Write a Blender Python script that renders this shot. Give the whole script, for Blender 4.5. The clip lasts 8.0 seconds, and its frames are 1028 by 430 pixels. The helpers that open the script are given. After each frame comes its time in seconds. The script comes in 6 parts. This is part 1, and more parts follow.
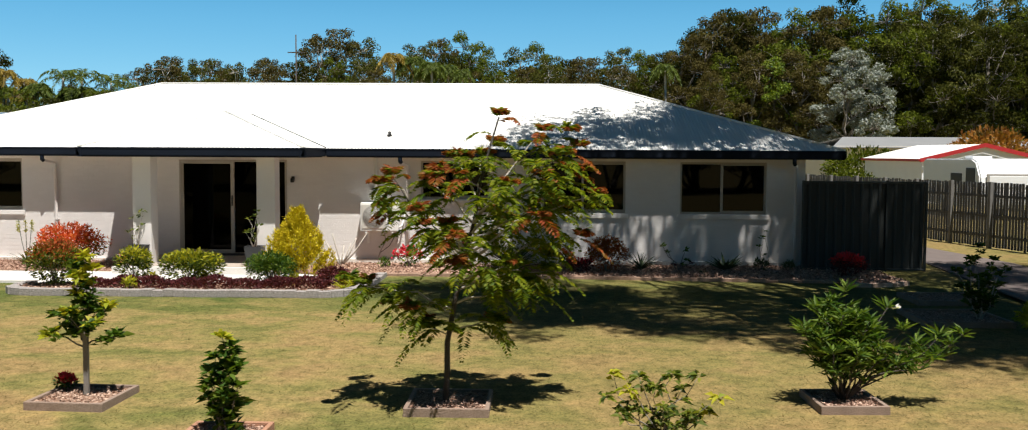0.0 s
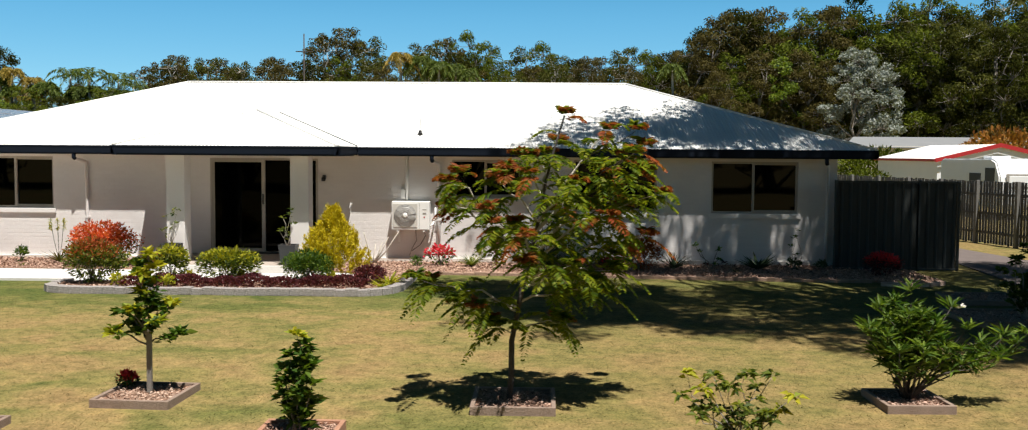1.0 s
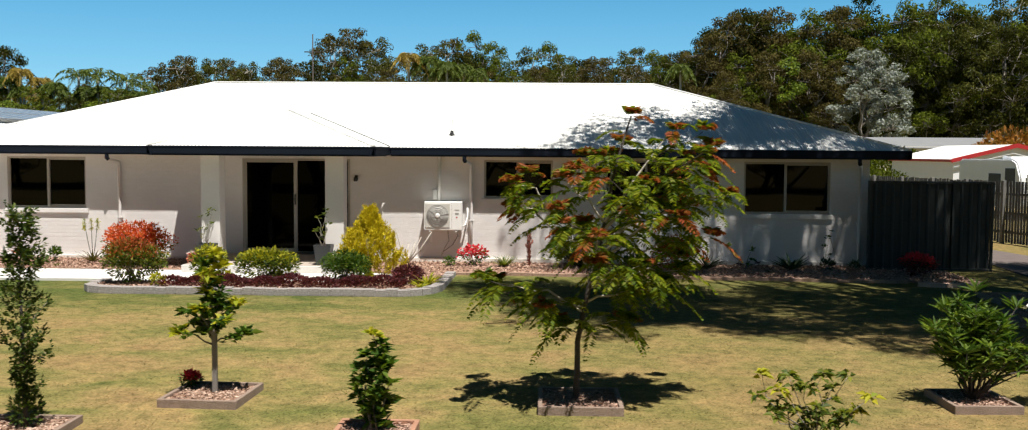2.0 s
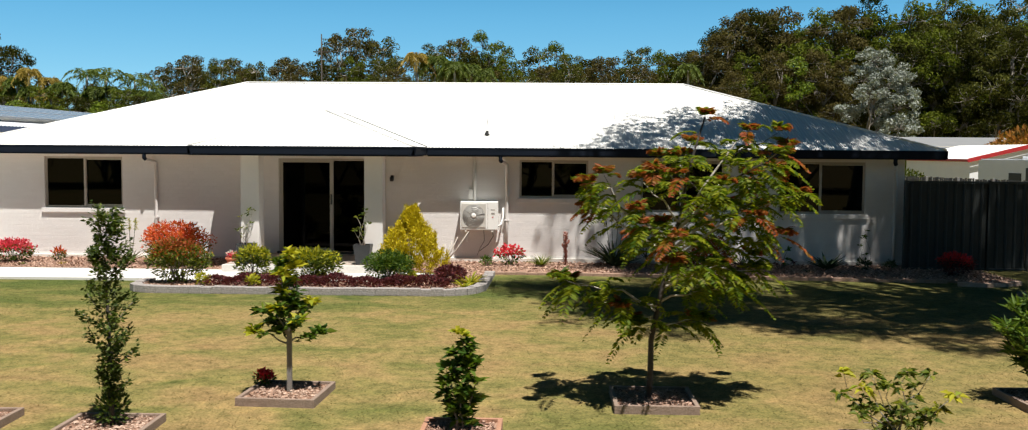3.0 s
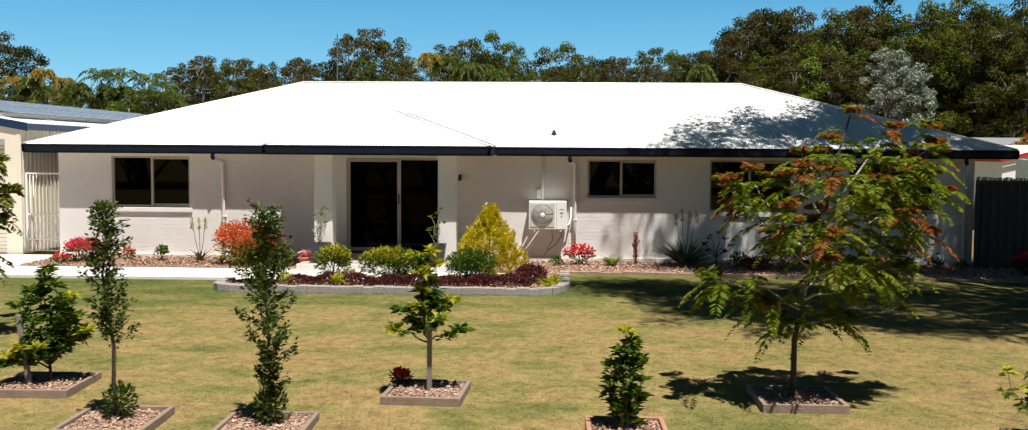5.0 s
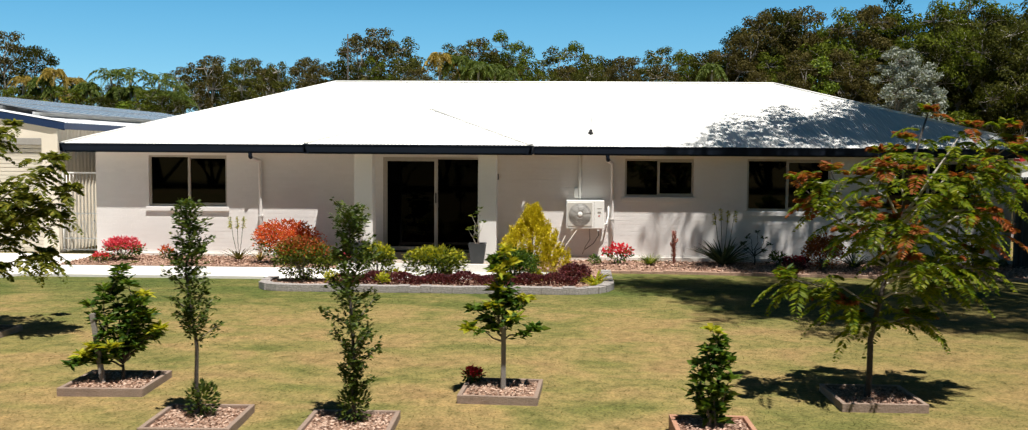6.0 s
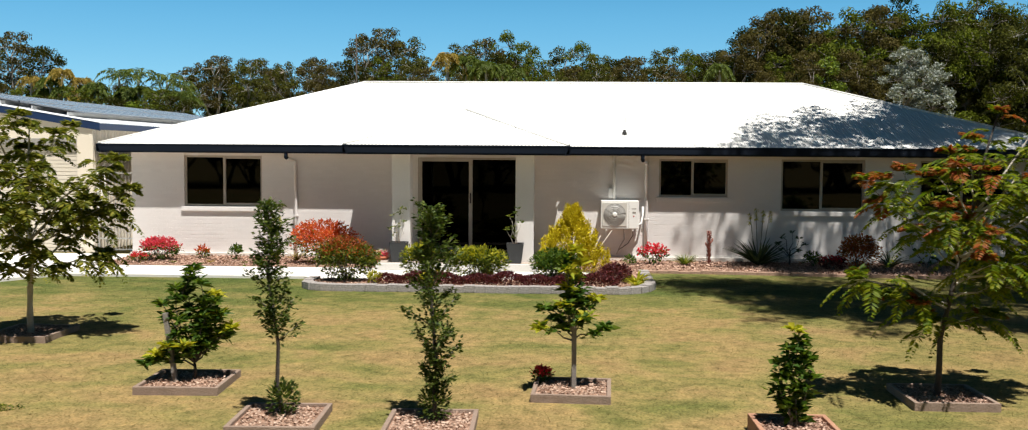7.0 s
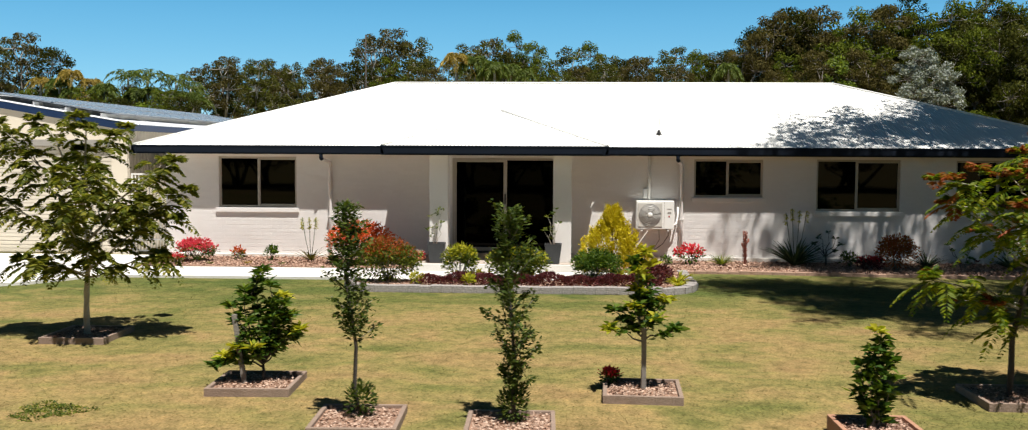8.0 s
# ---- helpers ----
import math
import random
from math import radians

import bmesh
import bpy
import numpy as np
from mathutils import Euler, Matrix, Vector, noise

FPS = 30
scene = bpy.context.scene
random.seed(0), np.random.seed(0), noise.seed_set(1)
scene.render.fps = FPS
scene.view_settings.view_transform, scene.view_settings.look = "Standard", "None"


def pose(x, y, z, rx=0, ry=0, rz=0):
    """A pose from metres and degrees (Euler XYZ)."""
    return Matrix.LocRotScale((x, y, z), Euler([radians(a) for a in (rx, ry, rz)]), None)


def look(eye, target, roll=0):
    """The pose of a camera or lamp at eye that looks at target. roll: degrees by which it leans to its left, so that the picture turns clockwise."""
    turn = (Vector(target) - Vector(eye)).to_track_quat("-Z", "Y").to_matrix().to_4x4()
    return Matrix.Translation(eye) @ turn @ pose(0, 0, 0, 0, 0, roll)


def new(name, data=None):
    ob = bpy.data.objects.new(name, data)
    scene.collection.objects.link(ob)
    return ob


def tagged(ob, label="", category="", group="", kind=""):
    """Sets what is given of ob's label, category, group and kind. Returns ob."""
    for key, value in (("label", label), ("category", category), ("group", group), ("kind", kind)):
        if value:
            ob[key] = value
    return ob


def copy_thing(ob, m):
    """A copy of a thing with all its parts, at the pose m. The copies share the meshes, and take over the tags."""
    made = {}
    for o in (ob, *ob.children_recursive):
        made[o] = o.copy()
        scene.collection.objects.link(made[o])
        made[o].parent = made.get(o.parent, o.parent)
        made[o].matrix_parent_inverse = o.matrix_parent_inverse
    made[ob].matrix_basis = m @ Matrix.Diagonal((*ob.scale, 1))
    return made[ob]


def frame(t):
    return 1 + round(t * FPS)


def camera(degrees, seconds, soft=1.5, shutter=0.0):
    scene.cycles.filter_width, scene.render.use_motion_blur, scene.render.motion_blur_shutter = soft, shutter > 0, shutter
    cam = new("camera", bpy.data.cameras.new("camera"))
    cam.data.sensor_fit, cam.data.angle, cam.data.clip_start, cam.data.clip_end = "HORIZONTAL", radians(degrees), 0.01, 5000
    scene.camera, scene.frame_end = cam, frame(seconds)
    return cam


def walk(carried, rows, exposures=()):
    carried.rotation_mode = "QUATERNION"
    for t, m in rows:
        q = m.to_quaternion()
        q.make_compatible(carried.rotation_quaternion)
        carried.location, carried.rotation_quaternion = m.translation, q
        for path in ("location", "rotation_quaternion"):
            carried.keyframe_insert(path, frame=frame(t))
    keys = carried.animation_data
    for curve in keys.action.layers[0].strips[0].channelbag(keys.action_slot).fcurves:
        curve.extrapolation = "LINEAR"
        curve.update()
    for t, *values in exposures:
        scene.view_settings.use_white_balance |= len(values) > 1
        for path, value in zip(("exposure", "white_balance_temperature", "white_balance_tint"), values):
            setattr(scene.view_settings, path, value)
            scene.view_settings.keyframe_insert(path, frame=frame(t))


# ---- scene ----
cam = camera(54.0, 8.0, soft=1.05, shutter=0.5)
PATH = [
    (0, (0.505, 0.04, 2.494), (0.453, 2.036, 2.371), 0.3),
    (0.5, (0.175, 0.024, 2.493), (0.121, 2.019, 2.368), 0.4),
    (1, (-0.16, 0.031, 2.478), (-0.216, 2.026, 2.354), 0.4),
    (1.5, (-0.472, 0.034, 2.471), (-0.531, 2.029, 2.348), 0.4),
    (3, (-1.593, -0.101, 2.476), (-1.659, 1.894, 2.352), 0.4),
    (3.5, (-1.954, -0.099, 2.469), (-2.022, 1.896, 2.346), 0.4),
    (4, (-2.353, -0.128, 2.471), (-2.424, 1.867, 2.348), 0.4),
    (4.5, (-2.713, -0.134, 2.458), (-2.784, 1.861, 2.335), 0.4),
    (6, (-3.852, -0.159, 2.429), (-3.932, 1.836, 2.305), 0.4),
    (6.5, (-4.21, -0.21, 2.424), (-4.294, 1.785, 2.301), 0.4),
    (7, (-4.599, -0.27, 2.432), (-4.683, 1.724, 2.308), 0.4),
    (7.5, (-4.955, -0.294, 2.44), (-5.042, 1.7, 2.315), 0.4),
    (8, (-5.323, -0.302, 2.44), (-5.414, 1.692, 2.316), 0.3),
]
walk(cam, [(t, look(eye, target, roll)) for t, eye, target, roll in PATH])

# ---- world and sun ----
SUN_DIR = Vector((-0.185, 0.338, -1.0)).normalized()
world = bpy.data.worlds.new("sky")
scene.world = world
world.use_nodes = True
wn = world.node_tree.nodes
wl = world.node_tree.links
sky = wn.new("ShaderNodeTexSky")
sky.sky_type = "NISHITA"
sky.sun_disc = False
sky.sun_elevation = radians(68.9)
sky.sun_rotation = math.atan2(-SUN_DIR.x, -SUN_DIR.y)
sky.altitude = 30
sky.air_density = 1.0
sky.dust_density = 0.3
sky.ozone_density = 2.0
wn["Background"].inputs["Strength"].default_value = 0.036
tc = wn.new("ShaderNodeTexCoord")
lift = wn.new("ShaderNodeVectorMath")
lift.inputs[1].default_value = (0, 0, 0.07)
wl.new(tc.outputs["Generated"], lift.inputs[0])
wl.new(lift.outputs[0], sky.inputs["Vector"])
hsv = wn.new("ShaderNodeHueSaturation")
hsv.inputs["Saturation"].default_value = 1.42
hsv.inputs["Hue"].default_value = 0.483
wl.new(sky.outputs["Color"], hsv.inputs["Color"])
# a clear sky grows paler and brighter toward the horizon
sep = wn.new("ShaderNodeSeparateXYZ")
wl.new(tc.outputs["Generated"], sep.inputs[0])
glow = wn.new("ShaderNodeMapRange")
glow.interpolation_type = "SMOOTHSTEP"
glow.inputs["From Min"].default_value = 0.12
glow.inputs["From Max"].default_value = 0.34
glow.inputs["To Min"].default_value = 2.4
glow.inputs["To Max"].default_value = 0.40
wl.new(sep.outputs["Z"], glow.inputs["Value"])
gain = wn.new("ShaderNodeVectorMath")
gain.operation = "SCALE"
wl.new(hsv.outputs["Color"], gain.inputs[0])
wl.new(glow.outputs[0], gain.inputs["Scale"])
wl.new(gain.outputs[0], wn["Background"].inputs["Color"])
sun = new("sun", bpy.data.lights.new("sun", "SUN"))
sun.data.energy = 5.0
sun.data.angle = radians(0.55)
sun.data.color = (1.0, 0.955, 0.88)
sun.matrix_world = look((0, 0, 60), Vector((0, 0, 60)) + SUN_DIR)
scene.view_settings.exposure = 0.73

# ---- materials ----


def surface(name, c1, c2, scale=3.0, rough=0.8, bump=0.2, bscale=60.0, metal=0.0, spread=0.25, c3=None, scale3=0.6, island=0.0):
    """A worn surface: two colours mixed by a coarse and a fine noise, with fine relief. island: how far single pieces differ."""
    m = bpy.data.materials.new(name)
    m.use_nodes = True
    n, l = m.node_tree.nodes, m.node_tree.links
    b = n["Principled BSDF"]
    b.inputs["Roughness"].default_value = rough
    b.inputs["Metallic"].default_value = metal
    co = n.new("ShaderNodeTexCoord")
    a = n.new("ShaderNodeTexNoise")
    a.inputs["Scale"].default_value = scale
    a.inputs["Detail"].default_value = 6
    f = n.new("ShaderNodeTexNoise")
    f.inputs["Scale"].default_value = bscale
    f.inputs["Detail"].default_value = 4
    l.new(co.outputs["Object"], a.inputs["Vector"])
    l.new(co.outputs["Object"], f.inputs["Vector"])
    add = n.new("ShaderNodeMath")
    add.operation = "ADD"
    half = n.new("ShaderNodeMath")
    half.operation = "MULTIPLY"
    half.inputs[1].default_value = 0.5
    l.new(a.outputs["Fac"], add.inputs[0])
    l.new(f.outputs["Fac"], add.inputs[1])
    l.new(add.outputs[0], half.inputs[0])
    src = half.outputs[0]
    if island:
        geo = n.new("ShaderNodeNewGeometry")
        mad = n.new("ShaderNodeMath")
        mad.operation = "MULTIPLY_ADD"
        mad.inputs[1].default_value = island
        l.new(geo.outputs["Random Per Island"], mad.inputs[0])
        sub = n.new("ShaderNodeMath")
        sub.operation = "SUBTRACT"
        sub.inputs[1].default_value = island / 2
        l.new(src, sub.inputs[0])
        l.new(sub.outputs[0], mad.inputs[2])
        src = mad.outputs[0]
    r = n.new("ShaderNodeValToRGB")
    r.color_ramp.elements[0].position = 0.5 - spread
    r.color_ramp.elements[0].color = (*c1, 1)
    r.color_ramp.elements[1].position = 0.5 + spread
    r.color_ramp.elements[1].color = (*c2, 1)
    l.new(src, r.inputs[0])
    col = r.outputs[0]
    if c3:
        g = n.new("ShaderNodeTexNoise")
        g.inputs["Scale"].default_value = scale3
        g.inputs["Detail"].default_value = 5
        l.new(co.outputs["Object"], g.inputs["Vector"])
        rr = n.new("ShaderNodeValToRGB")
        rr.color_ramp.elements[0].position = 0.45
        rr.color_ramp.elements[1].position = 0.62
        l.new(g.outputs["Fac"], rr.inputs[0])
        mx = n.new("ShaderNodeMix")
        mx.data_type = "RGBA"
        l.new(rr.outputs[0], mx.inputs["Factor"])
        l.new(col, mx.inputs["A"])
        mx.inputs["B"].default_value = (*c3, 1)
        col = mx.outputs["Result"]
    l.new(col, b.inputs["Base Color"])
    if bump:
        bp = n.new("ShaderNodeBump")
        bp.inputs["Strength"].default_value = bump
        bp.inputs["Distance"].default_value = 0.02
        l.new(f.outputs["Fac"], bp.inputs["Height"])
        l.new(bp.outputs[0], b.inputs["Normal"])
    return m


def foliage(name, colours, trans=0.35, rough=0.55, gloss=0.2):
    """Leaves: each leaf takes its own tone from the colours; some light passes through."""
    m = bpy.data.materials.new(name)
    m.use_nodes = True
    n, l = m.node_tree.nodes, m.node_tree.links
    b = n["Principled BSDF"]
    b.inputs["Roughness"].default_value = rough
    b.inputs["Specular IOR Level"].default_value = gloss
    geo = n.new("ShaderNodeNewGeometry")
    r = n.new("ShaderNodeValToRGB")
    els = r.color_ramp.elements
    colours = [tuple(0.88 * v for v in c) for c in colours]
    els[0].color = (*colours[0], 1)
    els[1].color = (*colours[-1], 1)
    for i, c in enumerate(colours[1:-1]):
        e = els.new((i + 1) / (len(colours) - 1))
        e.color = (*c, 1)
    l.new(geo.outputs["Random Per Island"], r.inputs[0])
    l.new(r.outputs[0], b.inputs["Base Color"])
    t = n.new("ShaderNodeBsdfTranslucent")
    bright = n.new("ShaderNodeMix")
    bright.data_type = "RGBA"
    bright.blend_type = "MULTIPLY"
    bright.inputs["Factor"].default_value = 1.0
    bright.inputs["B"].default_value = (1.25, 1.3, 0.6, 1)
    l.new(r.outputs[0], bright.inputs["A"])
    l.new(bright.outputs["Result"], t.inputs["Color"])
    mix = n.new("ShaderNodeMixShader")
    mix.inputs[0].default_value = trans
    l.new(b.outputs[0], mix.inputs[1])
    l.new(t.outputs[0], mix.inputs[2])
    l.new(mix.outputs[0], n["Material Output"].inputs["Surface"])
    return m


def pane_material(name, tint, gloss=1.45):
    m = bpy.data.materials.new(name)
    m.use_nodes = True
    n, l = m.node_tree.nodes, m.node_tree.links
    n.remove(n["Principled BSDF"])
    tr = n.new("ShaderNodeBsdfTransparent")
    tr.inputs["Color"].default_value = (*tint, 1)
    gl = n.new("ShaderNodeBsdfGlossy")
    gl.inputs["Roughness"].default_value = 0.02
    fr = n.new("ShaderNodeFresnel")
    fr.inputs["IOR"].default_value = gloss
    mix = n.new("ShaderNodeMixShader")
    l.new(fr.outputs[0], mix.inputs[0])
    l.new(tr.outputs[0], mix.inputs[1])
    l.new(gl.outputs[0], mix.inputs[2])
    l.new(mix.outputs[0], n["Material Output"].inputs["Surface"])
    return m


def lawn_material(name, trans=0.0):
    """Mown couch grass: green where it is watered along the beds, straw-coloured and brown in dry patches."""
    m = bpy.data.materials.new(name)
    m.use_nodes = True
    n, l = m.node_tree.nodes, m.node_tree.links
    b = n["Principled BSDF"]
    b.inputs["Roughness"].default_value = 0.9
    b.inputs["Specular IOR Level"].default_value = 0.1
    co = n.new("ShaderNodeTexCoord")

    def noise_node(scale, detail, distort=0.0, stretch=(1, 1, 1)):
        mp = n.new("ShaderNodeMapping")
        mp.inputs["Scale"].default_value = stretch
        t = n.new("ShaderNodeTexNoise")
        t.inputs["Scale"].default_value = scale
        t.inputs["Detail"].default_value = detail
        t.inputs["Distortion"].default_value = distort
        l.new(co.outputs["Object"], mp.inputs["Vector"])
        l.new(mp.outputs[0], t.inputs["Vector"])
        return t.outputs["Fac"]

    def ramp(src, stops):
        r = n.new("ShaderNodeValToRGB")
        els = r.color_ramp.elements
        els[0].position, els[0].color = stops[0][0], (*stops[0][1], 1)
        els[1].position, els[1].color = stops[-1][0], (*stops[-1][1], 1)
        for p, c in stops[1:-1]:
            els.new(p).color = (*c, 1)
        l.new(src, r.inputs[0])
        return r.outputs[0]

    # dry grass with patches, and the greener strip nearer the garden bed
    sep = n.new("ShaderNodeSeparateXYZ")
    l.new(co.outputs["Object"], sep.inputs[0])
    strip = n.new("ShaderNodeMapRange")
    strip.inputs["From Min"].default_value = 15.5
    strip.inputs["From Max"].default_value = 18.2
    strip.inputs["To Min"].default_value = 0.0
    strip.inputs["To Max"].default_value = 0.26
    l.new(sep.outputs["Y"], strip.inputs["Value"])
    mid = noise_node(0.9, 6, 0.5, (1, 1.5, 1))
    fade = n.new("ShaderNodeMapRange")
    fade.inputs["From Min"].default_value = 21.0
    fade.inputs["From Max"].default_value = 25.0
    fade.inputs["To Min"].default_value = 1.0
    fade.inputs["To Max"].default_value = 0.0
    l.new(sep.outputs["Y"], fade.inputs["Value"])
    green = n.new("ShaderNodeMath")
    green.operation = "MULTIPLY"
    l.new(strip.outputs[0], green.inputs[0])
    l.new(fade.outputs[0], green.inputs[1])
    patch = n.new("ShaderNodeMath")
    patch.operation = "ADD"
    l.new(mid, patch.inputs[0])
    l.new(green.outputs[0], patch.inputs[1])
    wide = noise_node(0.16, 3, 0.6, (1, 1.3, 1))
    broad = n.new("ShaderNodeMath")
    broad.operation = "MULTIPLY_ADD"
    broad.inputs[1].default_value = 0.45
    broad.inputs[2].default_value = -0.225
    l.new(wide, broad.inputs[0])
    both = n.new("ShaderNodeMath")
    both.operation = "ADD"
    l.new(patch.outputs[0], both.inputs[0])
    l.new(broad.outputs[0], both.inputs[1])
    base = ramp(both.outputs[0], [(0.28, (0.2021, 0.139, 0.0631)), (0.42, (0.2199, 0.1617, 0.0687)), (0.55, (0.1714, 0.1455, 0.0534)), (0.74, (0.097, 0.1051, 0.0307)), (0.9, (0.0663, 0.0873, 0.0227))])
    coarse = ramp(noise_node(7, 8), [(0.28, (0.66, 0.70, 0.64)), (0.5, (1, 1, 1)), (0.72, (1.26, 1.21, 1.18))])
    tuft = ramp(noise_node(38, 4, 0.4, (1, 0.6, 1)), [(0.32, (0.70, 0.73, 0.68)), (0.5, (1, 1, 1)), (0.68, (1.25, 1.22, 1.2))])
    grain = n.new("ShaderNodeMix")
    grain.data_type = "RGBA"
    grain.blend_type = "MULTIPLY"
    grain.inputs["Factor"].default_value = 1.0
    l.new(coarse, grain.inputs["A"])
    l.new(tuft, grain.inputs["B"])
    fine = grain.outputs["Result"]
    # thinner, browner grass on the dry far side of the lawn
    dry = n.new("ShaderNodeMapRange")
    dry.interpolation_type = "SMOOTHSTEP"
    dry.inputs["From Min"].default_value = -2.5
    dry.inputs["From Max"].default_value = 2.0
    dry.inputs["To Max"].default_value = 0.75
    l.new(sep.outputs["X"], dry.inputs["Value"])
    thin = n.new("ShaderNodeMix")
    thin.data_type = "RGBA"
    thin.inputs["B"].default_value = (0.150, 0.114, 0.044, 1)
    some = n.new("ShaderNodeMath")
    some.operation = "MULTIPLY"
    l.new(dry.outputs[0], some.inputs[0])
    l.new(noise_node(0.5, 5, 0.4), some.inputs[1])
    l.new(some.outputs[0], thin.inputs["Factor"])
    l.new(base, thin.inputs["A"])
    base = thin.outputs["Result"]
    mul = n.new("ShaderNodeMix")
    mul.data_type = "RGBA"
    mul.blend_type = "MULTIPLY"
    mul.inputs["Factor"].default_value = 1.0
    l.new(base, mul.inputs["A"])
    l.new(fine, mul.inputs["B"])
    geo = n.new("ShaderNodeNewGeometry")
    tone = ramp(geo.outputs["Random Per Island"], [(0.0, (0.88, 0.89, 0.88)), (1.0, (1.12, 1.1, 1.08))])
    mul2 = n.new("ShaderNodeMix")
    mul2.data_type = "RGBA"
    mul2.blend_type = "MULTIPLY"
    mul2.inputs["Factor"].default_value = 1.0
    l.new(mul.outputs["Result"], mul2.inputs["A"])
    l.new(tone, mul2.inputs["B"])
    l.new(mul2.outputs["Result"], b.inputs["Base Color"])
    bp = n.new("ShaderNodeBump")
    bp.inputs["Strength"].default_value = 0.2
    bp.inputs["Distance"].default_value = 0.02
    l.new(noise_node(40, 5), bp.inputs["Height"])
    l.new(bp.outputs[0], b.inputs["Normal"])
    if trans:
        tl = n.new("ShaderNodeBsdfTranslucent")
        l.new(mul2.outputs["Result"], tl.inputs["Color"])
        mix = n.new("ShaderNodeMixShader")
        mix.inputs[0].default_value = trans
        l.new(b.outputs[0], mix.inputs[1])
        l.new(tl.outputs[0], mix.inputs[2])
        l.new(mix.outputs[0], n["Material Output"].inputs["Surface"])
    return m


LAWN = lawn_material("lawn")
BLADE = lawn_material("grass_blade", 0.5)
PAINT = surface("painted_brick", (0.635, 0.607, 0.592), (0.765, 0.737, 0.722), 1.2, 0.75, 0.35, 90, spread=0.3, island=0.12)
RENDER = surface("painted_render", (0.61, 0.585, 0.57), (0.725, 0.70, 0.685), 1.5, 0.8, 0.3, 120)
SLABEDGE = surface("slab_edge", (0.55, 0.52, 0.48), (0.72, 0.69, 0.64), 3, 0.85, 0.3, 40)
ROOF = surface("roof_sheet", (0.70, 0.70, 0.68), (0.79, 0.785, 0.76), 0.8, 0.45, 0.0, 30)
NAVY = surface("navy_gutter", (0.006, 0.010, 0.018), (0.011, 0.016, 0.028), 2, 0.85, 0.0, 30)
NAVY.node_tree.nodes["Principled BSDF"].inputs["Specular IOR Level"].default_value = 0.12
SOFFIT = surface("soffit", (0.61, 0.545, 0.485), (0.69, 0.62, 0.56), 2, 0.8, 0.05, 60)
FRAME = surface("window_frame", (0.36, 0.325, 0.285), (0.43, 0.39, 0.34), 4, 0.45, 0.0, 50)
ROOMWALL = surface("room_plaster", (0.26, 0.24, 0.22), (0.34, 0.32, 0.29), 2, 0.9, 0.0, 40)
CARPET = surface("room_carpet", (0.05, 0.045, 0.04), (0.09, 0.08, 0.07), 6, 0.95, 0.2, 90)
PANE = pane_material("window_glass", (0.022, 0.028, 0.03), 1.30)
SCREEN = pane_material("screen_mesh", (0.03, 0.03, 0.03), 1.15)
CONCRETE = surface("pale_concrete", (0.50, 0.485, 0.46), (0.68, 0.66, 0.63), 1.6, 0.9, 0.25, 45)
PORCHTILE = surface("porch_paving", (0.30, 0.25, 0.21), (0.42, 0.36, 0.31), 4, 0.85, 0.2, 30)
EDGING = surface("grey_block", (0.15, 0.135, 0.13), (0.36, 0.33, 0.315), 22, 0.92, 1.0, 45, island=0.3)
MULCH = surface("mulch_soil", (0.13, 0.07, 0.045), (0.42, 0.26, 0.18), 14, 0.95, 0.8, 40)
CHIP = surface("bark_chip", (0.17, 0.095, 0.065), (0.52, 0.35, 0.27), 8, 0.9, 0.3, 60, island=0.8)
PEBBLE = surface("wood_chip_pale", (0.23, 0.135, 0.09), (0.50, 0.36, 0.28), 8, 0.9, 0.3, 60, island=0.8)
TIMBER = surface("weathered_sleeper", (0.15, 0.105, 0.08), (0.31, 0.225, 0.175), 5, 0.85, 0.5, 70)
GREYTIMBER = surface("grey_paling", (0.055, 0.055, 0.055), (0.14, 0.138, 0.135), 5, 0.9, 0.4, 50, island=0.5)
FENCEPOST = surface("dark_grey_post", (0.10, 0.098, 0.094), (0.20, 0.195, 0.185), 5, 0.9, 0.3, 50)
POSTTIMBER = surface("grey_post", (0.15, 0.135, 0.12), (0.24, 0.22, 0.195), 5, 0.9, 0.3, 50)
FENCESHEET = surface("green_grey_sheet", (0.020, 0.025, 0.025), (0.032, 0.038, 0.037), 2, 0.7, 0.0, 40)
CREAM = surface("cream_cladding", (0.68, 0.61, 0.50), (0.75, 0.68, 0.57), 1.5, 0.6, 0.0, 40)
CREAMDOOR = surface("roller_door", (0.58, 0.53, 0.44), (0.66, 0.60, 0.50), 1.5, 0.55, 0.0, 40)
BLUE = surface("blue_barge", (0.005, 0.02, 0.065), (0.009, 0.032, 0.10), 2, 0.45, 0.0, 40)
FARROOF = surface("grey_roof", (0.16, 0.165, 0.17), (0.22, 0.225, 0.23), 0.6, 0.6, 0.0, 40)
ZINC = surface("zinc_roof", (0.52, 0.55, 0.57), (0.66, 0.68, 0.70), 0.6, 0.5, 0.0, 40)
SOLAR = surface("solar_cell", (0.14, 0.165, 0.20), (0.21, 0.24, 0.28), 2, 0.25, 0.0, 40)
ALU = surface("aluminium", (0.60, 0.60, 0.60), (0.72, 0.72, 0.72), 5, 0.35, 0.0, 50, metal=0.6)
WHITE = surface("white_enamel", (0.76, 0.755, 0.73), (0.83, 0.825, 0.80), 3, 0.4, 0.0, 50)
GRILLE = surface("grille_grey", (0.27, 0.255, 0.235), (0.36, 0.34, 0.31), 4, 0.5, 0.0, 50)
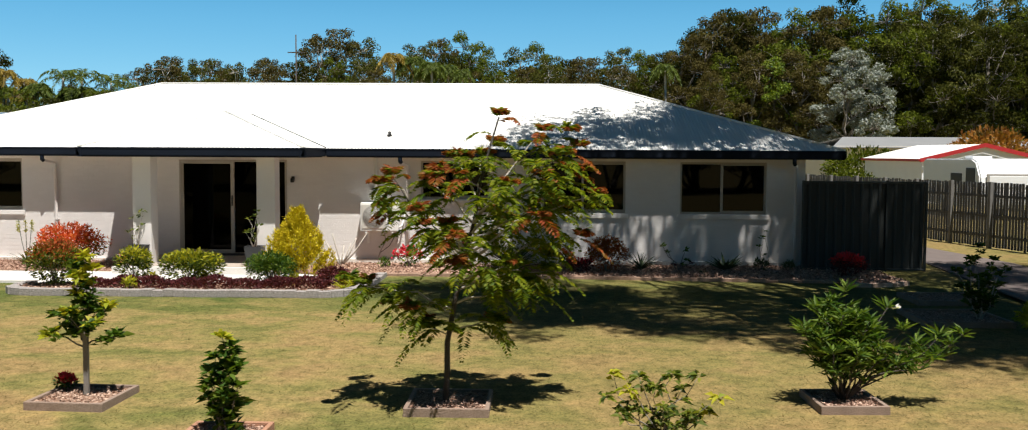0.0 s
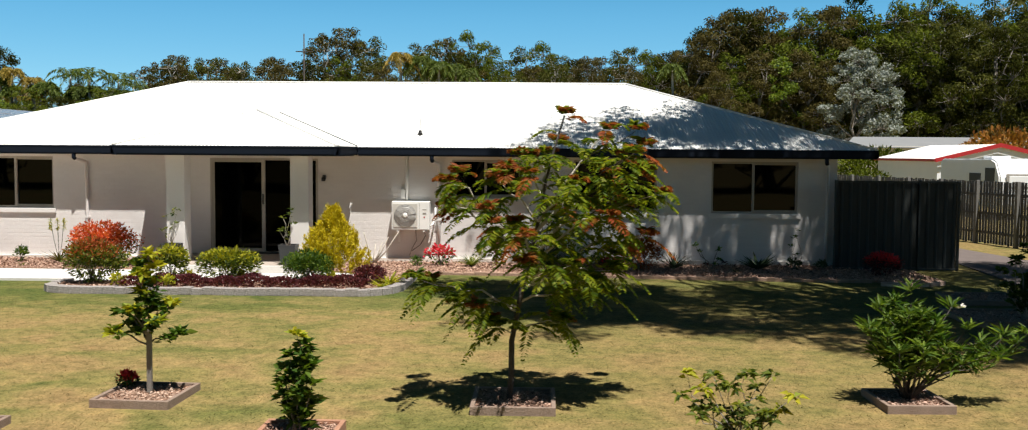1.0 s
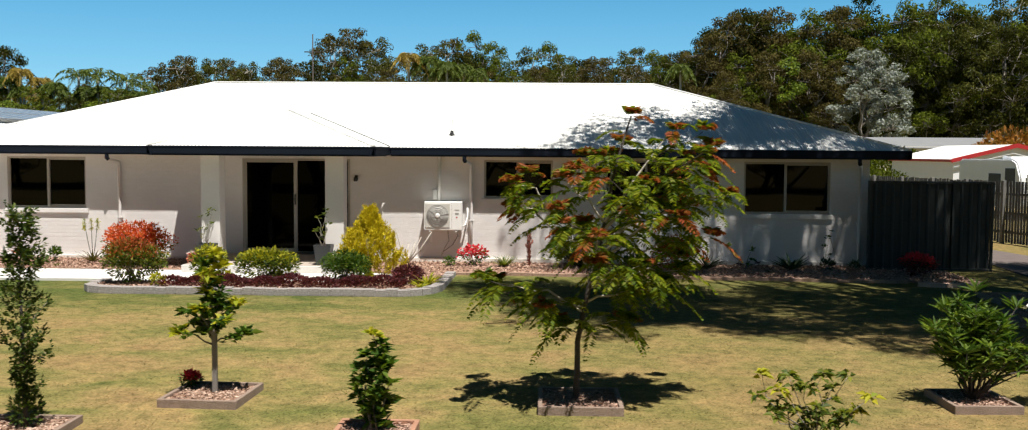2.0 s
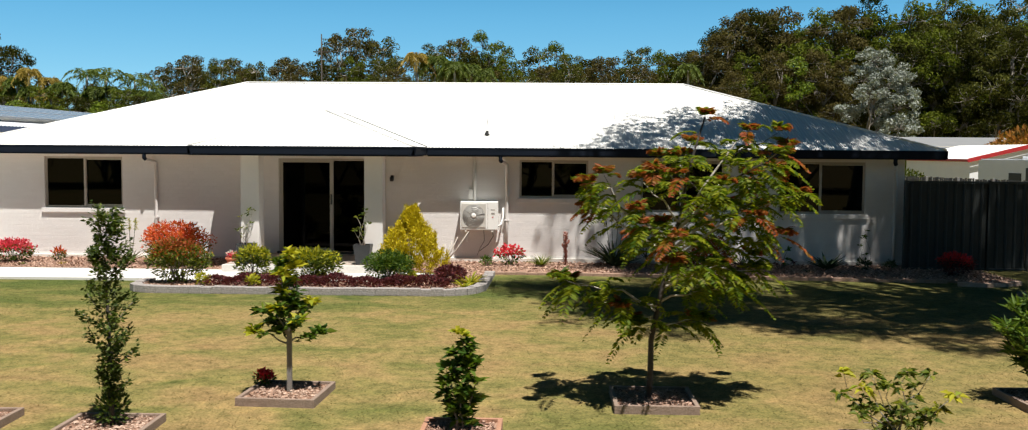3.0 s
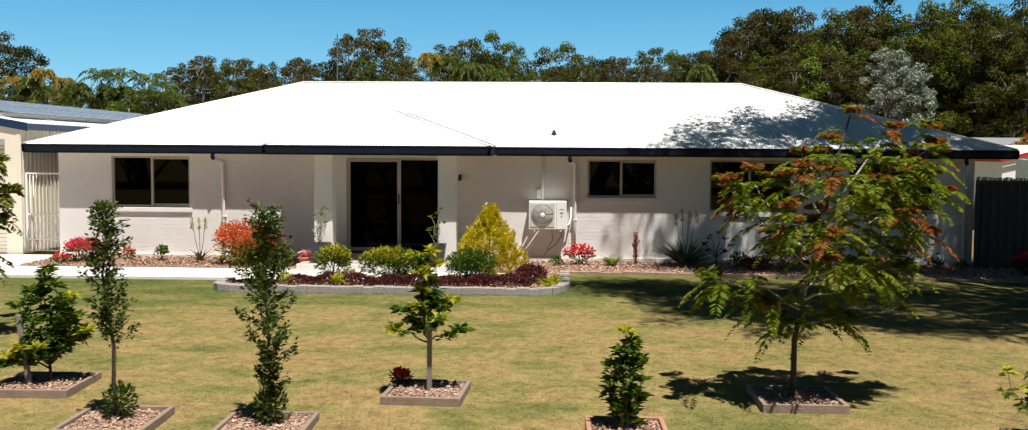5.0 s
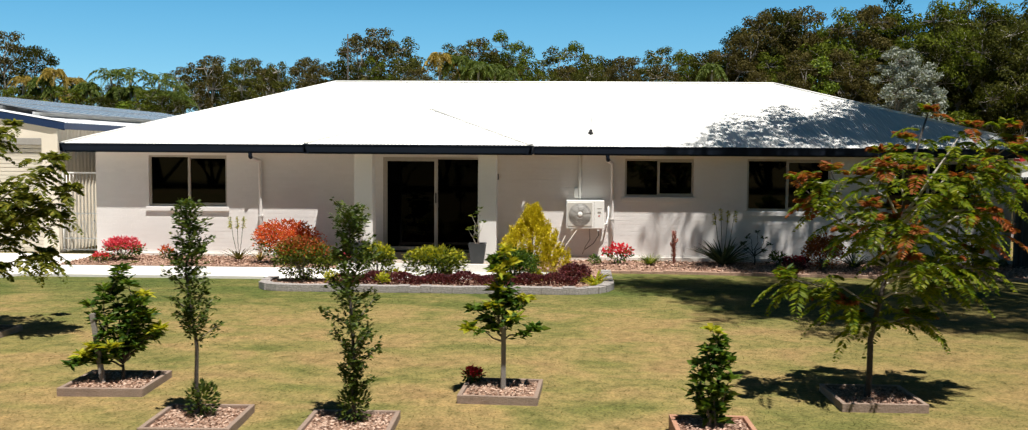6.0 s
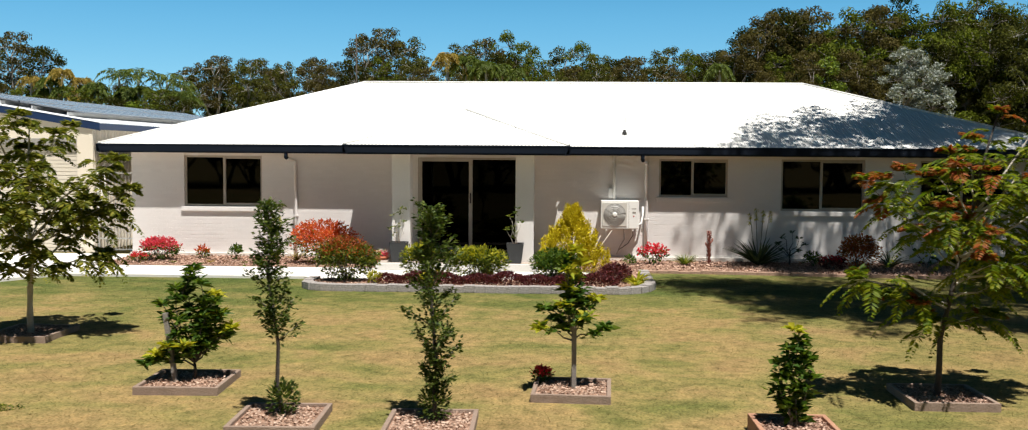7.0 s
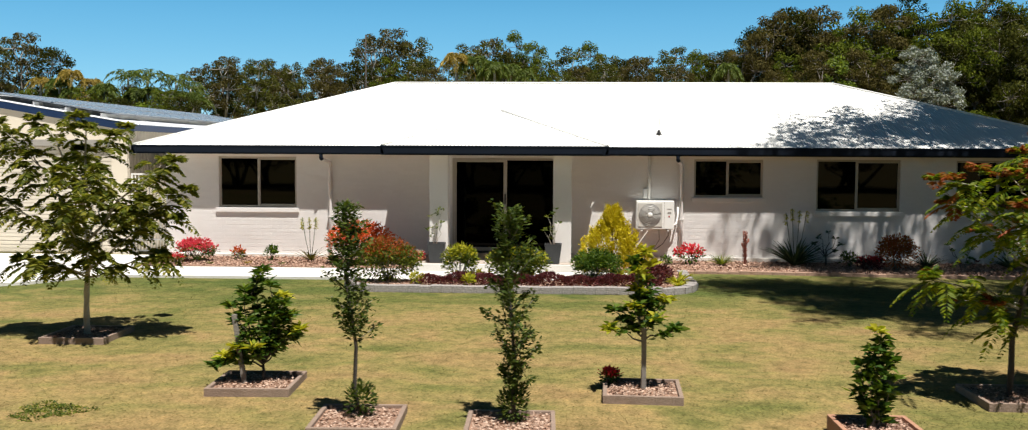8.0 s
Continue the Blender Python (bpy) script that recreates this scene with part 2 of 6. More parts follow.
RED = surface("red_trim", (0.38, 0.018, 0.022), (0.46, 0.028, 0.03), 3, 0.45, 0.0, 50)
CARAVAN = surface("caravan_panel", (0.74, 0.75, 0.77), (0.82, 0.83, 0.84), 1.5, 0.35, 0.0, 50)
BLACK = surface("black_plastic", (0.012, 0.012, 0.013), (0.025, 0.025, 0.026), 5, 0.45, 0.0, 50)
SLATE = surface("slate_pot", (0.02, 0.022, 0.025), (0.036, 0.039, 0.043), 6, 0.5, 0.1, 50)
TERRACOTTA = surface("terracotta", (0.42, 0.12, 0.06), (0.55, 0.19, 0.10), 6, 0.8, 0.1, 50)
BARK = surface("grey_bark", (0.11, 0.095, 0.08), (0.26, 0.235, 0.205), 14, 0.9, 0.6, 60)
PALEBARK = surface("pale_bark", (0.30, 0.27, 0.23), (0.52, 0.48, 0.42), 6, 0.85, 0.5, 40)
DARKBARK = surface("dark_bark", (0.028, 0.023, 0.02), (0.08, 0.067, 0.058), 10, 0.9, 0.6, 50)
DRIVE = surface("gravel_drive", (0.085, 0.068, 0.062), (0.15, 0.12, 0.11), 3, 0.95, 0.4, 50)

# leaf tones
L_FEATHER = foliage("feather_leaf", [(0.045, 0.095, 0.008), (0.13, 0.185, 0.010), (0.27, 0.28, 0.014), (0.08, 0.14, 0.009)], 0.5)
L_FEATHER_RED = foliage("feather_new_growth", [(0.26, 0.055, 0.02), (0.34, 0.10, 0.025), (0.20, 0.12, 0.02)], 0.45)
L_SLIM = foliage("slim_leaf", [(0.026, 0.052, 0.010), (0.062, 0.098, 0.017), (0.125, 0.158, 0.024)], 0.3)
L_BROAD = foliage("broad_leaf", [(0.024, 0.066, 0.011), (0.065, 0.125, 0.016), (0.16, 0.215, 0.022)], 0.35)
L_YELLOW = foliage("yellow_leaf", [(0.36, 0.36, 0.02), (0.45, 0.40, 0.03), (0.20, 0.26, 0.02)], 0.35)
L_OLEANDER = foliage("long_leaf", [(0.03, 0.075, 0.012), (0.08, 0.14, 0.02), (0.19, 0.26, 0.04)], 0.35, 0.55)
L_GOLD = foliage("gold_conifer", [(0.42, 0.33, 0.012), (0.62, 0.49, 0.018), (0.74, 0.62, 0.035)], 0.3)
L_BURGUNDY = foliage("burgundy_leaf", [(0.046, 0.013, 0.018), (0.111, 0.026, 0.034), (0.195, 0.052, 0.052)], 0.3)
L_NANDINA = foliage("garden_leaf", [(0.035, 0.065, 0.012), (0.10, 0.135, 0.02), (0.24, 0.25, 0.033)], 0.35)
L_PHOTINIA = foliage("red_tip_leaf", [(0.52, 0.05, 0.02), (0.70, 0.13, 0.04), (0.50, 0.15, 0.03)], 0.35)
L_RUST = foliage("rust_leaf", [(0.27, 0.05, 0.018), (0.42, 0.11, 0.03), (0.24, 0.12, 0.025)], 0.35)
L_FLOWER = foliage("red_flower", [(0.55, 0.02, 0.03), (0.70, 0.04, 0.06), (0.62, 0.05, 0.10)], 0.3)
L_PINK = foliage("pink_flower", [(0.55, 0.03, 0.06), (0.72, 0.06, 0.12), (0.75, 0.14, 0.17)], 0.3)
L_WHITEFLOWER = foliage("white_flower", [(0.75, 0.72, 0.70), (0.8, 0.78, 0.76)], 0.3)
L_DARK = foliage("dark_strap_leaf", [(0.03, 0.055, 0.025), (0.055, 0.085, 0.04), (0.08, 0.11, 0.05)], 0.2, 0.5)
L_GUM = foliage("gum_leaf", [(0.04, 0.0471, 0.0102), (0.08, 0.0845, 0.0174), (0.1334, 0.1334, 0.0291)], 0.3, 0.7, 0.05)
L_GUM_BROWN = foliage("gum_leaf_brown", [(0.0521, 0.0431, 0.0146), (0.0868, 0.0718, 0.0219), (0.1284, 0.1077, 0.0338)], 0.3, 0.7, 0.05)
L_WOOD = foliage("wood_leaf", [(0.0168, 0.0206, 0.0035), (0.035, 0.039, 0.0058), (0.0616, 0.0617, 0.0098)], 0.3, 0.7, 0.05)
L_OLIVE = foliage("olive_leaf", [(0.0474, 0.0655, 0.0072), (0.0896, 0.1148, 0.0121), (0.1526, 0.1747, 0.0199)], 0.3, 0.7, 0.05)
L_PINE = foliage("dark_needle", [(0.0088, 0.0168, 0.004), (0.0189, 0.0315, 0.0066), (0.0328, 0.0462, 0.0088)], 0.3, 0.7, 0.05)
L_BRIGHT = foliage("bright_leaf", [(0.078, 0.126, 0.0126), (0.1404, 0.2016, 0.021), (0.234, 0.2772, 0.0252)], 0.35)
L_SILVER = foliage("silver_leaf", [(0.15, 0.175, 0.15), (0.25, 0.275, 0.245), (0.36, 0.375, 0.345)], 0.2)
L_PALM = foliage("palm_frond", [(0.0468, 0.0769, 0.012), (0.0936, 0.1333, 0.02), (0.1591, 0.1845, 0.03)], 0.3)
L_PALM_DRY = foliage("palm_dry", [(0.1625, 0.1265, 0.025), (0.275, 0.207, 0.04), (0.45, 0.299, 0.06)], 0.3)
L_ORANGE = foliage("orange_leaf", [(0.24, 0.09, 0.02), (0.36, 0.16, 0.03), (0.16, 0.11, 0.03)], 0.3)

# ---- building blocks ----


def box(bm, x0, x1, y0, y1, z0, z1, bevel=0.0):
    vs = [bm.verts.new(p) for p in ((x0, y0, z0), (x1, y0, z0), (x1, y1, z0), (x0, y1, z0), (x0, y0, z1), (x1, y0, z1), (x1, y1, z1), (x0, y1, z1))]
    fs = [bm.faces.new([vs[i] for i in q]) for q in ((0, 3, 2, 1), (4, 5, 6, 7), (0, 1, 5, 4), (1, 2, 6, 5), (2, 3, 7, 6), (3, 0, 4, 7))]
    if bevel:
        bmesh.ops.bevel(bm, geom=list({e for f in fs for e in f.edges}), offset=bevel, segments=2, affect="EDGES", profile=0.6)
    return bm


def boxes(*rows, bevel=0.0):
    bm = bmesh.new()
    for r in rows:
        box(bm, *r, bevel=bevel)
    return bm


def slab(bm, pts, z0, z1):
    """A flat plate with the outline pts, from z0 up to z1."""
    lo = [bm.verts.new((x, y, z0)) for x, y in pts]
    hi = [bm.verts.new((x, y, z1)) for x, y in pts]
    bm.faces.new(hi)
    bm.faces.new(lo[::-1])
    for i in range(len(pts)):
        j = (i + 1) % len(pts)
        bm.faces.new((lo[i], lo[j], hi[j], hi[i]))
    bmesh.ops.recalc_face_normals(bm, faces=bm.faces[:])
    return bm


def tube(bm, pts, radii, seg=7):
    """A tapered round bar along pts."""
    pts = [Vector(p) for p in pts]
    rings = []
    for i, p in enumerate(pts):
        d = (pts[min(i + 1, len(pts) - 1)] - pts[max(i - 1, 0)]).normalized()
        q = d.to_track_quat("Z", "Y")
        r = radii[i] if hasattr(radii, "__len__") else radii
        rings.append([bm.verts.new(p + q @ Vector((r * math.cos(2 * math.pi * k / seg), r * math.sin(2 * math.pi * k / seg), 0))) for k in range(seg)])
    for a, b in zip(rings, rings[1:]):
        for k in range(seg):
            f = bm.faces.new((a[k], a[(k + 1) % seg], b[(k + 1) % seg], b[k]))
            f.smooth = True
    bm.faces.new(rings[0][::-1])
    bm.faces.new(rings[-1])
    return bm


def revolve(bm, profile, seg=20, cx=0.0, cy=0.0):
    """A turned shape: profile of (radius, z), closed at both ends."""
    rings = [[bm.verts.new((cx + r * math.cos(2 * math.pi * k / seg), cy + r * math.sin(2 * math.pi * k / seg), z)) for k in range(seg)] for r, z in profile]
    for a, b in zip(rings, rings[1:]):
        for k in range(seg):
            bm.faces.new((a[k], a[(k + 1) % seg], b[(k + 1) % seg], b[k])).smooth = True
    bm.faces.new(rings[0][::-1])
    bm.faces.new(rings[-1])
    return bm


def thing(name, place, label, category, group="", kind=""):
    ob = new(name)
    ob.location = place
    return tagged(ob, label, category, group, kind)


def part(name, bm, material, parent, label=""):
    """Links a bmesh, in the thing's own coordinates, as one mesh object under a thing or part."""
    me = bpy.data.meshes.new(name)
    bm.to_mesh(me)
    bm.free()
    me.materials.append(material)
    ob = new(name, me)
    ob.parent = parent
    return tagged(ob, label)


def setting(name, bm, material, label, category, kind="structure"):
    me = bpy.data.meshes.new(name)
    bm.to_mesh(me)
    bm.free()
    me.materials.append(material)
    return tagged(new(name, me), label, category, kind=kind)


def leaf_mesh(name, base, way, length, width, fold=0.15, side=None, rng=None, droop=0.0):
    """Many leaves in one mesh: each a folded blade of two triangles from base along way."""
    base = np.asarray(base, float)
    way = np.asarray(way, float)
    n = len(base)
    length = np.broadcast_to(np.asarray(length, float), (n,))[:, None]
    width = np.broadcast_to(np.asarray(width, float), (n,))[:, None]
    way = way / np.maximum(np.linalg.norm(way, axis=1, keepdims=True), 1e-6)
    if side is None:
        rng = rng or np.random.default_rng(1)
        side = np.cross(way, rng.normal(size=(n, 3)) + np.array([0, 0, 1.6]))
    side = side / np.maximum(np.linalg.norm(side, axis=1, keepdims=True), 1e-6)
    up = np.cross(side, way)
    mid = base + way * length * 0.45
    tip = base + way * length + np.array([0, 0, -1.0]) * droop * length
    v = np.stack([base, mid + side * width / 2 + up * width * fold, tip, mid - side * width / 2 + up * width * fold], 1).reshape(-1, 3)
    k = np.arange(n)[:, None] * 4
    f = np.concatenate([k + [0, 1, 2], k + [0, 2, 3]], 1).reshape(-1, 3)
    me = bpy.data.meshes.new(name)
    me.vertices.add(len(v))
    me.vertices.foreach_set("co", v.ravel())
    me.loops.add(f.size)
    me.loops.foreach_set("vertex_index", f.ravel().astype(np.int32))
    me.polygons.add(len(f))
    me.polygons.foreach_set("loop_start", np.arange(0, f.size, 3, dtype=np.int32))
    me.update(calc_edges=True)
    return me


def prism(pts, off):
    """A solid board: the flat outline pts, pushed out along off."""
    bm = bmesh.new()
    lo = [bm.verts.new(q) for q in pts]
    hi = [bm.verts.new(Vector(q) + Vector(off)) for q in pts]
    bm.faces.new(lo)
    bm.faces.new(hi[::-1])
    for i in range(len(pts)):
        j = (i + 1) % len(pts)
        bm.faces.new((lo[j], lo[i], hi[i], hi[j]))
    bmesh.ops.recalc_face_normals(bm, faces=bm.faces[:])
    return bm


def leaves(name, parent, material, base, way, length, width, label="", **more):
    me = leaf_mesh(name, base, way, length, width, **more)
    me.materials.append(material)
    ob = new(name, me)
    ob.parent = parent
    return tagged(ob, label, kind="stuff" if len(base) > 300 else "")


def ball_points(rng, n, centre, radii, shell=0.55):
    """Points in an ellipsoid, denser toward its skin, and the way out from its middle."""
    d = rng.normal(size=(n, 3))
    d /= np.linalg.norm(d, axis=1, keepdims=True)
    r = shell + (1 - shell) * rng.random(n) ** 0.6
    p = d * r[:, None]
    return np.asarray(centre) + p * np.asarray(radii), d

# ---- ground ----


def ground_z(y):
    return min(-0.22 + 0.011 * (max(y, 9.0) - 9.0), -0.06)


def ground():
    bm = bmesh.new()
    xs = [-1500, -60, -20, -5, 5, 20, 60, 1500]
    ys = [-1500, -60, 0, 9, 12, 15, 18, 21, 23.5, 30, 60, 2500]
    grid = [[bm.verts.new((x, y, ground_z(y))) for x in xs] for y in ys]
    for a, b in zip(grid, grid[1:]):
        for i in range(len(xs) - 1):
            bm.faces.new((a[i], a[i + 1], b[i + 1], b[i]))
    setting("ground", bm, LAWN, "mown lawn, straw-coloured and green in patches", "lawn")


ground()


def plate(name, pts, z, material, label, category, thick=0.09):
    return setting(name, slab(bmesh.new(), pts, z - thick, z), material, label, category)


plate("driveway", [(-40, 16.6), (-17.2, 17.2), (-15.4, 18.3), (-14.55, 19.45), (-14.55, 23.4), (-40, 23.4)], -0.06, CONCRETE, "pale concrete driveway before the garage", "driveway")
plate("pavement", [(-14.546, 19.45), (-9.6, 19.45), (-9.2, 19.2), (-4.5, 19.2), (-4.1, 19.8), (-3.9, 20.6), (-4.6, 20.95), (-4.9, 21.05), (-14.546, 21.05)], -0.055, CONCRETE, "pale concrete garden path to the porch", "path")
plate("porch_floor", [(-8.35, 20.76), (-5.0, 20.76), (-5.0, 23.1), (-8.35, 23.1)], 0.10, PORCHTILE, "brownish paved porch floor before the sliding door", "porch", 0.2)
plate("porch_step", [(-8.38, 20.64), (-4.97, 20.64), (-4.97, 20.757), (-8.38, 20.757)], 0.092, CONCRETE, "pale concrete porch step edge", "step", 0.2)
plate("gravel_drive", [(8.6, 13.0), (10.7, 13.0), (11.7, 24.0), (11.2, 27.5), (10.3, 36.0), (9.3, 36.0), (9.6, 24.0)], -0.045, DRIVE, "brown gravel drive beside the fence", "driveway", 0.03)

# ---- house ----
HOUSE = Vector((-4.0, 25.0, -0.08))
house = thing("house", HOUSE, "single-storey painted brick house with a white corrugated roof", "house")
WALL_Y = 23.13
W0, W1 = -14.62, 6.52
Z_TOP = 2.41
OPENINGS = [(-13.36, -11.51, 1.12, 2.31), (-7.83, -5.33, 0.10, 2.30), (-2.24, -0.66, 1.43, 2.30), (0.55, 2.45, 1.13, 2.31), (3.69, 5.65, 1.12, 2.30)]


def hpart(name, bm, material, parent=None, label=""):
    bmesh.ops.translate(bm, vec=-HOUSE, verts=bm.verts[:])
    return part(name, bm, material, parent or house, label)


def front_wall():
    """One solid wall with its openings cut through."""
    xs = sorted({W0, W1, *(v for o in OPENINGS for v in o[:2])})
    zs = sorted({-0.02, Z_TOP, *(v for o in OPENINGS for v in o[2:])})

    def solid(i, j):
        if not (0 <= i < len(xs) - 1 and 0 <= j < len(zs) - 1):
            return False
        cx, cz = (xs[i] + xs[i + 1]) / 2, (zs[j] + zs[j + 1]) / 2
        return not any(a < cx < b and c < cz < d for a, b, c, d in OPENINGS)

    bm = bmesh.new()
    f = [[bm.verts.new((x, WALL_Y + 0.0022, z)) for z in zs] for x in xs]
    k = [[bm.verts.new((x, WALL_Y + 0.24, z)) for z in zs] for x in xs]
    for i in range(len(xs) - 1):
        for j in range(len(zs) - 1):
            if not solid(i, j):
                continue
            bm.faces.new((f[i][j], f[i + 1][j], f[i + 1][j + 1], f[i][j + 1]))
            bm.faces.new((k[i][j], k[i][j + 1], k[i + 1][j + 1], k[i + 1][j]))
            for di, dj, p, q in ((-1, 0, (i, j), (i, j + 1)), (1, 0, (i + 1, j + 1), (i + 1, j)), (0, -1, (i + 1, j), (i, j)), (0, 1, (i, j + 1), (i + 1, j + 1))):
                if not solid(i + di, j + dj):
                    bm.faces.new((f[p[0]][p[1]], f[q[0]][q[1]], k[q[0]][q[1]], k[p[0]][p[1]]))
    bmesh.ops.recalc_face_normals(bm, faces=bm.faces[:])
    return hpart("wall", bm, PAINT, label="off-white painted brick front wall")


wall = front_wall()
hpart("side_wall", boxes((W0, W0 + 0.24, WALL_Y + 0.25, 32.2, -0.02, Z_TOP)), PAINT)
hpart("side_wall", boxes((W1 - 0.24, W1, WALL_Y + 0.25, 32.2, -0.02, Z_TOP)), PAINT)
hpart("back_wall", boxes((W0, W1, 32.21, 32.45, -0.02, Z_TOP)), PAINT)
hpart("slab_edge", boxes((W0 - 0.03, -8.36, WALL_Y - 0.07, WALL_Y + 0.3, -0.14, 0.02), (-4.99, W1 + 0.05, WALL_Y - 0.09, WALL_Y + 0.3, -0.14, 0.035)), SLABEDGE, label="white painted slab edge")
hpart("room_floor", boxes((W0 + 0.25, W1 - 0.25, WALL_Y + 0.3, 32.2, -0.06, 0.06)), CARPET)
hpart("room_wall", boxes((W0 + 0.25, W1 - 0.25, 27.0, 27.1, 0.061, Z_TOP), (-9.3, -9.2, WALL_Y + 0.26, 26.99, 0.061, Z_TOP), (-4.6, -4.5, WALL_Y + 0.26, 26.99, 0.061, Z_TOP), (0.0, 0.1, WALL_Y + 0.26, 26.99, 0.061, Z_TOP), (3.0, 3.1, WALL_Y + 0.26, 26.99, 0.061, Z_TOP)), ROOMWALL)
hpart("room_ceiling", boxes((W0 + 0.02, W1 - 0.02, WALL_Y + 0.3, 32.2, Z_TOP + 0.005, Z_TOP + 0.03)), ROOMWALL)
# porch piers
for a, b in ((-8.11, -7.72), (-5.47, -5.08)):
    hpart("pier", boxes((a, b, 21.12, 21.51, 0.101, Z_TOP), bevel=0.006), RENDER, label="painted square porch pier")

# windows


def window(x0, x1, z0, z1, split, glass=PANE):
    y = WALL_Y + 0.05
    t = 0.045
    bm = boxes((x0, x1, y, y + 0.09, z1 - t, z1), (x0, x1, y, y + 0.09, z0, z0 + t), (x0, x0 + t, y, y + 0.09, z0 + t, z1 - t), (x1 - t, x1, y, y + 0.09, z0 + t, z1 - t), (split - 0.025, split + 0.03, y - 0.004, y + 0.08, z0 + t, z1 - t), bevel=0.004)
    w = hpart("window", bm, FRAME, label="taupe aluminium sliding window, dark inside")
    for a, b, dy in ((x0 + t, split - 0.025, 0.03), (split + 0.03, x1 - t, 0.05)):
        hpart("pane", boxes((a, b, y + dy, y + dy + 0.005, z0 + t, z1 - t)), glass, w)
    # inner sash of the sliding half
    for zz in (z0 + t + 0.001, z1 - t - 0.03):
        hpart("sash_rail", boxes((split + 0.031, x1 - t - 0.001, y + 0.02, y + 0.07, zz, zz + 0.029), bevel=0.003), FRAME, w)
    bm = boxes((x0 - 0.06, x1 + 0.06, WALL_Y - 0.045, WALL_Y + 0.13, z0 - 0.115, z0 - 0.012), bevel=0.008)
    hpart("sill", bm, PAINT, w, "sloping painted brick sill")
    hpart("reveal", boxes((x0, x1, y + 0.1, y + 0.18, z0 - 0.01, z0 + 0.01)), FRAME, w)
    return w


window(-13.36, -11.51, 1.12, 2.31, -12.42)
window(-2.24, -0.66, 1.43, 2.30, -1.47)
window(0.55, 2.45, 1.13, 2.31, 1.47)
window(3.69, 5.65, 1.12, 2.30, 4.64)

# sliding door
y = WALL_Y - 0.02
door = hpart("door", boxes((-7.83, -7.785, y, y + 0.14, 0.10, 2.30), (-5.375, -5.33, y, y + 0.14, 0.10, 2.30), (-7.785, -5.375, y, y + 0.14, 2.255, 2.30), (-7.785, -5.375, y, y + 0.14, 0.10, 0.15), bevel=0.005), FRAME, label="taupe sliding door, one leaf slid open")
hpart("screen_leaf", boxes((-7.784, -7.735, y + 0.03, y + 0.07, 0.151, 2.254), (-6.64, -6.56, y + 0.02, y + 0.07, 0.151, 2.254), (-7.735, -6.64, y + 0.03, y + 0.07, 2.21, 2.254), (-7.735, -6.64, y + 0.03, y + 0.07, 0.151, 0.225), bevel=0.004), FRAME, door, "taupe frame of the screen door")
hpart("screen_mesh", boxes((-7.735, -6.64, y + 0.045, y + 0.05, 0.225, 2.21)), SCREEN, door, "black security mesh")
hpart("pane", boxes((-6.56, -5.376, y + 0.09, y + 0.095, 0.151, 2.254)), SCREEN, door, "dark glass leaf")
hpart("handle", boxes((-6.615, -6.585, y - 0.03, y + 0.019, 1.24, 1.48), bevel=0.006), BLACK, door, "black door handle")
hpart("threshold", boxes((-7.85, -5.31, WALL_Y - 0.14, WALL_Y - 0.022, 0.10, 0.15), bevel=0.006), SLATE, door, "dark door sill")

# roof
EL, ER, EF, EB = -15.22, 7.27, 22.70, 32.80
EZ, SL, SS = 2.572, 0.3505, 0.3407
RY, RXL, RXR = 27.742, -9.95, 2.09
RZ = EZ + SL * (RY - EF)


def sheet_strip(bm, lines, period=0.076, amp=0.008):
    """A corrugated sheet from a row of (lower, upper) points; the waves stand along the row."""
    prev = None
    for k, (lo, hi) in enumerate(lines):
        w = amp * math.cos(2 * math.pi * k / 6)
        a = bm.verts.new((lo[0], lo[1], lo[2] + w))
        b = bm.verts.new((hi[0], hi[1], hi[2] + w))
        if prev:
            f = bm.faces.new((prev[0], a, b, prev[1]))
            f.smooth = True
        prev = (a, b)
    return bm


step = 0.076 / 6
lines = []
n = int((ER - EL) / step)
for i in range(n + 1):
    x = EL + i * step
    h = min(SS * (x - EL), SS * (ER - x), RZ - EZ)
    lines.append(((x, EF, EZ), (x, EF + h / SL, EZ + h)))
hpart("roof", sheet_strip(bmesh.new(), lines), ROOF, label="white corrugated steel roof, front slope")
bm = bmesh.new()
v = [bm.verts.new(p) for p in ((EL, EF, EZ), (EL, EB, EZ), (RXL, RY, RZ), (ER, EF, EZ), (ER, EB, EZ), (RXR, RY, RZ))]
bm.faces.new((v[0], v[2], v[1]))
bm.faces.new((v[3], v[4], v[5]))
bm.faces.new((v[1], v[2], v[5], v[4]))
hpart("roof_back", bm, ROOF)
bm = bmesh.new()
hpart("hip_cap", tube(bm, [(EL, EF, EZ + 0.01), (RXL, RY, RZ + 0.012)], 0.032, 6), ROOF)
hpart("hip_cap", tube(bmesh.new(), [(ER, EF, EZ + 0.01), (RXR, RY, RZ + 0.012)], 0.032, 6), ROOF)
hpart("ridge_cap", tube(bmesh.new(), [(RXL, RY, RZ + 0.012), (RXR, RY, RZ + 0.012)], 0.035, 6), ROOF)
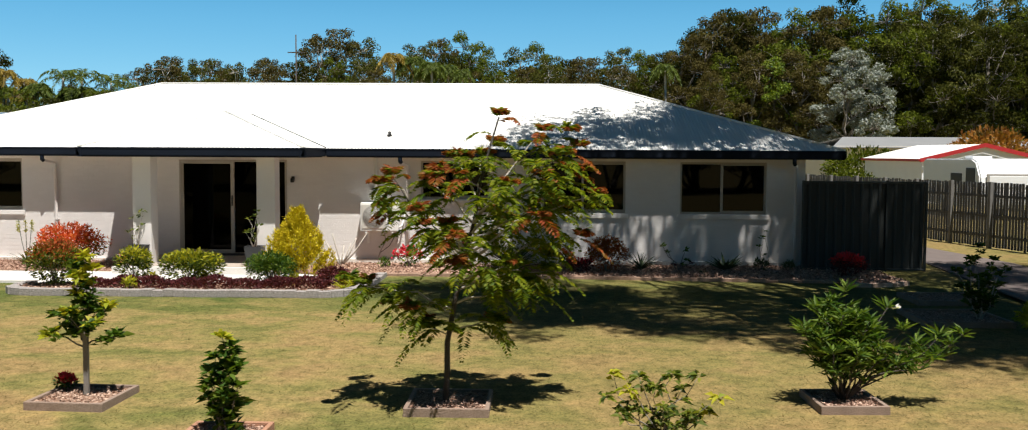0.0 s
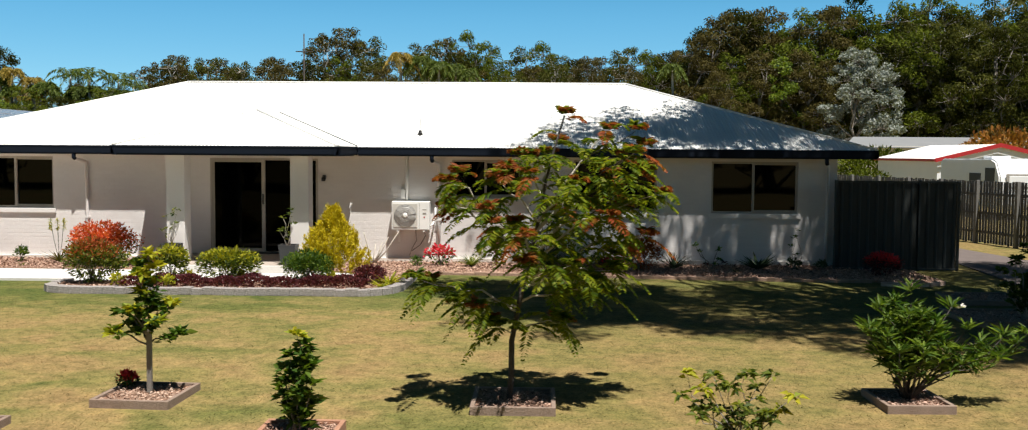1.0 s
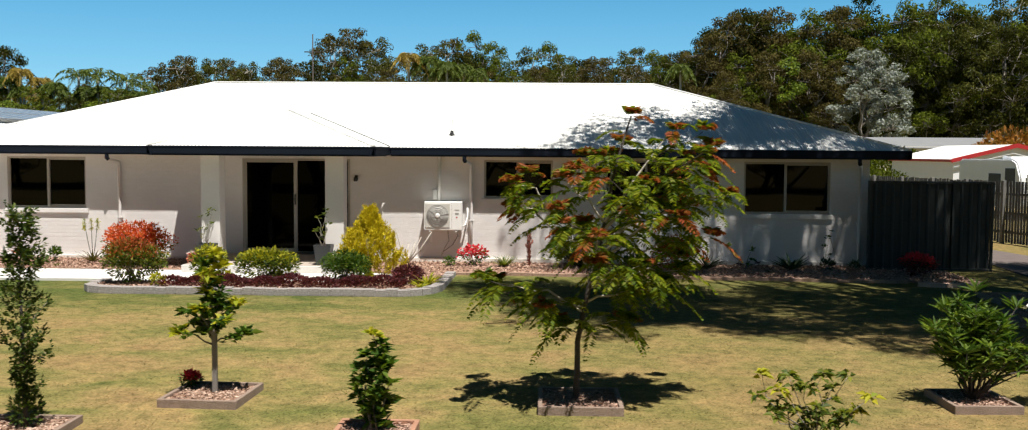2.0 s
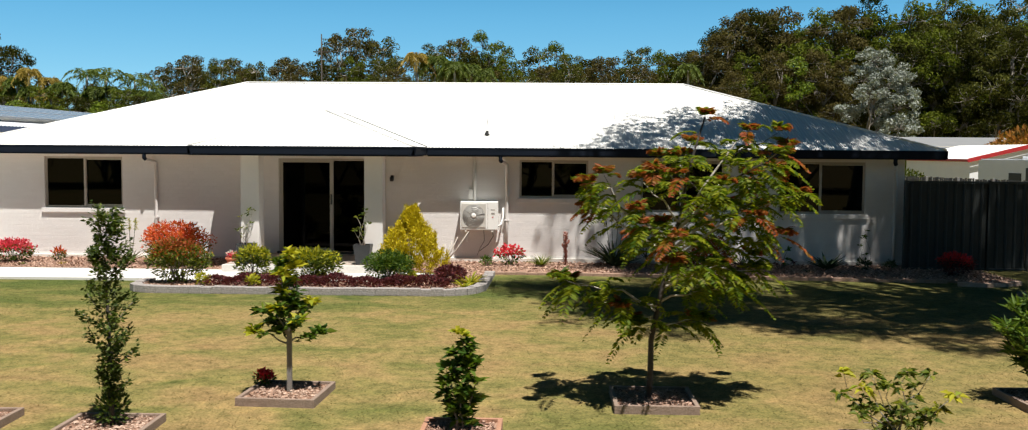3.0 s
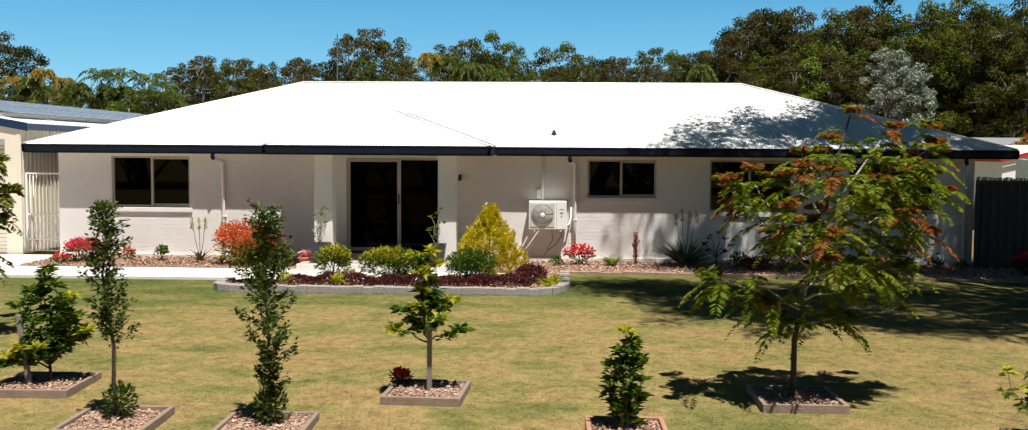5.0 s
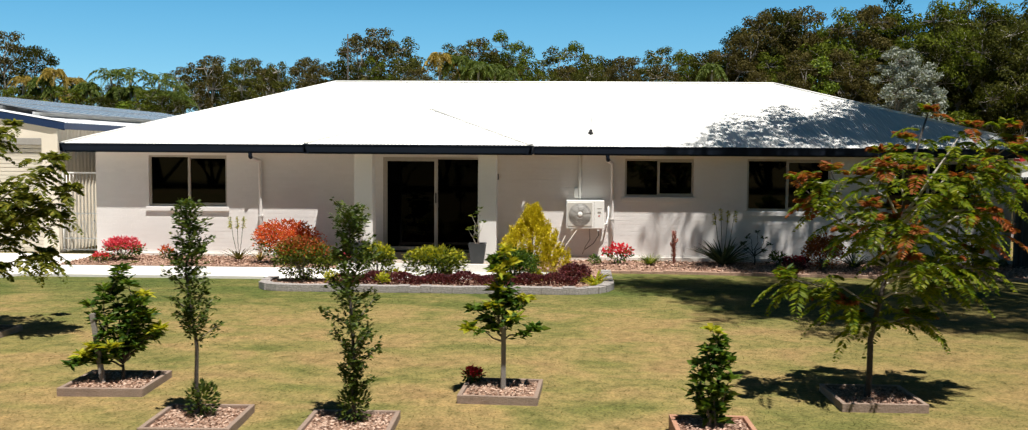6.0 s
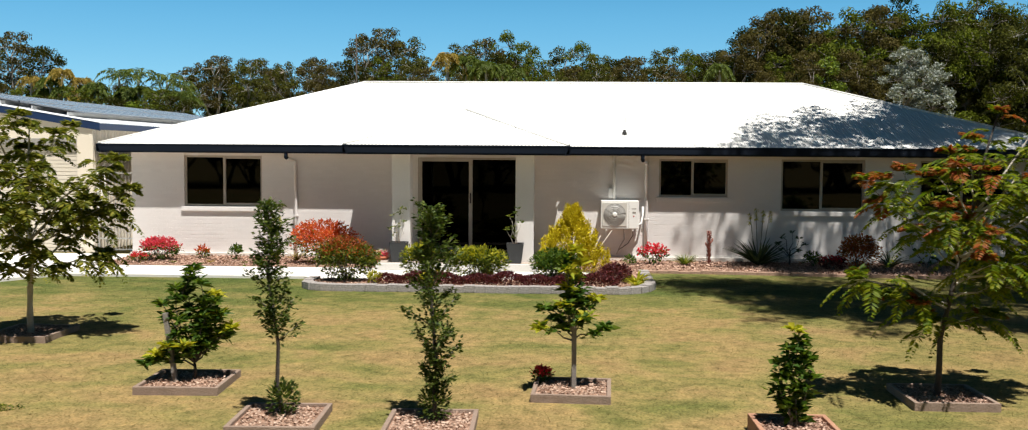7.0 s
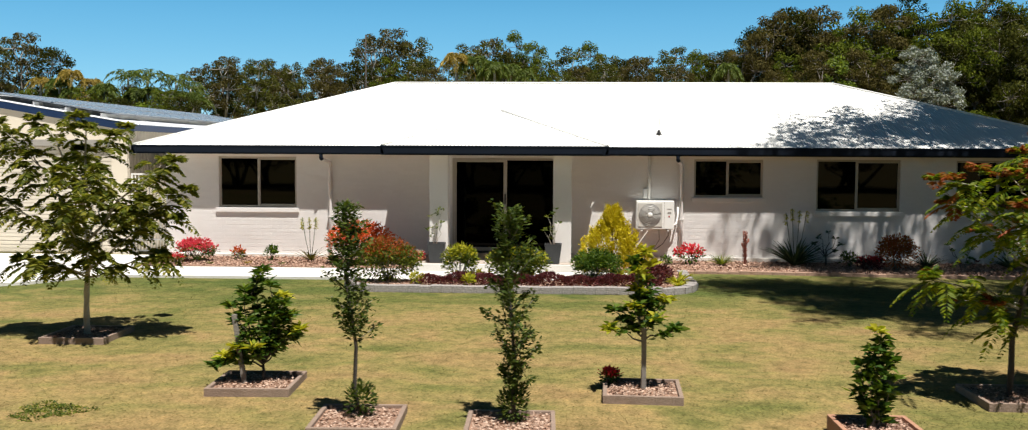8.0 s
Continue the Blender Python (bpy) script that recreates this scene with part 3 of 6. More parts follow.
# porch roof: a hip-ended bay on the front slope
PL, PR, PF = -9.05, -4.35, 20.66
PX = (PL + PR) / 2
half = (PR - PL) / 2
PA = 0.353
lines = []
for i in range(int((PR - PL) / step) + 1):
    x = PL + i * step
    h = min(x - PL, PR - x)
    lines.append(((x, PF, EZ), (x, PF + h, EZ + PA * h)))
porch = hpart("porch_roof", sheet_strip(bmesh.new(), lines), ROOF, label="white corrugated hip of the porch")
for sgn, ex in ((1, PR), (-1, PL)):
    lines = []
    yy = PF
    while yy < PF + 2 * half + 2.04:
        lo_x = half - max(0.0, yy - EF) if yy > EF else half
        hi = max(0.0, half - (yy - PF))
        lo = max(hi, lo_x)
        lines.append(((PX + sgn * lo, yy, EZ + PA * (half - lo)), (PX + sgn * hi, yy, EZ + PA * (half - hi))))
        if yy > EF + half:
            break
        yy += step
    bm = sheet_strip(bmesh.new(), lines)
    bmesh.ops.translate(bm, vec=(0, 0, 0.012), verts=bm.verts[:])
    hpart("porch_roof_side", bm, ROOF, porch)
hpart("porch_ridge_cap", tube(bmesh.new(), [(PX, PF + half + 0.1, EZ + PA * half + 0.004), (PX, EF + half, EZ + PA * half + 0.004)], 0.02, 6), ROOF, porch)
for ex in (PL, PR):
    hpart("porch_hip_cap", tube(bmesh.new(), [(ex, PF, EZ + 0.008), (PX, PF + half, EZ + PA * half + 0.008)], 0.03, 8), ROOF, porch)
for ex in (PL, PR):
    hpart("valley", tube(bmesh.new(), [(ex, EF, EZ + 0.014), (PX, EF + half, EZ + PA * half + 0.012)], 0.024, 6), NAVY, porch, "dark valley gutter")


def gutter(pts):
    """A quad gutter with a rolled lip along a straight stretch; its fascia hangs behind."""
    (x0, y0), (x1, y1) = pts
    d = Vector((x1 - x0, y1 - y0, 0)).normalized()
    o = Vector((d.y, -d.x, 0))
    bm = bmesh.new()
    prof = [(0.0, 2.545), (0.0, 2.572), (-0.016, 2.572), (-0.016, 2.556), (-0.02, 2.392), (-0.09, 2.392), (-0.09, 2.372), (-0.115, 2.372), (-0.115, 2.575), (-0.10, 2.575), (-0.10, 2.41), (-0.012, 2.41), (-0.008, 2.545)]
    a = [bm.verts.new((x0 + o.x * u, y0 + o.y * u, z)) for u, z in prof]
    b = [bm.verts.new((x1 + o.x * u, y1 + o.y * u, z)) for u, z in prof]
    for i in range(len(prof)):
        j = (i + 1) % len(prof)
        bm.faces.new((a[i], b[i], b[j], a[j]))
    bm.faces.new(a[::-1])
    bm.faces.new(b)
    bmesh.ops.recalc_face_normals(bm, faces=bm.faces[:])
    hpart("gutter", bm, NAVY, label="dark navy gutter and fascia")


for pts in (((-15.25, 22.665), (-9.05, 22.665)), ((-9.08, 20.62), (-4.32, 20.62)), ((-4.32, 22.665), (7.30, 22.665)), ((-4.32, 20.62), (-4.32, 22.665)), ((-9.08, 22.665), (-9.08, 20.62)), ((7.30, 22.665), (7.30, 32.84)), ((-15.25, 32.84), (-15.25, 22.665)), ((7.30, 32.84), (-15.25, 32.84))):
    gutter(pts)
hpart("soffit", boxes((-15.14, 7.19, 22.785, WALL_Y - 0.001, 2.376, 2.39), (-8.96, -4.44, 20.745, 22.782, 2.376, 2.39), (-15.14, W0 - 0.001, WALL_Y, 32.7, 2.376, 2.39), (W1 + 0.001, 7.19, WALL_Y, 32.7, 2.376, 2.39), (-15.14, 7.19, 32.46, 32.7, 2.376, 2.39)), SOFFIT, label="pale flat eaves lining")


def downpipe(x, drop=0.0):
    p = hpart("downpipe", tube(bmesh.new(), [(x - 0.12, 22.75, 2.27), (x - 0.10, 22.80, 2.25), (x - 0.01, 23.05, 2.20), (x, 23.075, 2.17), (x, 23.075, 1.0), (x, 23.075, drop)], 0.04, 8), PAINT, label="painted downpipe")
    hpart("outlet", tube(bmesh.new(), [(x - 0.13, 22.73, 2.40), (x - 0.13, 22.73, 2.29), (x - 0.11, 22.76, 2.26)], 0.046, 8), NAVY, p, "navy gutter outlet")
    hpart("bracket", boxes((x - 0.055, x + 0.055, 23.03, 23.128, 0.9, 0.93)), PAINT, p)


downpipe(-10.70)
downpipe(-2.53)
downpipe(6.30)
hpart("conduit", tube(bmesh.new(), [(-3.27, 23.105, 2.37), (-3.27, 23.105, 1.36)], 0.035, 8), WHITE, label="white conduit to the air conditioner")
hpart("switch_box", boxes((-3.40, -3.31, 23.05, 23.129, 1.40, 1.62), bevel=0.006), WHITE, label="white isolator switch box")
lamp = hpart("wall_lamp", boxes((-5.215, -5.145, 23.06, 23.129, 1.82, 1.93), bevel=0.01), BLACK, label="small black wall lamp")
hpart("lamp_head", revolve(bmesh.new(), [(0.03, 1.79), (0.045, 1.80), (0.045, 1.88), (0.02, 1.89)], 12, -5.18, 23.02), BLACK, lamp)
vent = hpart("roof_vent", revolve(bmesh.new(), [(0.07, 2.87), (0.045, 2.92), (0.035, 2.95), (0.04, 2.96), (0.02, 2.98)], 14, -3.02, 23.55), BLACK, label="small black roof pipe flashing")
hpart("vent_rod", tube(bmesh.new(), [(-3.02, 23.55, 3.02), (-3.0, 23.55, 3.36)], 0.012, 6), ALU, vent)


def brick_faces(x0, x1, z0, z1):
    f, b = WALL_Y, WALL_Y + 0.012
    v = [(x0, b, z0), (x1, b, z0), (x1, b, z1), (x0, b, z1), (x0 + 0.003, f, z0 + 0.003), (x1 - 0.003, f, z0 + 0.003), (x1 - 0.003, f, z1 - 0.003), (x0 + 0.003, f, z1 - 0.003)]
    q = [(4, 5, 6, 7), (0, 1, 5, 4), (1, 2, 6, 5), (2, 3, 7, 6), (3, 0, 4, 7)]
    return v, q


def brickwork():
    """Painted stretcher-bond brickwork on the front wall; the bricks round the porch and cooler are single pieces."""
    rng = np.random.default_rng(5)
    verts, quads, pieces = [], [], []
    L, H, J = 0.236, 0.076, 0.010
    row = 0
    z = 0.015
    while z + H < Z_TOP - 0.03:
        spans = [(W0, W1)]
        for a, b, c, d in OPENINGS:
            lo = c - (0.12 if c > 0.5 else 0.0)
            if z + H > lo and z < d:
                pad = 0.07 if (c > 0.5 and z < c) else 0.005
                spans = [s for u, v in spans for s in (((u, a - pad), (b + pad, v)) if u < a and b < v else ((u, v),))]
        for u, v in spans:
            x = u - (0.12 if row % 2 else 0.0)
            while x < v:
                x0, x1 = max(x, u), min(x + L, v)
                if x1 - x0 > 0.03:
                    jit = rng.uniform(-0.0025, 0.0025, 2)
                    if x1 - x0 > L - 0.001 and -4.4 < x0 < -0.2 and 1.25 < z < 2.3 and len(pieces) < 300:
                        pieces.append((x0, z))
                    else:
                        vv, qq = brick_faces(x0, x1, z + jit[0], z + H + jit[1])
                        k = len(verts)
                        verts.extend(vv)
                        quads.extend(tuple(k + i for i in q) for q in qq)
                x += L + 0.004
        z += H + J
        row += 1
    me = bpy.data.meshes.new("brickwork")
    me.from_pydata([tuple(Vector(p) - HOUSE) for p in verts], [], quads)
    me.materials.append(PAINT)
    ob = new("brickwork", me)
    ob.parent = wall
    tagged(ob, "off-white painted brick courses", kind="stuff")
    return pieces


BRICKS = brickwork()

# ---- air conditioner ----


PANELGREY = surface("panel_grey", (0.50, 0.48, 0.44), (0.57, 0.55, 0.51), 4, 0.5, 0.0, 50)
FANGREY = surface("fan_grey", (0.30, 0.285, 0.27), (0.36, 0.345, 0.325), 4, 0.5, 0.0, 50)
GREYRING = surface("grey_wire", (0.34, 0.33, 0.31), (0.42, 0.41, 0.39), 4, 0.5, 0.0, 50)


def air_conditioner():
    t = thing("air_conditioner", (-3.15, 22.95, 0.70), "white split-system outdoor unit on wall brackets", "air conditioner")
    part("casing", boxes((-0.43, 0.43, -0.15, 0.14, 0.0, 0.65), bevel=0.018), WHITE, t)
    bm = boxes((-0.40, 0.16, -0.162, -0.148, 0.06, 0.60), bevel=0.006)
    guard = part("fan_guard", bm, PANELGREY, t, "pale grey fan guard")
    bm = bmesh.new()
    revolve(bm, [(0.255, 0.0), (0.255, 0.003), (0.05, 0.004)], 28)
    bmesh.ops.rotate(bm, cent=(0, 0, 0), matrix=Matrix.Rotation(radians(90), 3, "X"), verts=bm.verts[:])
    bmesh.ops.translate(bm, vec=(-0.12, -0.1625, 0.33), verts=bm.verts[:])
    part("fan_opening", bm, GREYRING, guard, "darker round fan opening")
    for r in (0.06, 0.10, 0.14, 0.18, 0.22, 0.25):
        bm = bmesh.new()
        pts = [(-0.12 + r * math.cos(a), -0.168, 0.33 + r * math.sin(a)) for a in np.linspace(0, 2 * math.pi, 25)]
        tube(bm, pts, 0.004, 5)
        part("ring", bm, FANGREY, guard)
    bm = bmesh.new()
    for k in range(8):
        a = k * math.pi / 4 + 0.2
        tube(bm, [(-0.12 + 0.05 * math.cos(a), -0.17, 0.33 + 0.05 * math.sin(a)), (-0.12 + 0.26 * math.cos(a), -0.17, 0.33 + 0.26 * math.sin(a))], 0.0035, 5)
    part("guard_cross", bm, FANGREY, guard)
    bm = bmesh.new()
    revolve(bm, [(0.055, 0.0), (0.055, 0.012), (0.03, 0.018)], 18)
    bmesh.ops.rotate(bm, cent=(0, 0, 0), matrix=Matrix.Rotation(radians(90), 3, "X"), verts=bm.verts[:])
    bmesh.ops.translate(bm, vec=(-0.12, -0.166, 0.33), verts=bm.verts[:])
    part("hub", bm, WHITE, guard, "white fan hub")
    part("panel_seam", boxes((0.20, 0.206, -0.153, -0.149, 0.03, 0.62)), GRILLE, t)
    part("maker_bar", boxes((0.27, 0.37, -0.154, -0.149, 0.46, 0.475)), GRILLE, t, "plain dark bar")
    part("badge", boxes((0.30, 0.33, -0.154, -0.149, 0.28, 0.31)), RED, t, "small red plate")
    part("warning_bar", boxes((0.28, 0.36, -0.154, -0.149, 0.36, 0.40)), GRILLE, t, "plain grey bar")
    for x in (-0.3, 0.3):
        part("bracket", boxes((x - 0.02, x + 0.02, -0.14, 0.168, -0.04, -0.002), (x - 0.02, x + 0.02, 0.14, 0.168, -0.3, -0.04)), WHITE, t, "white steel bracket")
    part("pipe", tube(bmesh.new(), [(0.38, 0.0, 0.05), (0.5, 0.03, 0.12), (0.54, 0.1, 0.3), (0.54, 0.13, 0.5)], 0.022, 7), WHITE, t)
    part("drain_hose", tube(bmesh.new(), [(0.1, 0.0, -0.01), (0.12, 0.03, -0.25), (0.02, 0.06, -0.42), (-0.05, 0.08, -0.6)], 0.012, 6), GRILLE, t)
    part("cable", tube(bmesh.new(), [(0.3, 0.0, -0.01), (0.32, 0.03, -0.15), (0.2, 0.06, -0.35), (0.0, 0.1, -0.5)], 0.009, 6), BLACK, t)


air_conditioner()

# ---- fences ----


def sheet_fence():
    t = thing("sheet_fence", (7.75, 22.46, -0.07), "dark green-grey ribbed steel fence beside the house", "fence")

    def panel(x0, x1, y0):
        bm = bmesh.new()
        prof = []
        x = x0
        while x < x1 - 0.02:
            prof += [(x, 0.0), (min(x + 0.11, x1), 0.0), (min(x + 0.135, x1), -0.035), (min(x + 0.165, x1), -0.035), (min(x + 0.19, x1), 0.0)]
            x += 0.192
        prof.append((x1, 0.0))
        for dy in (0.0, 0.006):
            a = [bm.verts.new((px, y0 + py + dy, 0.06)) for px, py in prof]
            b = [bm.verts.new((px, y0 + py + dy, 1.93)) for px, py in prof]
            for i in range(len(prof) - 1):
                if prof[i] != prof[i + 1]:
                    bm.faces.new((a[i], a[i + 1], b[i + 1], b[i]) if dy == 0 else (b[i], b[i + 1], a[i + 1], a[i]))
        return bm

    part("panel", panel(-1.46, 0.36, 0.0), FENCESHEET, t)
    part("panel", panel(0.42, 1.20, -0.01), FENCESHEET, t)
    for x0, x1, y0 in ((-1.46, 0.36, 0.0), (0.41, 1.21, -0.01)):
        part("rail", boxes((x0, x1, y0 - 0.045, y0 + 0.015, 1.932, 1.98), bevel=0.006), FENCESHEET, t)
        part("rail", boxes((x0, x1, y0 - 0.045, y0 + 0.015, 0.02, 0.058), bevel=0.006), FENCESHEET, t)
    for x, h in ((-1.44, 1.99), (0.385, 2.0), (1.24, 1.96)):
        part("post", boxes((x - 0.025, x + 0.025, -0.055, 0.025, -0.2, h), bevel=0.006), FENCESHEET, t)


sheet_fence()


def paling_fence():
    a, b = Vector((14.6, 21.0, 0)), Vector((8.3, 47.25, 0))
    d = (b - a).normalized()
    ang = math.atan2(d.y, d.x)
    t = thing("paling_fence", (a.x, a.y, -0.07), "weathered grey timber paling fence with posts", "fence")
    t.rotation_euler = (0, 0, ang)
    length = (b - a).length
    pal = bmesh.new()
    box(pal, -0.044, 0.044, -0.009, 0.009, 0.0, 1.78)
    me = bpy.data.meshes.new("paling")
    pal.to_mesh(me)
    pal.free()
    me.materials.append(GREYTIMBER)
    rng = random.Random(4)
    x = 0.05
    while x < length:
        o = new("paling", me)
        o.parent = t
        o.location = (x, rng.uniform(-0.004, 0.004), 0.03 + rng.uniform(-0.02, 0.02))
        o.rotation_euler = (0, rng.uniform(-0.008, 0.008), 0)
        x += 0.122
    x = 0.4
    while x < length:
        part("post", boxes((x - 0.055, x + 0.055, 0.045, 0.145, -0.3, 1.84), bevel=0.008), FENCEPOST, t, "grey timber post")
        x += 1.7
    for z in (0.35, 0.9, 1.45):
        part("rail", boxes((0, length, 0.012, 0.045, z - 0.035, z + 0.035)), GREYTIMBER, t)


paling_fence()

# ---- garage with blue barge boards ----


def garage():
    t = thing("garage", (-19.95, 33.0, -0.06), "cream steel garage with blue barge boards and solar panels", "garage")
    x0, x1, y0, y1, e, s = -4.2, 4.2, -9.5, 9.0, 3.10, 0.165
    apex = e + s * 4.2
    bm = bmesh.new()

    def wall_poly(pts):
        """A wall 60 mm thick with the outline pts, which lie in one upright plane."""
        off = Vector((0, 0.06, 0)) if pts[0][1] == pts[1][1] == pts[2][1] else Vector((0.06, 0, 0))
        lo = [bm.verts.new(p) for p in pts]
        hi = [bm.verts.new(Vector(p) + off) for p in pts]
        bm.faces.new(lo)
        bm.faces.new(hi[::-1])
        for i in range(len(pts)):
            j = (i + 1) % len(pts)
            bm.faces.new((lo[j], lo[i], hi[i], hi[j]))

    # front gable with the roller door's opening
    d0, d1, dz = -3.9, 3.85, 2.75
    wall_poly([(x0, y0, 0), (d0, y0, 0), (d0, y0, e + s * (d0 - x0)), (x0, y0, e)])
    wall_poly([(d1, y0, 0), (x1, y0, 0), (x1, y0, e), (d1, y0, e + s * (x1 - d1))])
    wall_poly([(d0, y0, dz), (d1, y0, dz), (d1, y0, e + s * (x1 - d1)), (0, y0, apex), (d0, y0, e + s * (d0 - x0))])
    wall_poly([(x0, y1, 0), (x0, y1, e), (0, y1, apex), (x1, y1, e), (x1, y1, 0)])
    wall_poly([(x0, y0 + 0.07, 0), (x0, y0 + 0.07, e), (x0, y1 - 0.01, e), (x0, y1 - 0.01, 0)])
    bmesh.ops.recalc_face_normals(bm, faces=bm.faces[:])
    part("wall", bm, CREAM, t, "cream gable wall")
    # ribbed side wall facing the house
    bm = bmesh.new()
    prof = []
    yy = y0
    while yy < y1:
        prof += [(x1 + 0.002, yy), (x1 + 0.002, yy + 0.10), (x1 + 0.03, yy + 0.125), (x1 + 0.03, yy + 0.165), (x1 + 0.002, yy + 0.19)]
        yy += 0.19
    a = [bm.verts.new((px, py, 0)) for px, py in prof]
    b = [bm.verts.new((px, py, e)) for px, py in prof]
    for i in range(len(prof) - 1):
        if (Vector(prof[i]) - Vector(prof[i + 1])).length > 1e-4:
            bm.faces.new((a[i], a[i + 1], b[i + 1], b[i]))
    part("side_cladding", bm, CREAM, t, "cream ribbed steel cladding")
    # roller door slats
    door = part("roller_door", boxes((d0, d1, y0 + 0.10, y0 + 0.12, 0, dz)), CREAMDOOR, t, "cream roller door")
    z = 0.02
    n = 0
    while z < dz - 0.02:
        part("slat", boxes((d0 + 0.01, d1 - 0.01, y0 + 0.07, y0 + 0.099, z, min(z + 0.082, dz)), bevel=0.008), CREAMDOOR, door)
        z += 0.092
        n += 1
    part("door_head", boxes((d0, d1, y0 - 0.012, y0 + 0.06, dz - 0.16, dz), bevel=0.01), GRILLE, door, "grey door head flashing")
    # roof sheets
    for sgn in (1, -1):
        lines = []
        yy = y0 - 0.03
        while yy < y1 + 0.12:
            lines.append(((sgn * 4.42, yy, e - s * 0.22 + 0.06), (0, yy, apex + 0.06)))
            yy += 0.03
        part("roof", sheet_strip(bmesh.new(), lines, amp=0.012), ZINC, t, "pale corrugated steel roof")
    for sgn in (1, -1):
        bm = prism([(sgn * 4.44, y0 - 0.012, e - s * 0.24 - 0.12), (0, y0 - 0.012, apex - 0.09), (0, y0 - 0.012, apex + 0.06), (sgn * 4.44, y0 - 0.012, e - s * 0.24 + 0.05)], (0, -0.04, 0))
        part("barge_board", bm, BLUE, t, "blue barge board")
        part("gutter", boxes((sgn * 4.40 - 0.06, sgn * 4.40 + 0.06, y0 - 0.1, y1 + 0.1, e - s * 0.22 - 0.10, e - s * 0.22 + 0.045), bevel=0.01), BLUE, t, "blue gutter")
    part("corner_trim", boxes((x1 - 0.06, x1 + 0.045, y0 - 0.012, y0 + 0.06, 0, e)), CREAM, t)
    part("ridge_cap", tube(bmesh.new(), [(0, y0 - 0.03, apex + 0.075), (0, y1 + 0.12, apex + 0.075)], 0.06, 6), ZINC, t)
    # solar panels on the slope toward the house
    ang = math.atan(s)
    for r in range(2):
        for c in range(15):
            u0 = 0.3 + r * 1.72
            yy = y0 + 0.9 + c * 1.04
            bm = boxes((0, 1.66, 0, 1.0, 0.0, 0.035))
            mtx = Matrix.Translation((u0 * math.cos(ang), yy, apex + 0.19 - u0 * math.sin(ang))) @ Matrix.Rotation(ang, 4, "Y")
            bmesh.ops.transform(bm, matrix=mtx, verts=bm.verts[:])
            p = part("solar_panel", bm, SOLAR, t, "dark blue solar panel")
            bm = boxes((0.0, 1.66, 0, 0.025, 0.036, 0.04), (0.0, 1.66, 0.975, 1.0, 0.036, 0.04), (0.0, 0.025, 0.025, 0.975, 0.036, 0.04), (1.635, 1.66, 0.025, 0.975, 0.036, 0.04))
            bmesh.ops.transform(bm, matrix=mtx, verts=bm.verts[:])
            part("frame", bm, ALU, p)
    for r in (0.6, 1.6, 2.4, 3.3):
        part("rail", boxes((r - 0.02, r + 0.02, y0 + 0.7, y1 - 2.0, apex + 0.06 - r * s + 0.012, apex + 0.06 - r * s + 0.10)), ALU, t)


garage()


def side_gate():
    t = thing("metal_gate", (-15.15, 23.62, -0.06), "white metal bar gate with scrollwork", "gate")
    frame = bmesh.new()
    for x in (-0.5, 0.5):
        box(frame, x - 0.02, x + 0.02, -0.02, 0.02, 0.03, 1.95)
    for z in (0.08, 0.35, 0.95, 1.93):
        box(frame, -0.48, 0.48, -0.015, 0.015, z - 0.018, z + 0.018)
    part("gate_frame", frame, WHITE, t)
    for i in range(11):
        x = -0.42 + i * 0.084
        part("bar", tube(bmesh.new(), [(x, 0, 0.09), (x, 0, 1.92)], 0.009, 6), WHITE, t)
    for i in range(3):
        pts = [(-0.25 + i * 0.25 + 0.06 * math.cos(a), -0.014, 0.62 + 0.16 * math.sin(a)) for a in np.linspace(0, 2 * math.pi, 17)]
        part("scroll", tube(bmesh.new(), pts, 0.009, 5), WHITE, t)


side_gate()

# ---- neighbours beyond the fence ----


def red_trim_shed():
    t = thing("shed", (23.8, 58.5, -0.06), "white steel shed with red roof trim", "shed")
    x0, x1, y0, y1, e, apex = -3.2, 3.2, -4.7, 4.7, 2.35, 3.10
    bm = bmesh.new()
    for yy in (y0, y1):
        bm.faces.new([bm.verts.new(p) for p in ((x0, yy, 0), (x1, yy, 0), (x1, yy, e), (0, yy, apex), (x0, yy, e))])
    for xx in (x0, x1):
        bm.faces.new([bm.verts.new(p) for p in ((xx, y0, 0), (xx, y1, 0), (xx, y1, e), (xx, y0, e))])
    part("wall", bm, CARAVAN, t, "white steel wall")
    for sgn in (1, -1):
        lines = [((sgn * 3.35, y0 - 0.15 + i * 0.05, e - 0.02), (0, y0 - 0.15 + i * 0.05, apex + 0.04)) for i in range(195)]
        part("roof", sheet_strip(bmesh.new(), lines, amp=0.012), ROOF, t)
        bm = prism(((sgn * 3.38, y0 - 0.18, e - 0.18), (0, y0 - 0.18, apex - 0.12), (0, y0 - 0.18, apex + 0.10), (sgn * 3.38, y0 - 0.18, e + 0.03)), (0, -0.04, 0))
        part("barge_board", bm, RED, t, "red barge board")
        part("gutter", boxes((sgn * 3.36 - 0.06, sgn * 3.36 + 0.06, y0 - 0.15, y1 + 0.15, e - 0.14, e)), RED, t, "red gutter")


red_trim_shed()


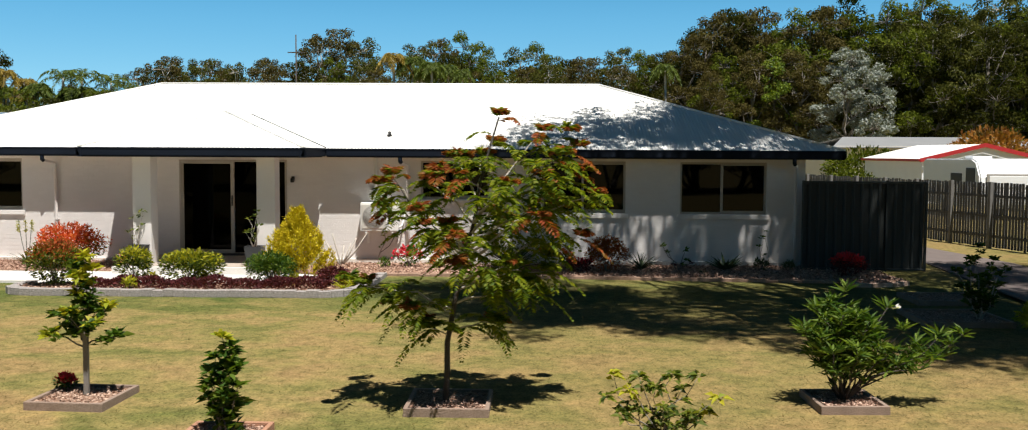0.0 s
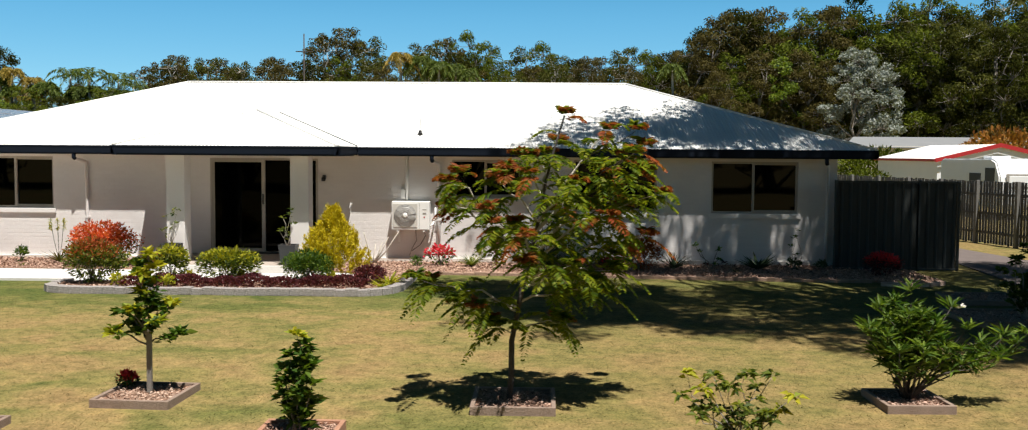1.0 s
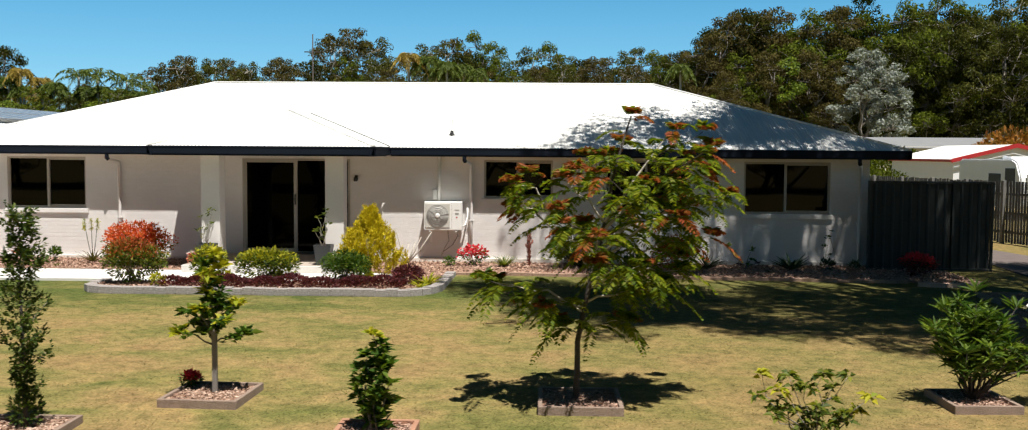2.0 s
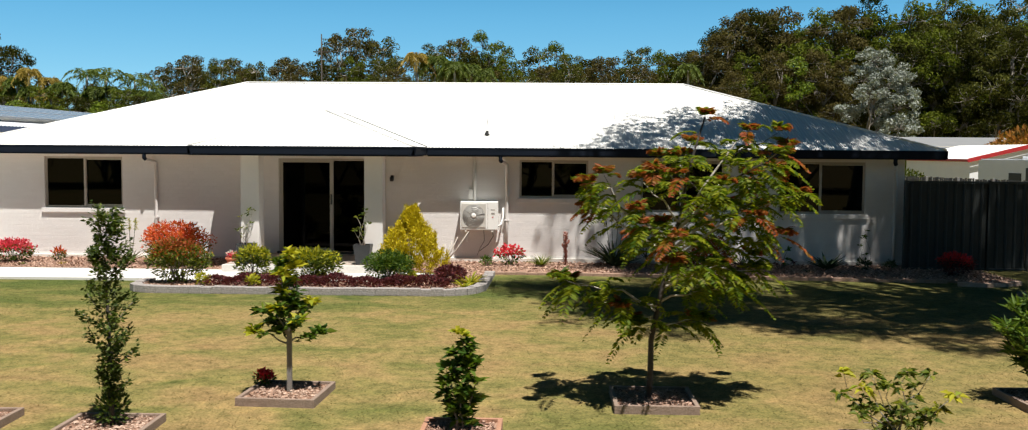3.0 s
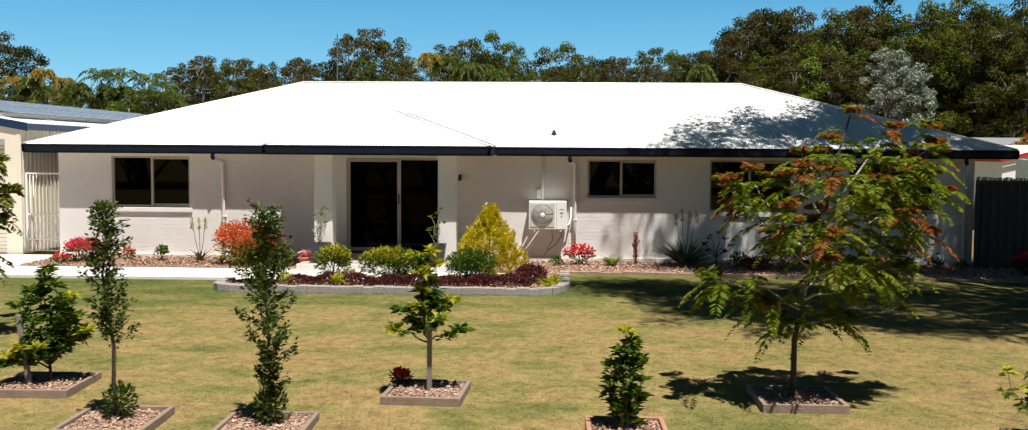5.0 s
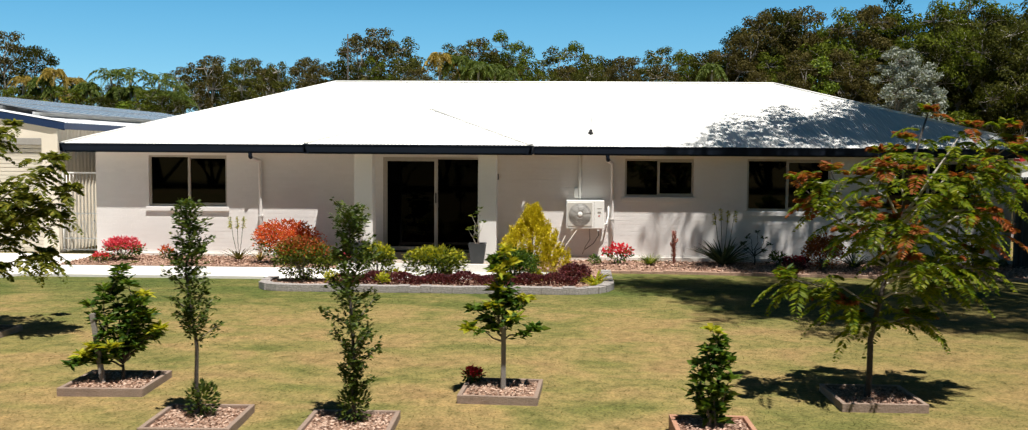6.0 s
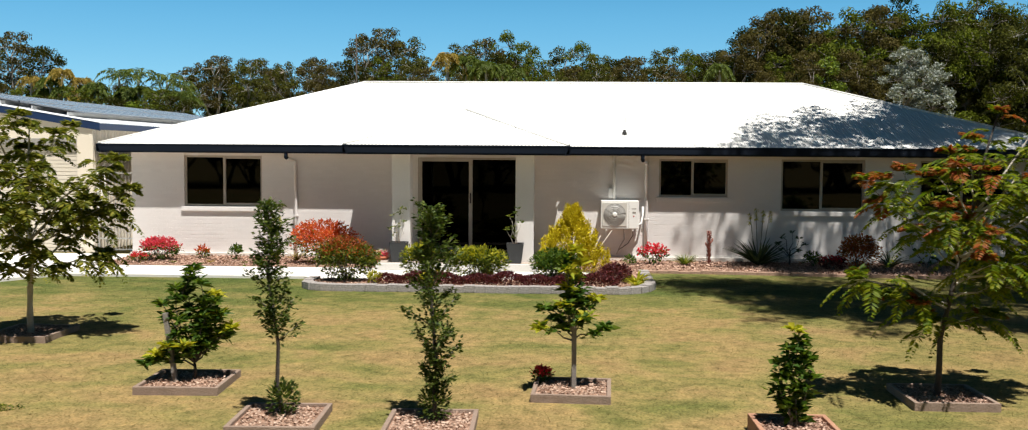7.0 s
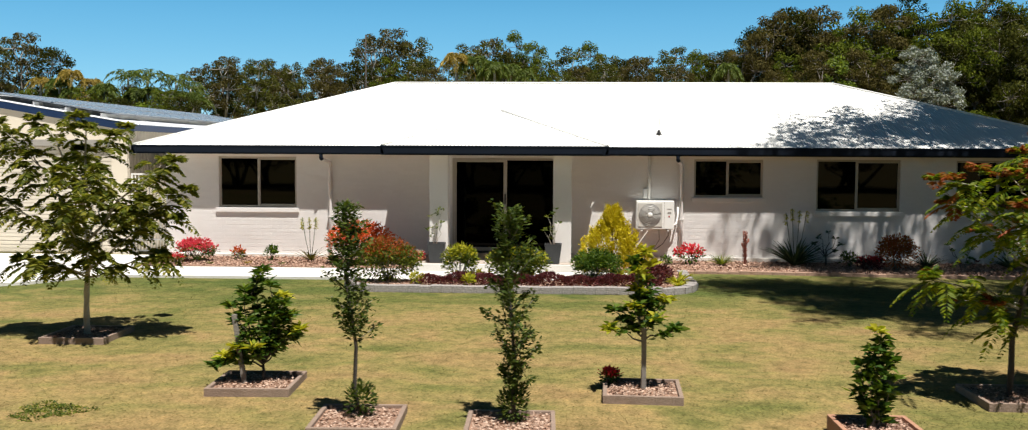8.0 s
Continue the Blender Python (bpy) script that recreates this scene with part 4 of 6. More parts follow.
def caravan():
    t = thing("caravan", (18.9, 43.0, -0.06), "white touring caravan parked behind the fence", "caravan")
    bm = bmesh.new()
    prof = [(2.9, 0.5), (2.9, 2.25), (2.75, 2.40), (-2.2, 2.42), (-2.6, 2.30), (-2.95, 1.75), (-3.05, 1.1), (-2.95, 0.55), (-2.7, 0.45)]
    a = [bm.verts.new((-1.2, p, z)) for p, z in prof]
    b = [bm.verts.new((1.2, p, z)) for p, z in prof]
    bm.faces.new(a)
    bm.faces.new(b[::-1])
    for i in range(len(prof)):
        j = (i + 1) % len(prof)
        bm.faces.new((a[i], b[i], b[j], a[j]))
    bmesh.ops.recalc_face_normals(bm, faces=bm.faces[:])
    bmesh.ops.bevel(bm, geom=bm.edges[:], offset=0.06, segments=2, affect="EDGES")
    body = part("body", bm, CARAVAN, t)
    part("window", boxes((-1.225, -1.19, -1.3, -0.2, 1.35, 1.82), bevel=0.02), BLACK, t, "dark side window")
    part("window", boxes((-1.225, -1.19, -2.55, -1.7, 1.3, 2.05), bevel=0.02), BLACK, t, "dark door window")
    part("window_surround", boxes((-0.95, 0.95, -3.035, -2.99, 1.22, 1.83), bevel=0.02), GRILLE, t, "grey window surround")
    f = boxes((-0.85, 0.85, -3.05, -2.99, 1.3, 1.75), bevel=0.02)
    part("front_window", f, CARAVAN, t, "covered front window")
    part("roof_hatch", boxes((-0.4, 0.4, -0.4, 0.4, 2.40, 2.52), bevel=0.03), CARAVAN, t, "white roof hatch")
    for x in (-1.12, 1.12):
        w = bmesh.new()
        revolve(w, [(0.22, -0.1), (0.34, -0.09), (0.34, 0.09), (0.22, 0.1)], 18)
        bmesh.ops.rotate(w, cent=(0, 0, 0), matrix=Matrix.Rotation(radians(90), 3, "Y"), verts=w.verts[:])
        bmesh.ops.translate(w, vec=(x, 0.4, 0.34), verts=w.verts[:])
        part("wheel", w, BLACK, t, "black tyre")
    part("drawbar", boxes((-0.08, 0.08, -4.2, -2.9, 0.42, 0.5), (-0.05, 0.05, -4.15, -4.05, 0.0, 0.42)), BLACK, t)


caravan()


def far_house():
    t = thing("neighbour_house", (29.5, 80.0, -0.06), "low neighbouring building with a grey metal roof", "house")
    part("wall", boxes((-7, 9, -4, 5, 0, 3.2)), CREAM, t)
    for s0, s1 in ((-4.4, 0.5), (5.4, 0.5)):
        bm = prism(((-7.4, s0, 3.1), (9.4, s0, 3.1), (7.4, s1, 3.95), (-5.2, s1, 3.95)), (0, 0, -0.05))
        part("roof", bm, FARROOF, t, "grey metal roof")


far_house()

# ---- garden beds ----


def chips(name, pts_fn, n, material, size, label, seed, parent=None):
    """Loose flat chips lying every way on a bed."""
    rng = np.random.default_rng(seed)
    p = pts_fn(rng, n)
    way = rng.normal(size=(n, 3)) * np.array([1, 1, 0.35])
    me = leaf_mesh(name, p, way, rng.uniform(0.6, 1.3, n) * size, rng.uniform(0.35, 0.7, n) * size, fold=0.1, rng=rng)
    me.materials.append(material)
    ob = new(name, me)
    if parent:
        ob.parent = parent
    return tagged(ob, label, "" if parent else "mulch", kind="stuff")


def in_poly(px, py, poly):
    inside = np.zeros(len(px), bool)
    j = len(poly) - 1
    for i in range(len(poly)):
        xi, yi = poly[i]
        xj, yj = poly[j]
        hit = ((yi > py) != (yj > py)) & (px < (xj - xi) * (py - yi) / (yj - yi + 1e-9) + xi)
        inside ^= hit
        j = i
    return inside


def poly_points(poly, z, rise=0.03):
    poly = [tuple(p) for p in poly]
    lo, hi = np.min(poly, 0), np.max(poly, 0)

    def pick(rng, n):
        out = []
        while sum(len(o) for o in out) < n:
            q = rng.uniform(lo, hi, (n * 2, 2))
            out.append(q[in_poly(q[:, 0], q[:, 1], poly)])
        q = np.concatenate(out)[:n]
        return np.column_stack([q, z + rng.uniform(0, rise, n)])

    return pick


def rounded(pts, r, n=6):
    """The outline pts with its corners rounded off."""
    out = []
    for i, p in enumerate(pts):
        a, b, c = Vector(pts[i - 1]), Vector(p), Vector(pts[(i + 1) % len(pts)])
        u, w = (a - b), (c - b)
        k = min(r, u.length * 0.45, w.length * 0.45)
        s, e = b + u.normalized() * k, b + w.normalized() * k
        for j in range(n + 1):
            t = j / n
            out.append(tuple(s * (1 - t) ** 2 + b * 2 * t * (1 - t) + e * t ** 2))
    return out


ISLAND = rounded([(-9.25, 18.0), (-2.86, 17.98), (-2.78, 21.0), (-3.7, 21.05), (-3.75, 20.4), (-4.3, 19.22), (-9.3, 19.14)], 0.9)
setting("garden_bed", slab(bmesh.new(), ISLAND, -0.16, -0.045), MULCH, "mulched island bed before the porch", "garden bed")
chips("bark_mulch", poly_points(ISLAND, -0.045), 5200, CHIP, 0.055, "pale and brown bark chips on the island bed", 3)
WALLBED = [(-4.6, 21.1), (-2.75, 21.05), (-1.0, 20.95), (2.0, 20.72), (5.0, 20.5), (6.6, 20.45), (6.9, 19.9), (7.9, 20.3), (7.9, 22.3), (6.56, 22.4), (6.56, 23.07), (-4.6, 23.07)]
setting("wall_bed", slab(bmesh.new(), WALLBED, -0.16, -0.05), MULCH, "mulched bed along the front wall", "garden bed")
chips("bark_mulch", poly_points(WALLBED, -0.05), 11000, CHIP, 0.06, "pale and brown bark chips along the wall", 4)
LEFTBED = [(-14.54, 21.06), (-8.37, 21.06), (-8.37, 23.07), (-14.54, 23.07)]
setting("side_bed", slab(bmesh.new(), LEFTBED, -0.16, -0.045), MULCH, "mulched bed between path and wall", "garden bed")
chips("bark_mulch", poly_points(LEFTBED, -0.045), 6500, CHIP, 0.055, "pale and brown bark chips by the path", 6)


def block_edging(pts, label, width=0.2, height=0.13, z=-0.13, length=0.2, material=EDGING):
    """A row of concrete blocks along a line of points."""
    line = [Vector((*p, 0)) for p in pts]
    t = thing("bed_edging", (line[0].x, line[0].y, z), label, "edging")
    me_bm = boxes((-length / 2 + 0.0015, length / 2 - 0.0015, -width / 2, width / 2, 0.0, height), bevel=0.007)
    me = bpy.data.meshes.new("block")
    me_bm.to_mesh(me)
    me_bm.free()
    me.materials.append(material)
    # longer blocks close the joints round a bend
    bend_bm = boxes((-length * 0.57, length * 0.57, -width / 2 - 0.003, width / 2 + 0.003, 0.0, height + 0.003), bevel=0.007)
    bend = bpy.data.meshes.new("block")
    bend_bm.to_mesh(bend)
    bend_bm.free()
    bend.materials.append(material)
    rng = random.Random(3)
    carry = 0.0
    for a, b in zip(line, line[1:]):
        d = b - a
        s = carry
        while s < d.length:
            o = new("block", bend if d.length < 0.4 else me)
            o.parent = t
            p = a + d.normalized() * s
            o.location = (p.x - line[0].x, p.y - line[0].y, rng.uniform(-0.014, 0.012))
            o.rotation_euler = (0, 0, math.atan2(d.y, d.x) + rng.uniform(-0.02, 0.02))
            s += length
        carry = s - d.length
    return t


block_edging([(-9.3, 19.1)] + [p for p in rounded([(-9.3, 19.2), (-9.25, 17.98), (-2.84, 17.96), (-2.76, 21.0)], 0.9)[7:21]] + [(-2.77, 20.9)], "weathered brown-grey concrete block edging of the island bed")
block_edging([(-2.6, 20.98), (-1.0, 20.92), (2.0, 20.68), (5.0, 20.46), (6.5, 20.4)], "low brown brick edging of the wall bed", 0.11, 0.09, -0.12, 0.23, surface("brown_edging", (0.22, 0.13, 0.09), (0.40, 0.27, 0.20), 8, 0.9, 0.5, 60))
block_edging([(6.65, 19.95), (7.0, 19.85), (7.5, 20.0), (7.9, 20.25)], "pale brick edging round the red shrub", 0.12, 0.10, -0.12, 0.23, surface("pink_edging", (0.40, 0.25, 0.18), (0.58, 0.42, 0.33), 8, 0.9, 0.5, 60))

# ---- planter boxes ----


def planter(cx, cy, w=0.87, d=0.87, turn=0.0, h=0.085, label="weathered timber planter box on the lawn", fill=PEBBLE, wood=TIMBER, seed=1):
    z = ground_z(cy)
    t = thing("planter_box", (cx, cy, z), label, "planter box", "planter boxes on the lawn")
    t.rotation_euler = (0, 0, radians(turn))
    k = 0.045
    for x0, x1, y0, y1 in ((-w / 2, w / 2, -d / 2, -d / 2 + k), (-w / 2, w / 2, d / 2 - k, d / 2), (-w / 2, -w / 2 + k, -d / 2 + k + 0.002, d / 2 - k - 0.002), (w / 2 - k, w / 2, -d / 2 + k + 0.002, d / 2 - k - 0.002)):
        part("board", boxes((x0, x1, y0, y1, -0.04, h), bevel=0.006), wood, t)
    part("soil", boxes((-w / 2 + k, w / 2 - k, -d / 2 + k, d / 2 - k, -0.03, h - 0.035)), MULCH, t, "brown soil")
    a = w / 2 - k - 0.02
    b = d / 2 - k - 0.02
    chips("mulch", poly_points([(-a, -b), (a, -b), (a, b), (-a, b)], h - 0.035, 0.025), 1000, fill, 0.038, "", seed, t)
    return Vector((cx, cy, z + h - 0.035))


# ---- plants ----


def wander(rng, a, b, n=5, amp=0.06):
    a, b = np.asarray(a, float), np.asarray(b, float)
    ts = np.linspace(0, 1, n)
    p = a + (b - a) * ts[:, None]
    p[1:-1] += rng.normal(size=(n - 2, 3)) * amp * np.linalg.norm(b - a)
    return p


def feather_tree(place, stem, limbs, seed, label, red_share, leafmat=L_FEATHER, fronds_each=13, leaf=0.115, nn=18, droop=0.75, bark=DARKBARK, radius=0.036, lift=0.0):
    """A young tree with long feather leaves: each a midrib with two rows of narrow leaflets.
    stem: the trunk's line; limbs: (height of the fork, tip)."""
    rng = np.random.default_rng(seed)
    t = thing("feather_leaf_tree", place, label, "tree")
    stem = np.array(stem, float)
    zs = np.linspace(stem[0, 2], stem[-1, 2], 10)
    trunk = np.column_stack([np.interp(zs, stem[:, 2], stem[:, 0]), np.interp(zs, stem[:, 2], stem[:, 1]), zs])
    trunk[1:-1, :2] += rng.normal(size=(8, 2)) * 0.008
    h = stem[-1, 2]
    part("trunk", tube(bmesh.new(), trunk, np.linspace(radius, 0.009, 10), 9), bark, t)
    G = {True: [], False: []}

    def frond(p, d, ln, red):
        u = np.linspace(0.10, 1, nn)
        rib = p + d * (u * ln)[:, None] + np.array([0, 0, -1.0]) * (droop * ln * u ** 2)[:, None]
        tang = np.gradient(rib, axis=0)
        tang /= np.linalg.norm(tang, axis=1, keepdims=True)
        side = np.cross(tang, [0, 0, 1.0])
        side /= np.linalg.norm(side, axis=1, keepdims=True) + 1e-9
        ll = leaf * np.sin(np.pi * (0.18 + 0.72 * u)) * rng.uniform(0.8, 1.15)
        cut = int(rng.integers(0, nn // 2)) if red else nn
        for sg in (1, -1):
            way = side * sg + tang * 0.55 + np.array([0, 0, -0.25]) + rng.normal(size=(nn, 3)) * 0.12
            w = np.full(nn, leaf * 0.26)
            if cut:
                G[False].append((rib[:cut], way[:cut], ll[:cut], w[:cut]))
            if cut < nn:
                G[True].append((rib[cut:], way[cut:], ll[cut:], w[cut:]))

    def dress(line, count, start, spread):
        k = len(line) - 1
        for j in range(count):
            g = start + (1 - start) * (j + 0.5) / count
            i = min(int(g * k), k - 1)
            p = line[i] + (line[i + 1] - line[i]) * (g * k - i)
            along = line[i + 1] - line[i]
            along = along / (np.linalg.norm(along) + 1e-9)
            b = j * 2.4 + rng.uniform(-0.6, 0.6)
            d = along * 0.55 + spread * np.array([math.cos(b), math.sin(b), rng.uniform(-0.25, 0.45) + lift])
            d /= np.linalg.norm(d)
            young = g > 0.78 and p[2] > 0.55 * h
            frond(p, d, rng.uniform(0.32, 0.55) * (0.70 if young else 1.0), young and rng.random() < red_share)
        # the shoot's end stands up with short young leaves
        for j in range(6):
            b = j * 1.1 + rng.uniform(0, 1)
            d = np.array([math.cos(b) * 0.6, math.sin(b) * 0.6, 1.5]) + along * 0.6
            frond(line[-1], d / np.linalg.norm(d), rng.uniform(0.16, 0.28), rng.random() < red_share * (1.7 if line[-1][2] > 0.5 * h else 0.6))

    dress(trunk[5:], fronds_each, 0.0, 0.9)
    for z0, tip in limbs:
        root = np.array([np.interp(z0, zs, trunk[:, 0]), np.interp(z0, zs, trunk[:, 1]), z0])
        tip = np.array(tip, float)
        ln = np.linalg.norm(tip - root)
        line = wander(rng, root, tip, 6, 0.035)
        line[1:-1, 2] += 0.05 * ln * np.array([0.6, 1.0, 1.0, 0.6])
        part("limb", tube(bmesh.new(), line, np.linspace(0.008 + 0.009 * ln, 0.004, 6), 6), PALEBARK, t)
        dress(line, max(5, int(fronds_each * ln)), 0.24, 0.8)
        # one side shoot
        mid = line[3]
        off = np.array([rng.normal() * 0.3, rng.choice([-1, 1]) * rng.uniform(0.15, 0.4), rng.uniform(-0.05, 0.3)]) * min(1.0, ln)
        shoot = wander(rng, mid, mid + (tip - root) * 0.25 + off, 4, 0.04)
        part("limb", tube(bmesh.new(), shoot, np.linspace(0.007, 0.003, 4), 5), bark, t)
        dress(shoot, max(3, int(fronds_each * 0.4 * ln)), 0.2, 0.8)
    for red, mat in ((False, leafmat), (True, L_FEATHER_RED)):
        if G[red]:
            q = [np.concatenate(c) for c in zip(*G[red])]
            leaves("crown" if not red else "new_growth", t, mat, *q, rng=rng, label="reddish new leaves" if red else "")
    return t


def column_tree(place, h, width, seed, label, n=1500, leaf=0.052, kink=0.0, base_bush=True, start=0.16):
    """A slim young tree with small leaves close about its stem."""
    rng = np.random.default_rng(seed)
    t = thing("slim_tree", place, label, "tree", "slim young trees")
    stem = wander(rng, (0, 0, -0.05), (kink, 0.02, h), 7, 0.015)
    part("trunk", tube(bmesh.new(), stem, np.linspace(0.026, 0.005, 7), 7), DARKBARK, t)
    twig = bmesh.new()
    P, D = [], []
    n_tw = 46
    for i in range(n_tw):
        f = start + (0.99 - start) * i / n_tw
        k = min(int(f * 6), 5)
        root = stem[k] + (stem[k + 1] - stem[k]) * (f * 6 - k)
        a = i * 2.4 + rng.uniform(-0.4, 0.4)
        w = width * 0.5 * (0.35 + 0.75 * math.sin(math.pi * min(1, f * 1.02)) ** 0.6) * rng.uniform(0.55, 1.15)
        if 0.16 < f < 0.3:
            w *= 0.6
        tip = root + np.array([math.cos(a) * w, math.sin(a) * w, w * rng.uniform(0.7, 1.5)])
        tube(twig, [root, (root + tip) / 2 + rng.normal(size=3) * 0.01, tip], [0.005, 0.004, 0.002], 4)
        m = int(n / n_tw)
        u = rng.random(m) ** 0.7
        P.append(root + (tip - root) * u[:, None] + rng.normal(size=(m, 3)) * 0.025)
        D.append(np.array([math.cos(a), math.sin(a), 0.3]) + rng.normal(size=(m, 3)) * 0.7)
    if base_bush:
        p, d = ball_points(rng, 420, (0, 0, 0.17), (0.15, 0.15, 0.18), 0.2)
        P.append(p)
        D.append(d + [0, 0, 0.5])
    part("branchwork", twig, BARK, t)
    P, D = np.concatenate(P), np.concatenate(D)
    leaves("crown", t, L_SLIM, P, D, rng.uniform(0.7, 1.3, len(P)) * leaf, rng.uniform(0.4, 0.6, len(P)) * leaf, rng=rng)
    return t


def rosette(rng, c, n, length, width, lift=0.45):
    a = rng.random(n) * 2 * math.pi
    d = np.column_stack([np.cos(a), np.sin(a), lift + rng.normal(size=n) * 0.35])
    return np.repeat([c], n, 0) + rng.normal(size=(n, 3)) * 0.015, d, rng.uniform(0.7, 1.2, n) * length, rng.uniform(0.8, 1.2, n) * width


def branching_shrub(name, place, label, category, tips, mat, leaf, width, per=14, stem_r=0.014, bright=None, bright_share=0.0, seed=1, lift=0.45, bark=BARK, droop=0.15, root_spread=0.02, fill=0, group="", foot=0.0):
    """A shrub of stems that end in tufts of leaves; tips are the stems' ends."""
    rng = np.random.default_rng(seed)
    t = thing(name, place, label, category, group)
    A, B = [], []
    if foot:
        part("trunk", tube(bmesh.new(), [(0, 0, -0.03), (0.01, 0, foot * 0.5), (0, 0, foot + 0.02)], [stem_r * 1.9, stem_r * 1.6, stem_r * 1.3], 8), bark, t)
    for tip in tips:
        root = np.array([rng.normal() * root_spread, rng.normal() * root_spread, -0.03])
        if foot:
            root = np.array([0, 0, min(foot, tip[2] * 0.8)])
        pts = wander(rng, root, tip, 5, 0.05)
        pts[1:-1, 2] += 0.06 * np.linalg.norm(np.asarray(tip) - root) * np.array([0.6, 1, 0.6])
        part("stem", tube(bmesh.new(), pts, np.linspace(stem_r, stem_r * 0.35, 5), 6), bark, t)
        (B if rng.random() < bright_share else A).append(rosette(rng, pts[-1], per, leaf, width, lift))
        for f in range(fill):
            g = rng.uniform(0.35, 0.95)
            k = min(int(g * 4), 3)
            p = pts[k] + (pts[k + 1] - pts[k]) * (g * 4 - k)
            A.append(rosette(rng, p + rng.normal(size=3) * 0.03, max(4, per // 2), leaf * 0.9, width, lift))
    for nm, rows, m in (("foliage", A, mat), ("young_foliage", B, bright)):
        if rows:
            q = [np.concatenate(c) for c in zip(*rows)]
            leaves(nm, t, m, *q, rng=rng, droop=droop)
    return t


def clump_shrub(name, place, radii, n, mat, leaf, width, label, category="shrub", top=None, top_share=0.0, seed=1, lumps=9, group="", top_label=""):
    """A rounded bush of many small leaves on hidden stems; its skin is lumpy, with gaps."""
    rng = np.random.default_rng(seed)
    t = thing(name, place, label, category, group)
    bm = bmesh.new()
    P, D = [], []
    rx, ry, rz = radii
    for i in range(lumps):
        a = i * 2.4 + rng.uniform(-0.4, 0.4)
        e = rng.uniform(0.0, 1.2)
        c = np.array([math.cos(a) * math.cos(e) * rx * 0.62, math.sin(a) * math.cos(e) * ry * 0.62, rz + math.sin(e) * rz * 0.62 - rz * 0.15])
        tube(bm, [(rng.normal() * 0.03, rng.normal() * 0.03, -0.03), tuple(c * [0.4, 0.4, 0.5]), tuple(c)], [0.012, 0.008, 0.004], 5)
        p, d = ball_points(rng, n // lumps, c, (rx * 0.42, ry * 0.42, rz * 0.45), 0.2)
        P.append(p)
        D.append(d * 0.7 + rng.normal(size=d.shape) * 0.8 + [0, 0, 0.1])
    p, d = ball_points(rng, n // 2, (0, 0, rz), (rx * 0.85, ry * 0.85, rz * 0.9), 0.5)
    P.append(p)
    D.append(d + [0, 0, 0.3])
    P, D = np.concatenate(P), np.concatenate(D)
    P[:, 2] = np.maximum(P[:, 2], 0.02)
    part("branchwork", bm, BARK, t)
    up = (P[:, 2] + rng.normal(size=len(P)) * 0.25 * rz) > np.quantile(P[:, 2], 1 - top_share) if top else np.zeros(len(P), bool)
    for nm, sel, m, lb in (("foliage", ~up, mat, ""), ("top_foliage", up, top, top_label)):
        if sel.any():
            k = int(sel.sum())
            leaves(nm, t, m, P[sel], D[sel], rng.uniform(0.7, 1.3, k) * leaf, rng.uniform(0.8, 1.2, k) * width, rng=rng, label=lb)
    return t


def strap_plant(name, place, n, length, width, mat, label, seed=1, lift=0.8, category="plant", arch=0.25, spikes=0, spike_h=1.2, spike_mat=L_YELLOW):
    """A tuft of sword-shaped leaves from one foot; tall flower stalks where it has them."""
    rng = np.random.default_rng(seed)
    t = thing(name, place, label, category)
    bm = bmesh.new()
    for i in range(n):
        a = i * 2.4 + rng.uniform(-0.3, 0.3)
        e = lift * rng.uniform(0.5, 1.5)
        d = Vector((math.cos(a), math.sin(a), e)).normalized()
        ln = length * rng.uniform(0.7, 1.1)
        s = Vector((-d.y, d.x, 0)).normalized()
        prev = None
        for j in range(5):
            u = j / 4
            c = d * ln * u + Vector((0, 0, -arch * ln * u * u))
            c.z = max(c.z, 0.01)
            w = width * (1 - u) ** 0.6 * 0.5 + 0.002
            keel = Vector((0, 0, -w * 0.5))
            row = [bm.verts.new(c - s * w), bm.verts.new(c + keel), bm.verts.new(c + s * w)]
            if prev:
                for k in (0, 1):
                    bm.faces.new((prev[k], prev[k + 1], row[k + 1], row[k]))
            prev = row
    part("foliage", bm, mat, t)
    for i in range(spikes):
        x = (i - (spikes - 1) / 2) * 0.16 + rng.uniform(-0.05, 0.05)
        hh = spike_h * rng.uniform(0.8, 1.05)
        st = part("flower_stalk", tube(bmesh.new(), [(0, 0, 0), (x * 0.6, 0, hh * 0.5), (x, 0, hh)], 0.007, 5), L_DARK, t)
        m = 70
        p = np.column_stack([x + rng.normal(size=m) * 0.012, rng.normal(size=m) * 0.012, hh - rng.random(m) * 0.26])
        d = rng.normal(size=(m, 3)) * [1, 1, 0.3] + [0, 0, -0.5]
        leaves("flower", st, spike_mat, p, d, 0.06, 0.018, rng=rng, label="yellow flower spike")
    return t


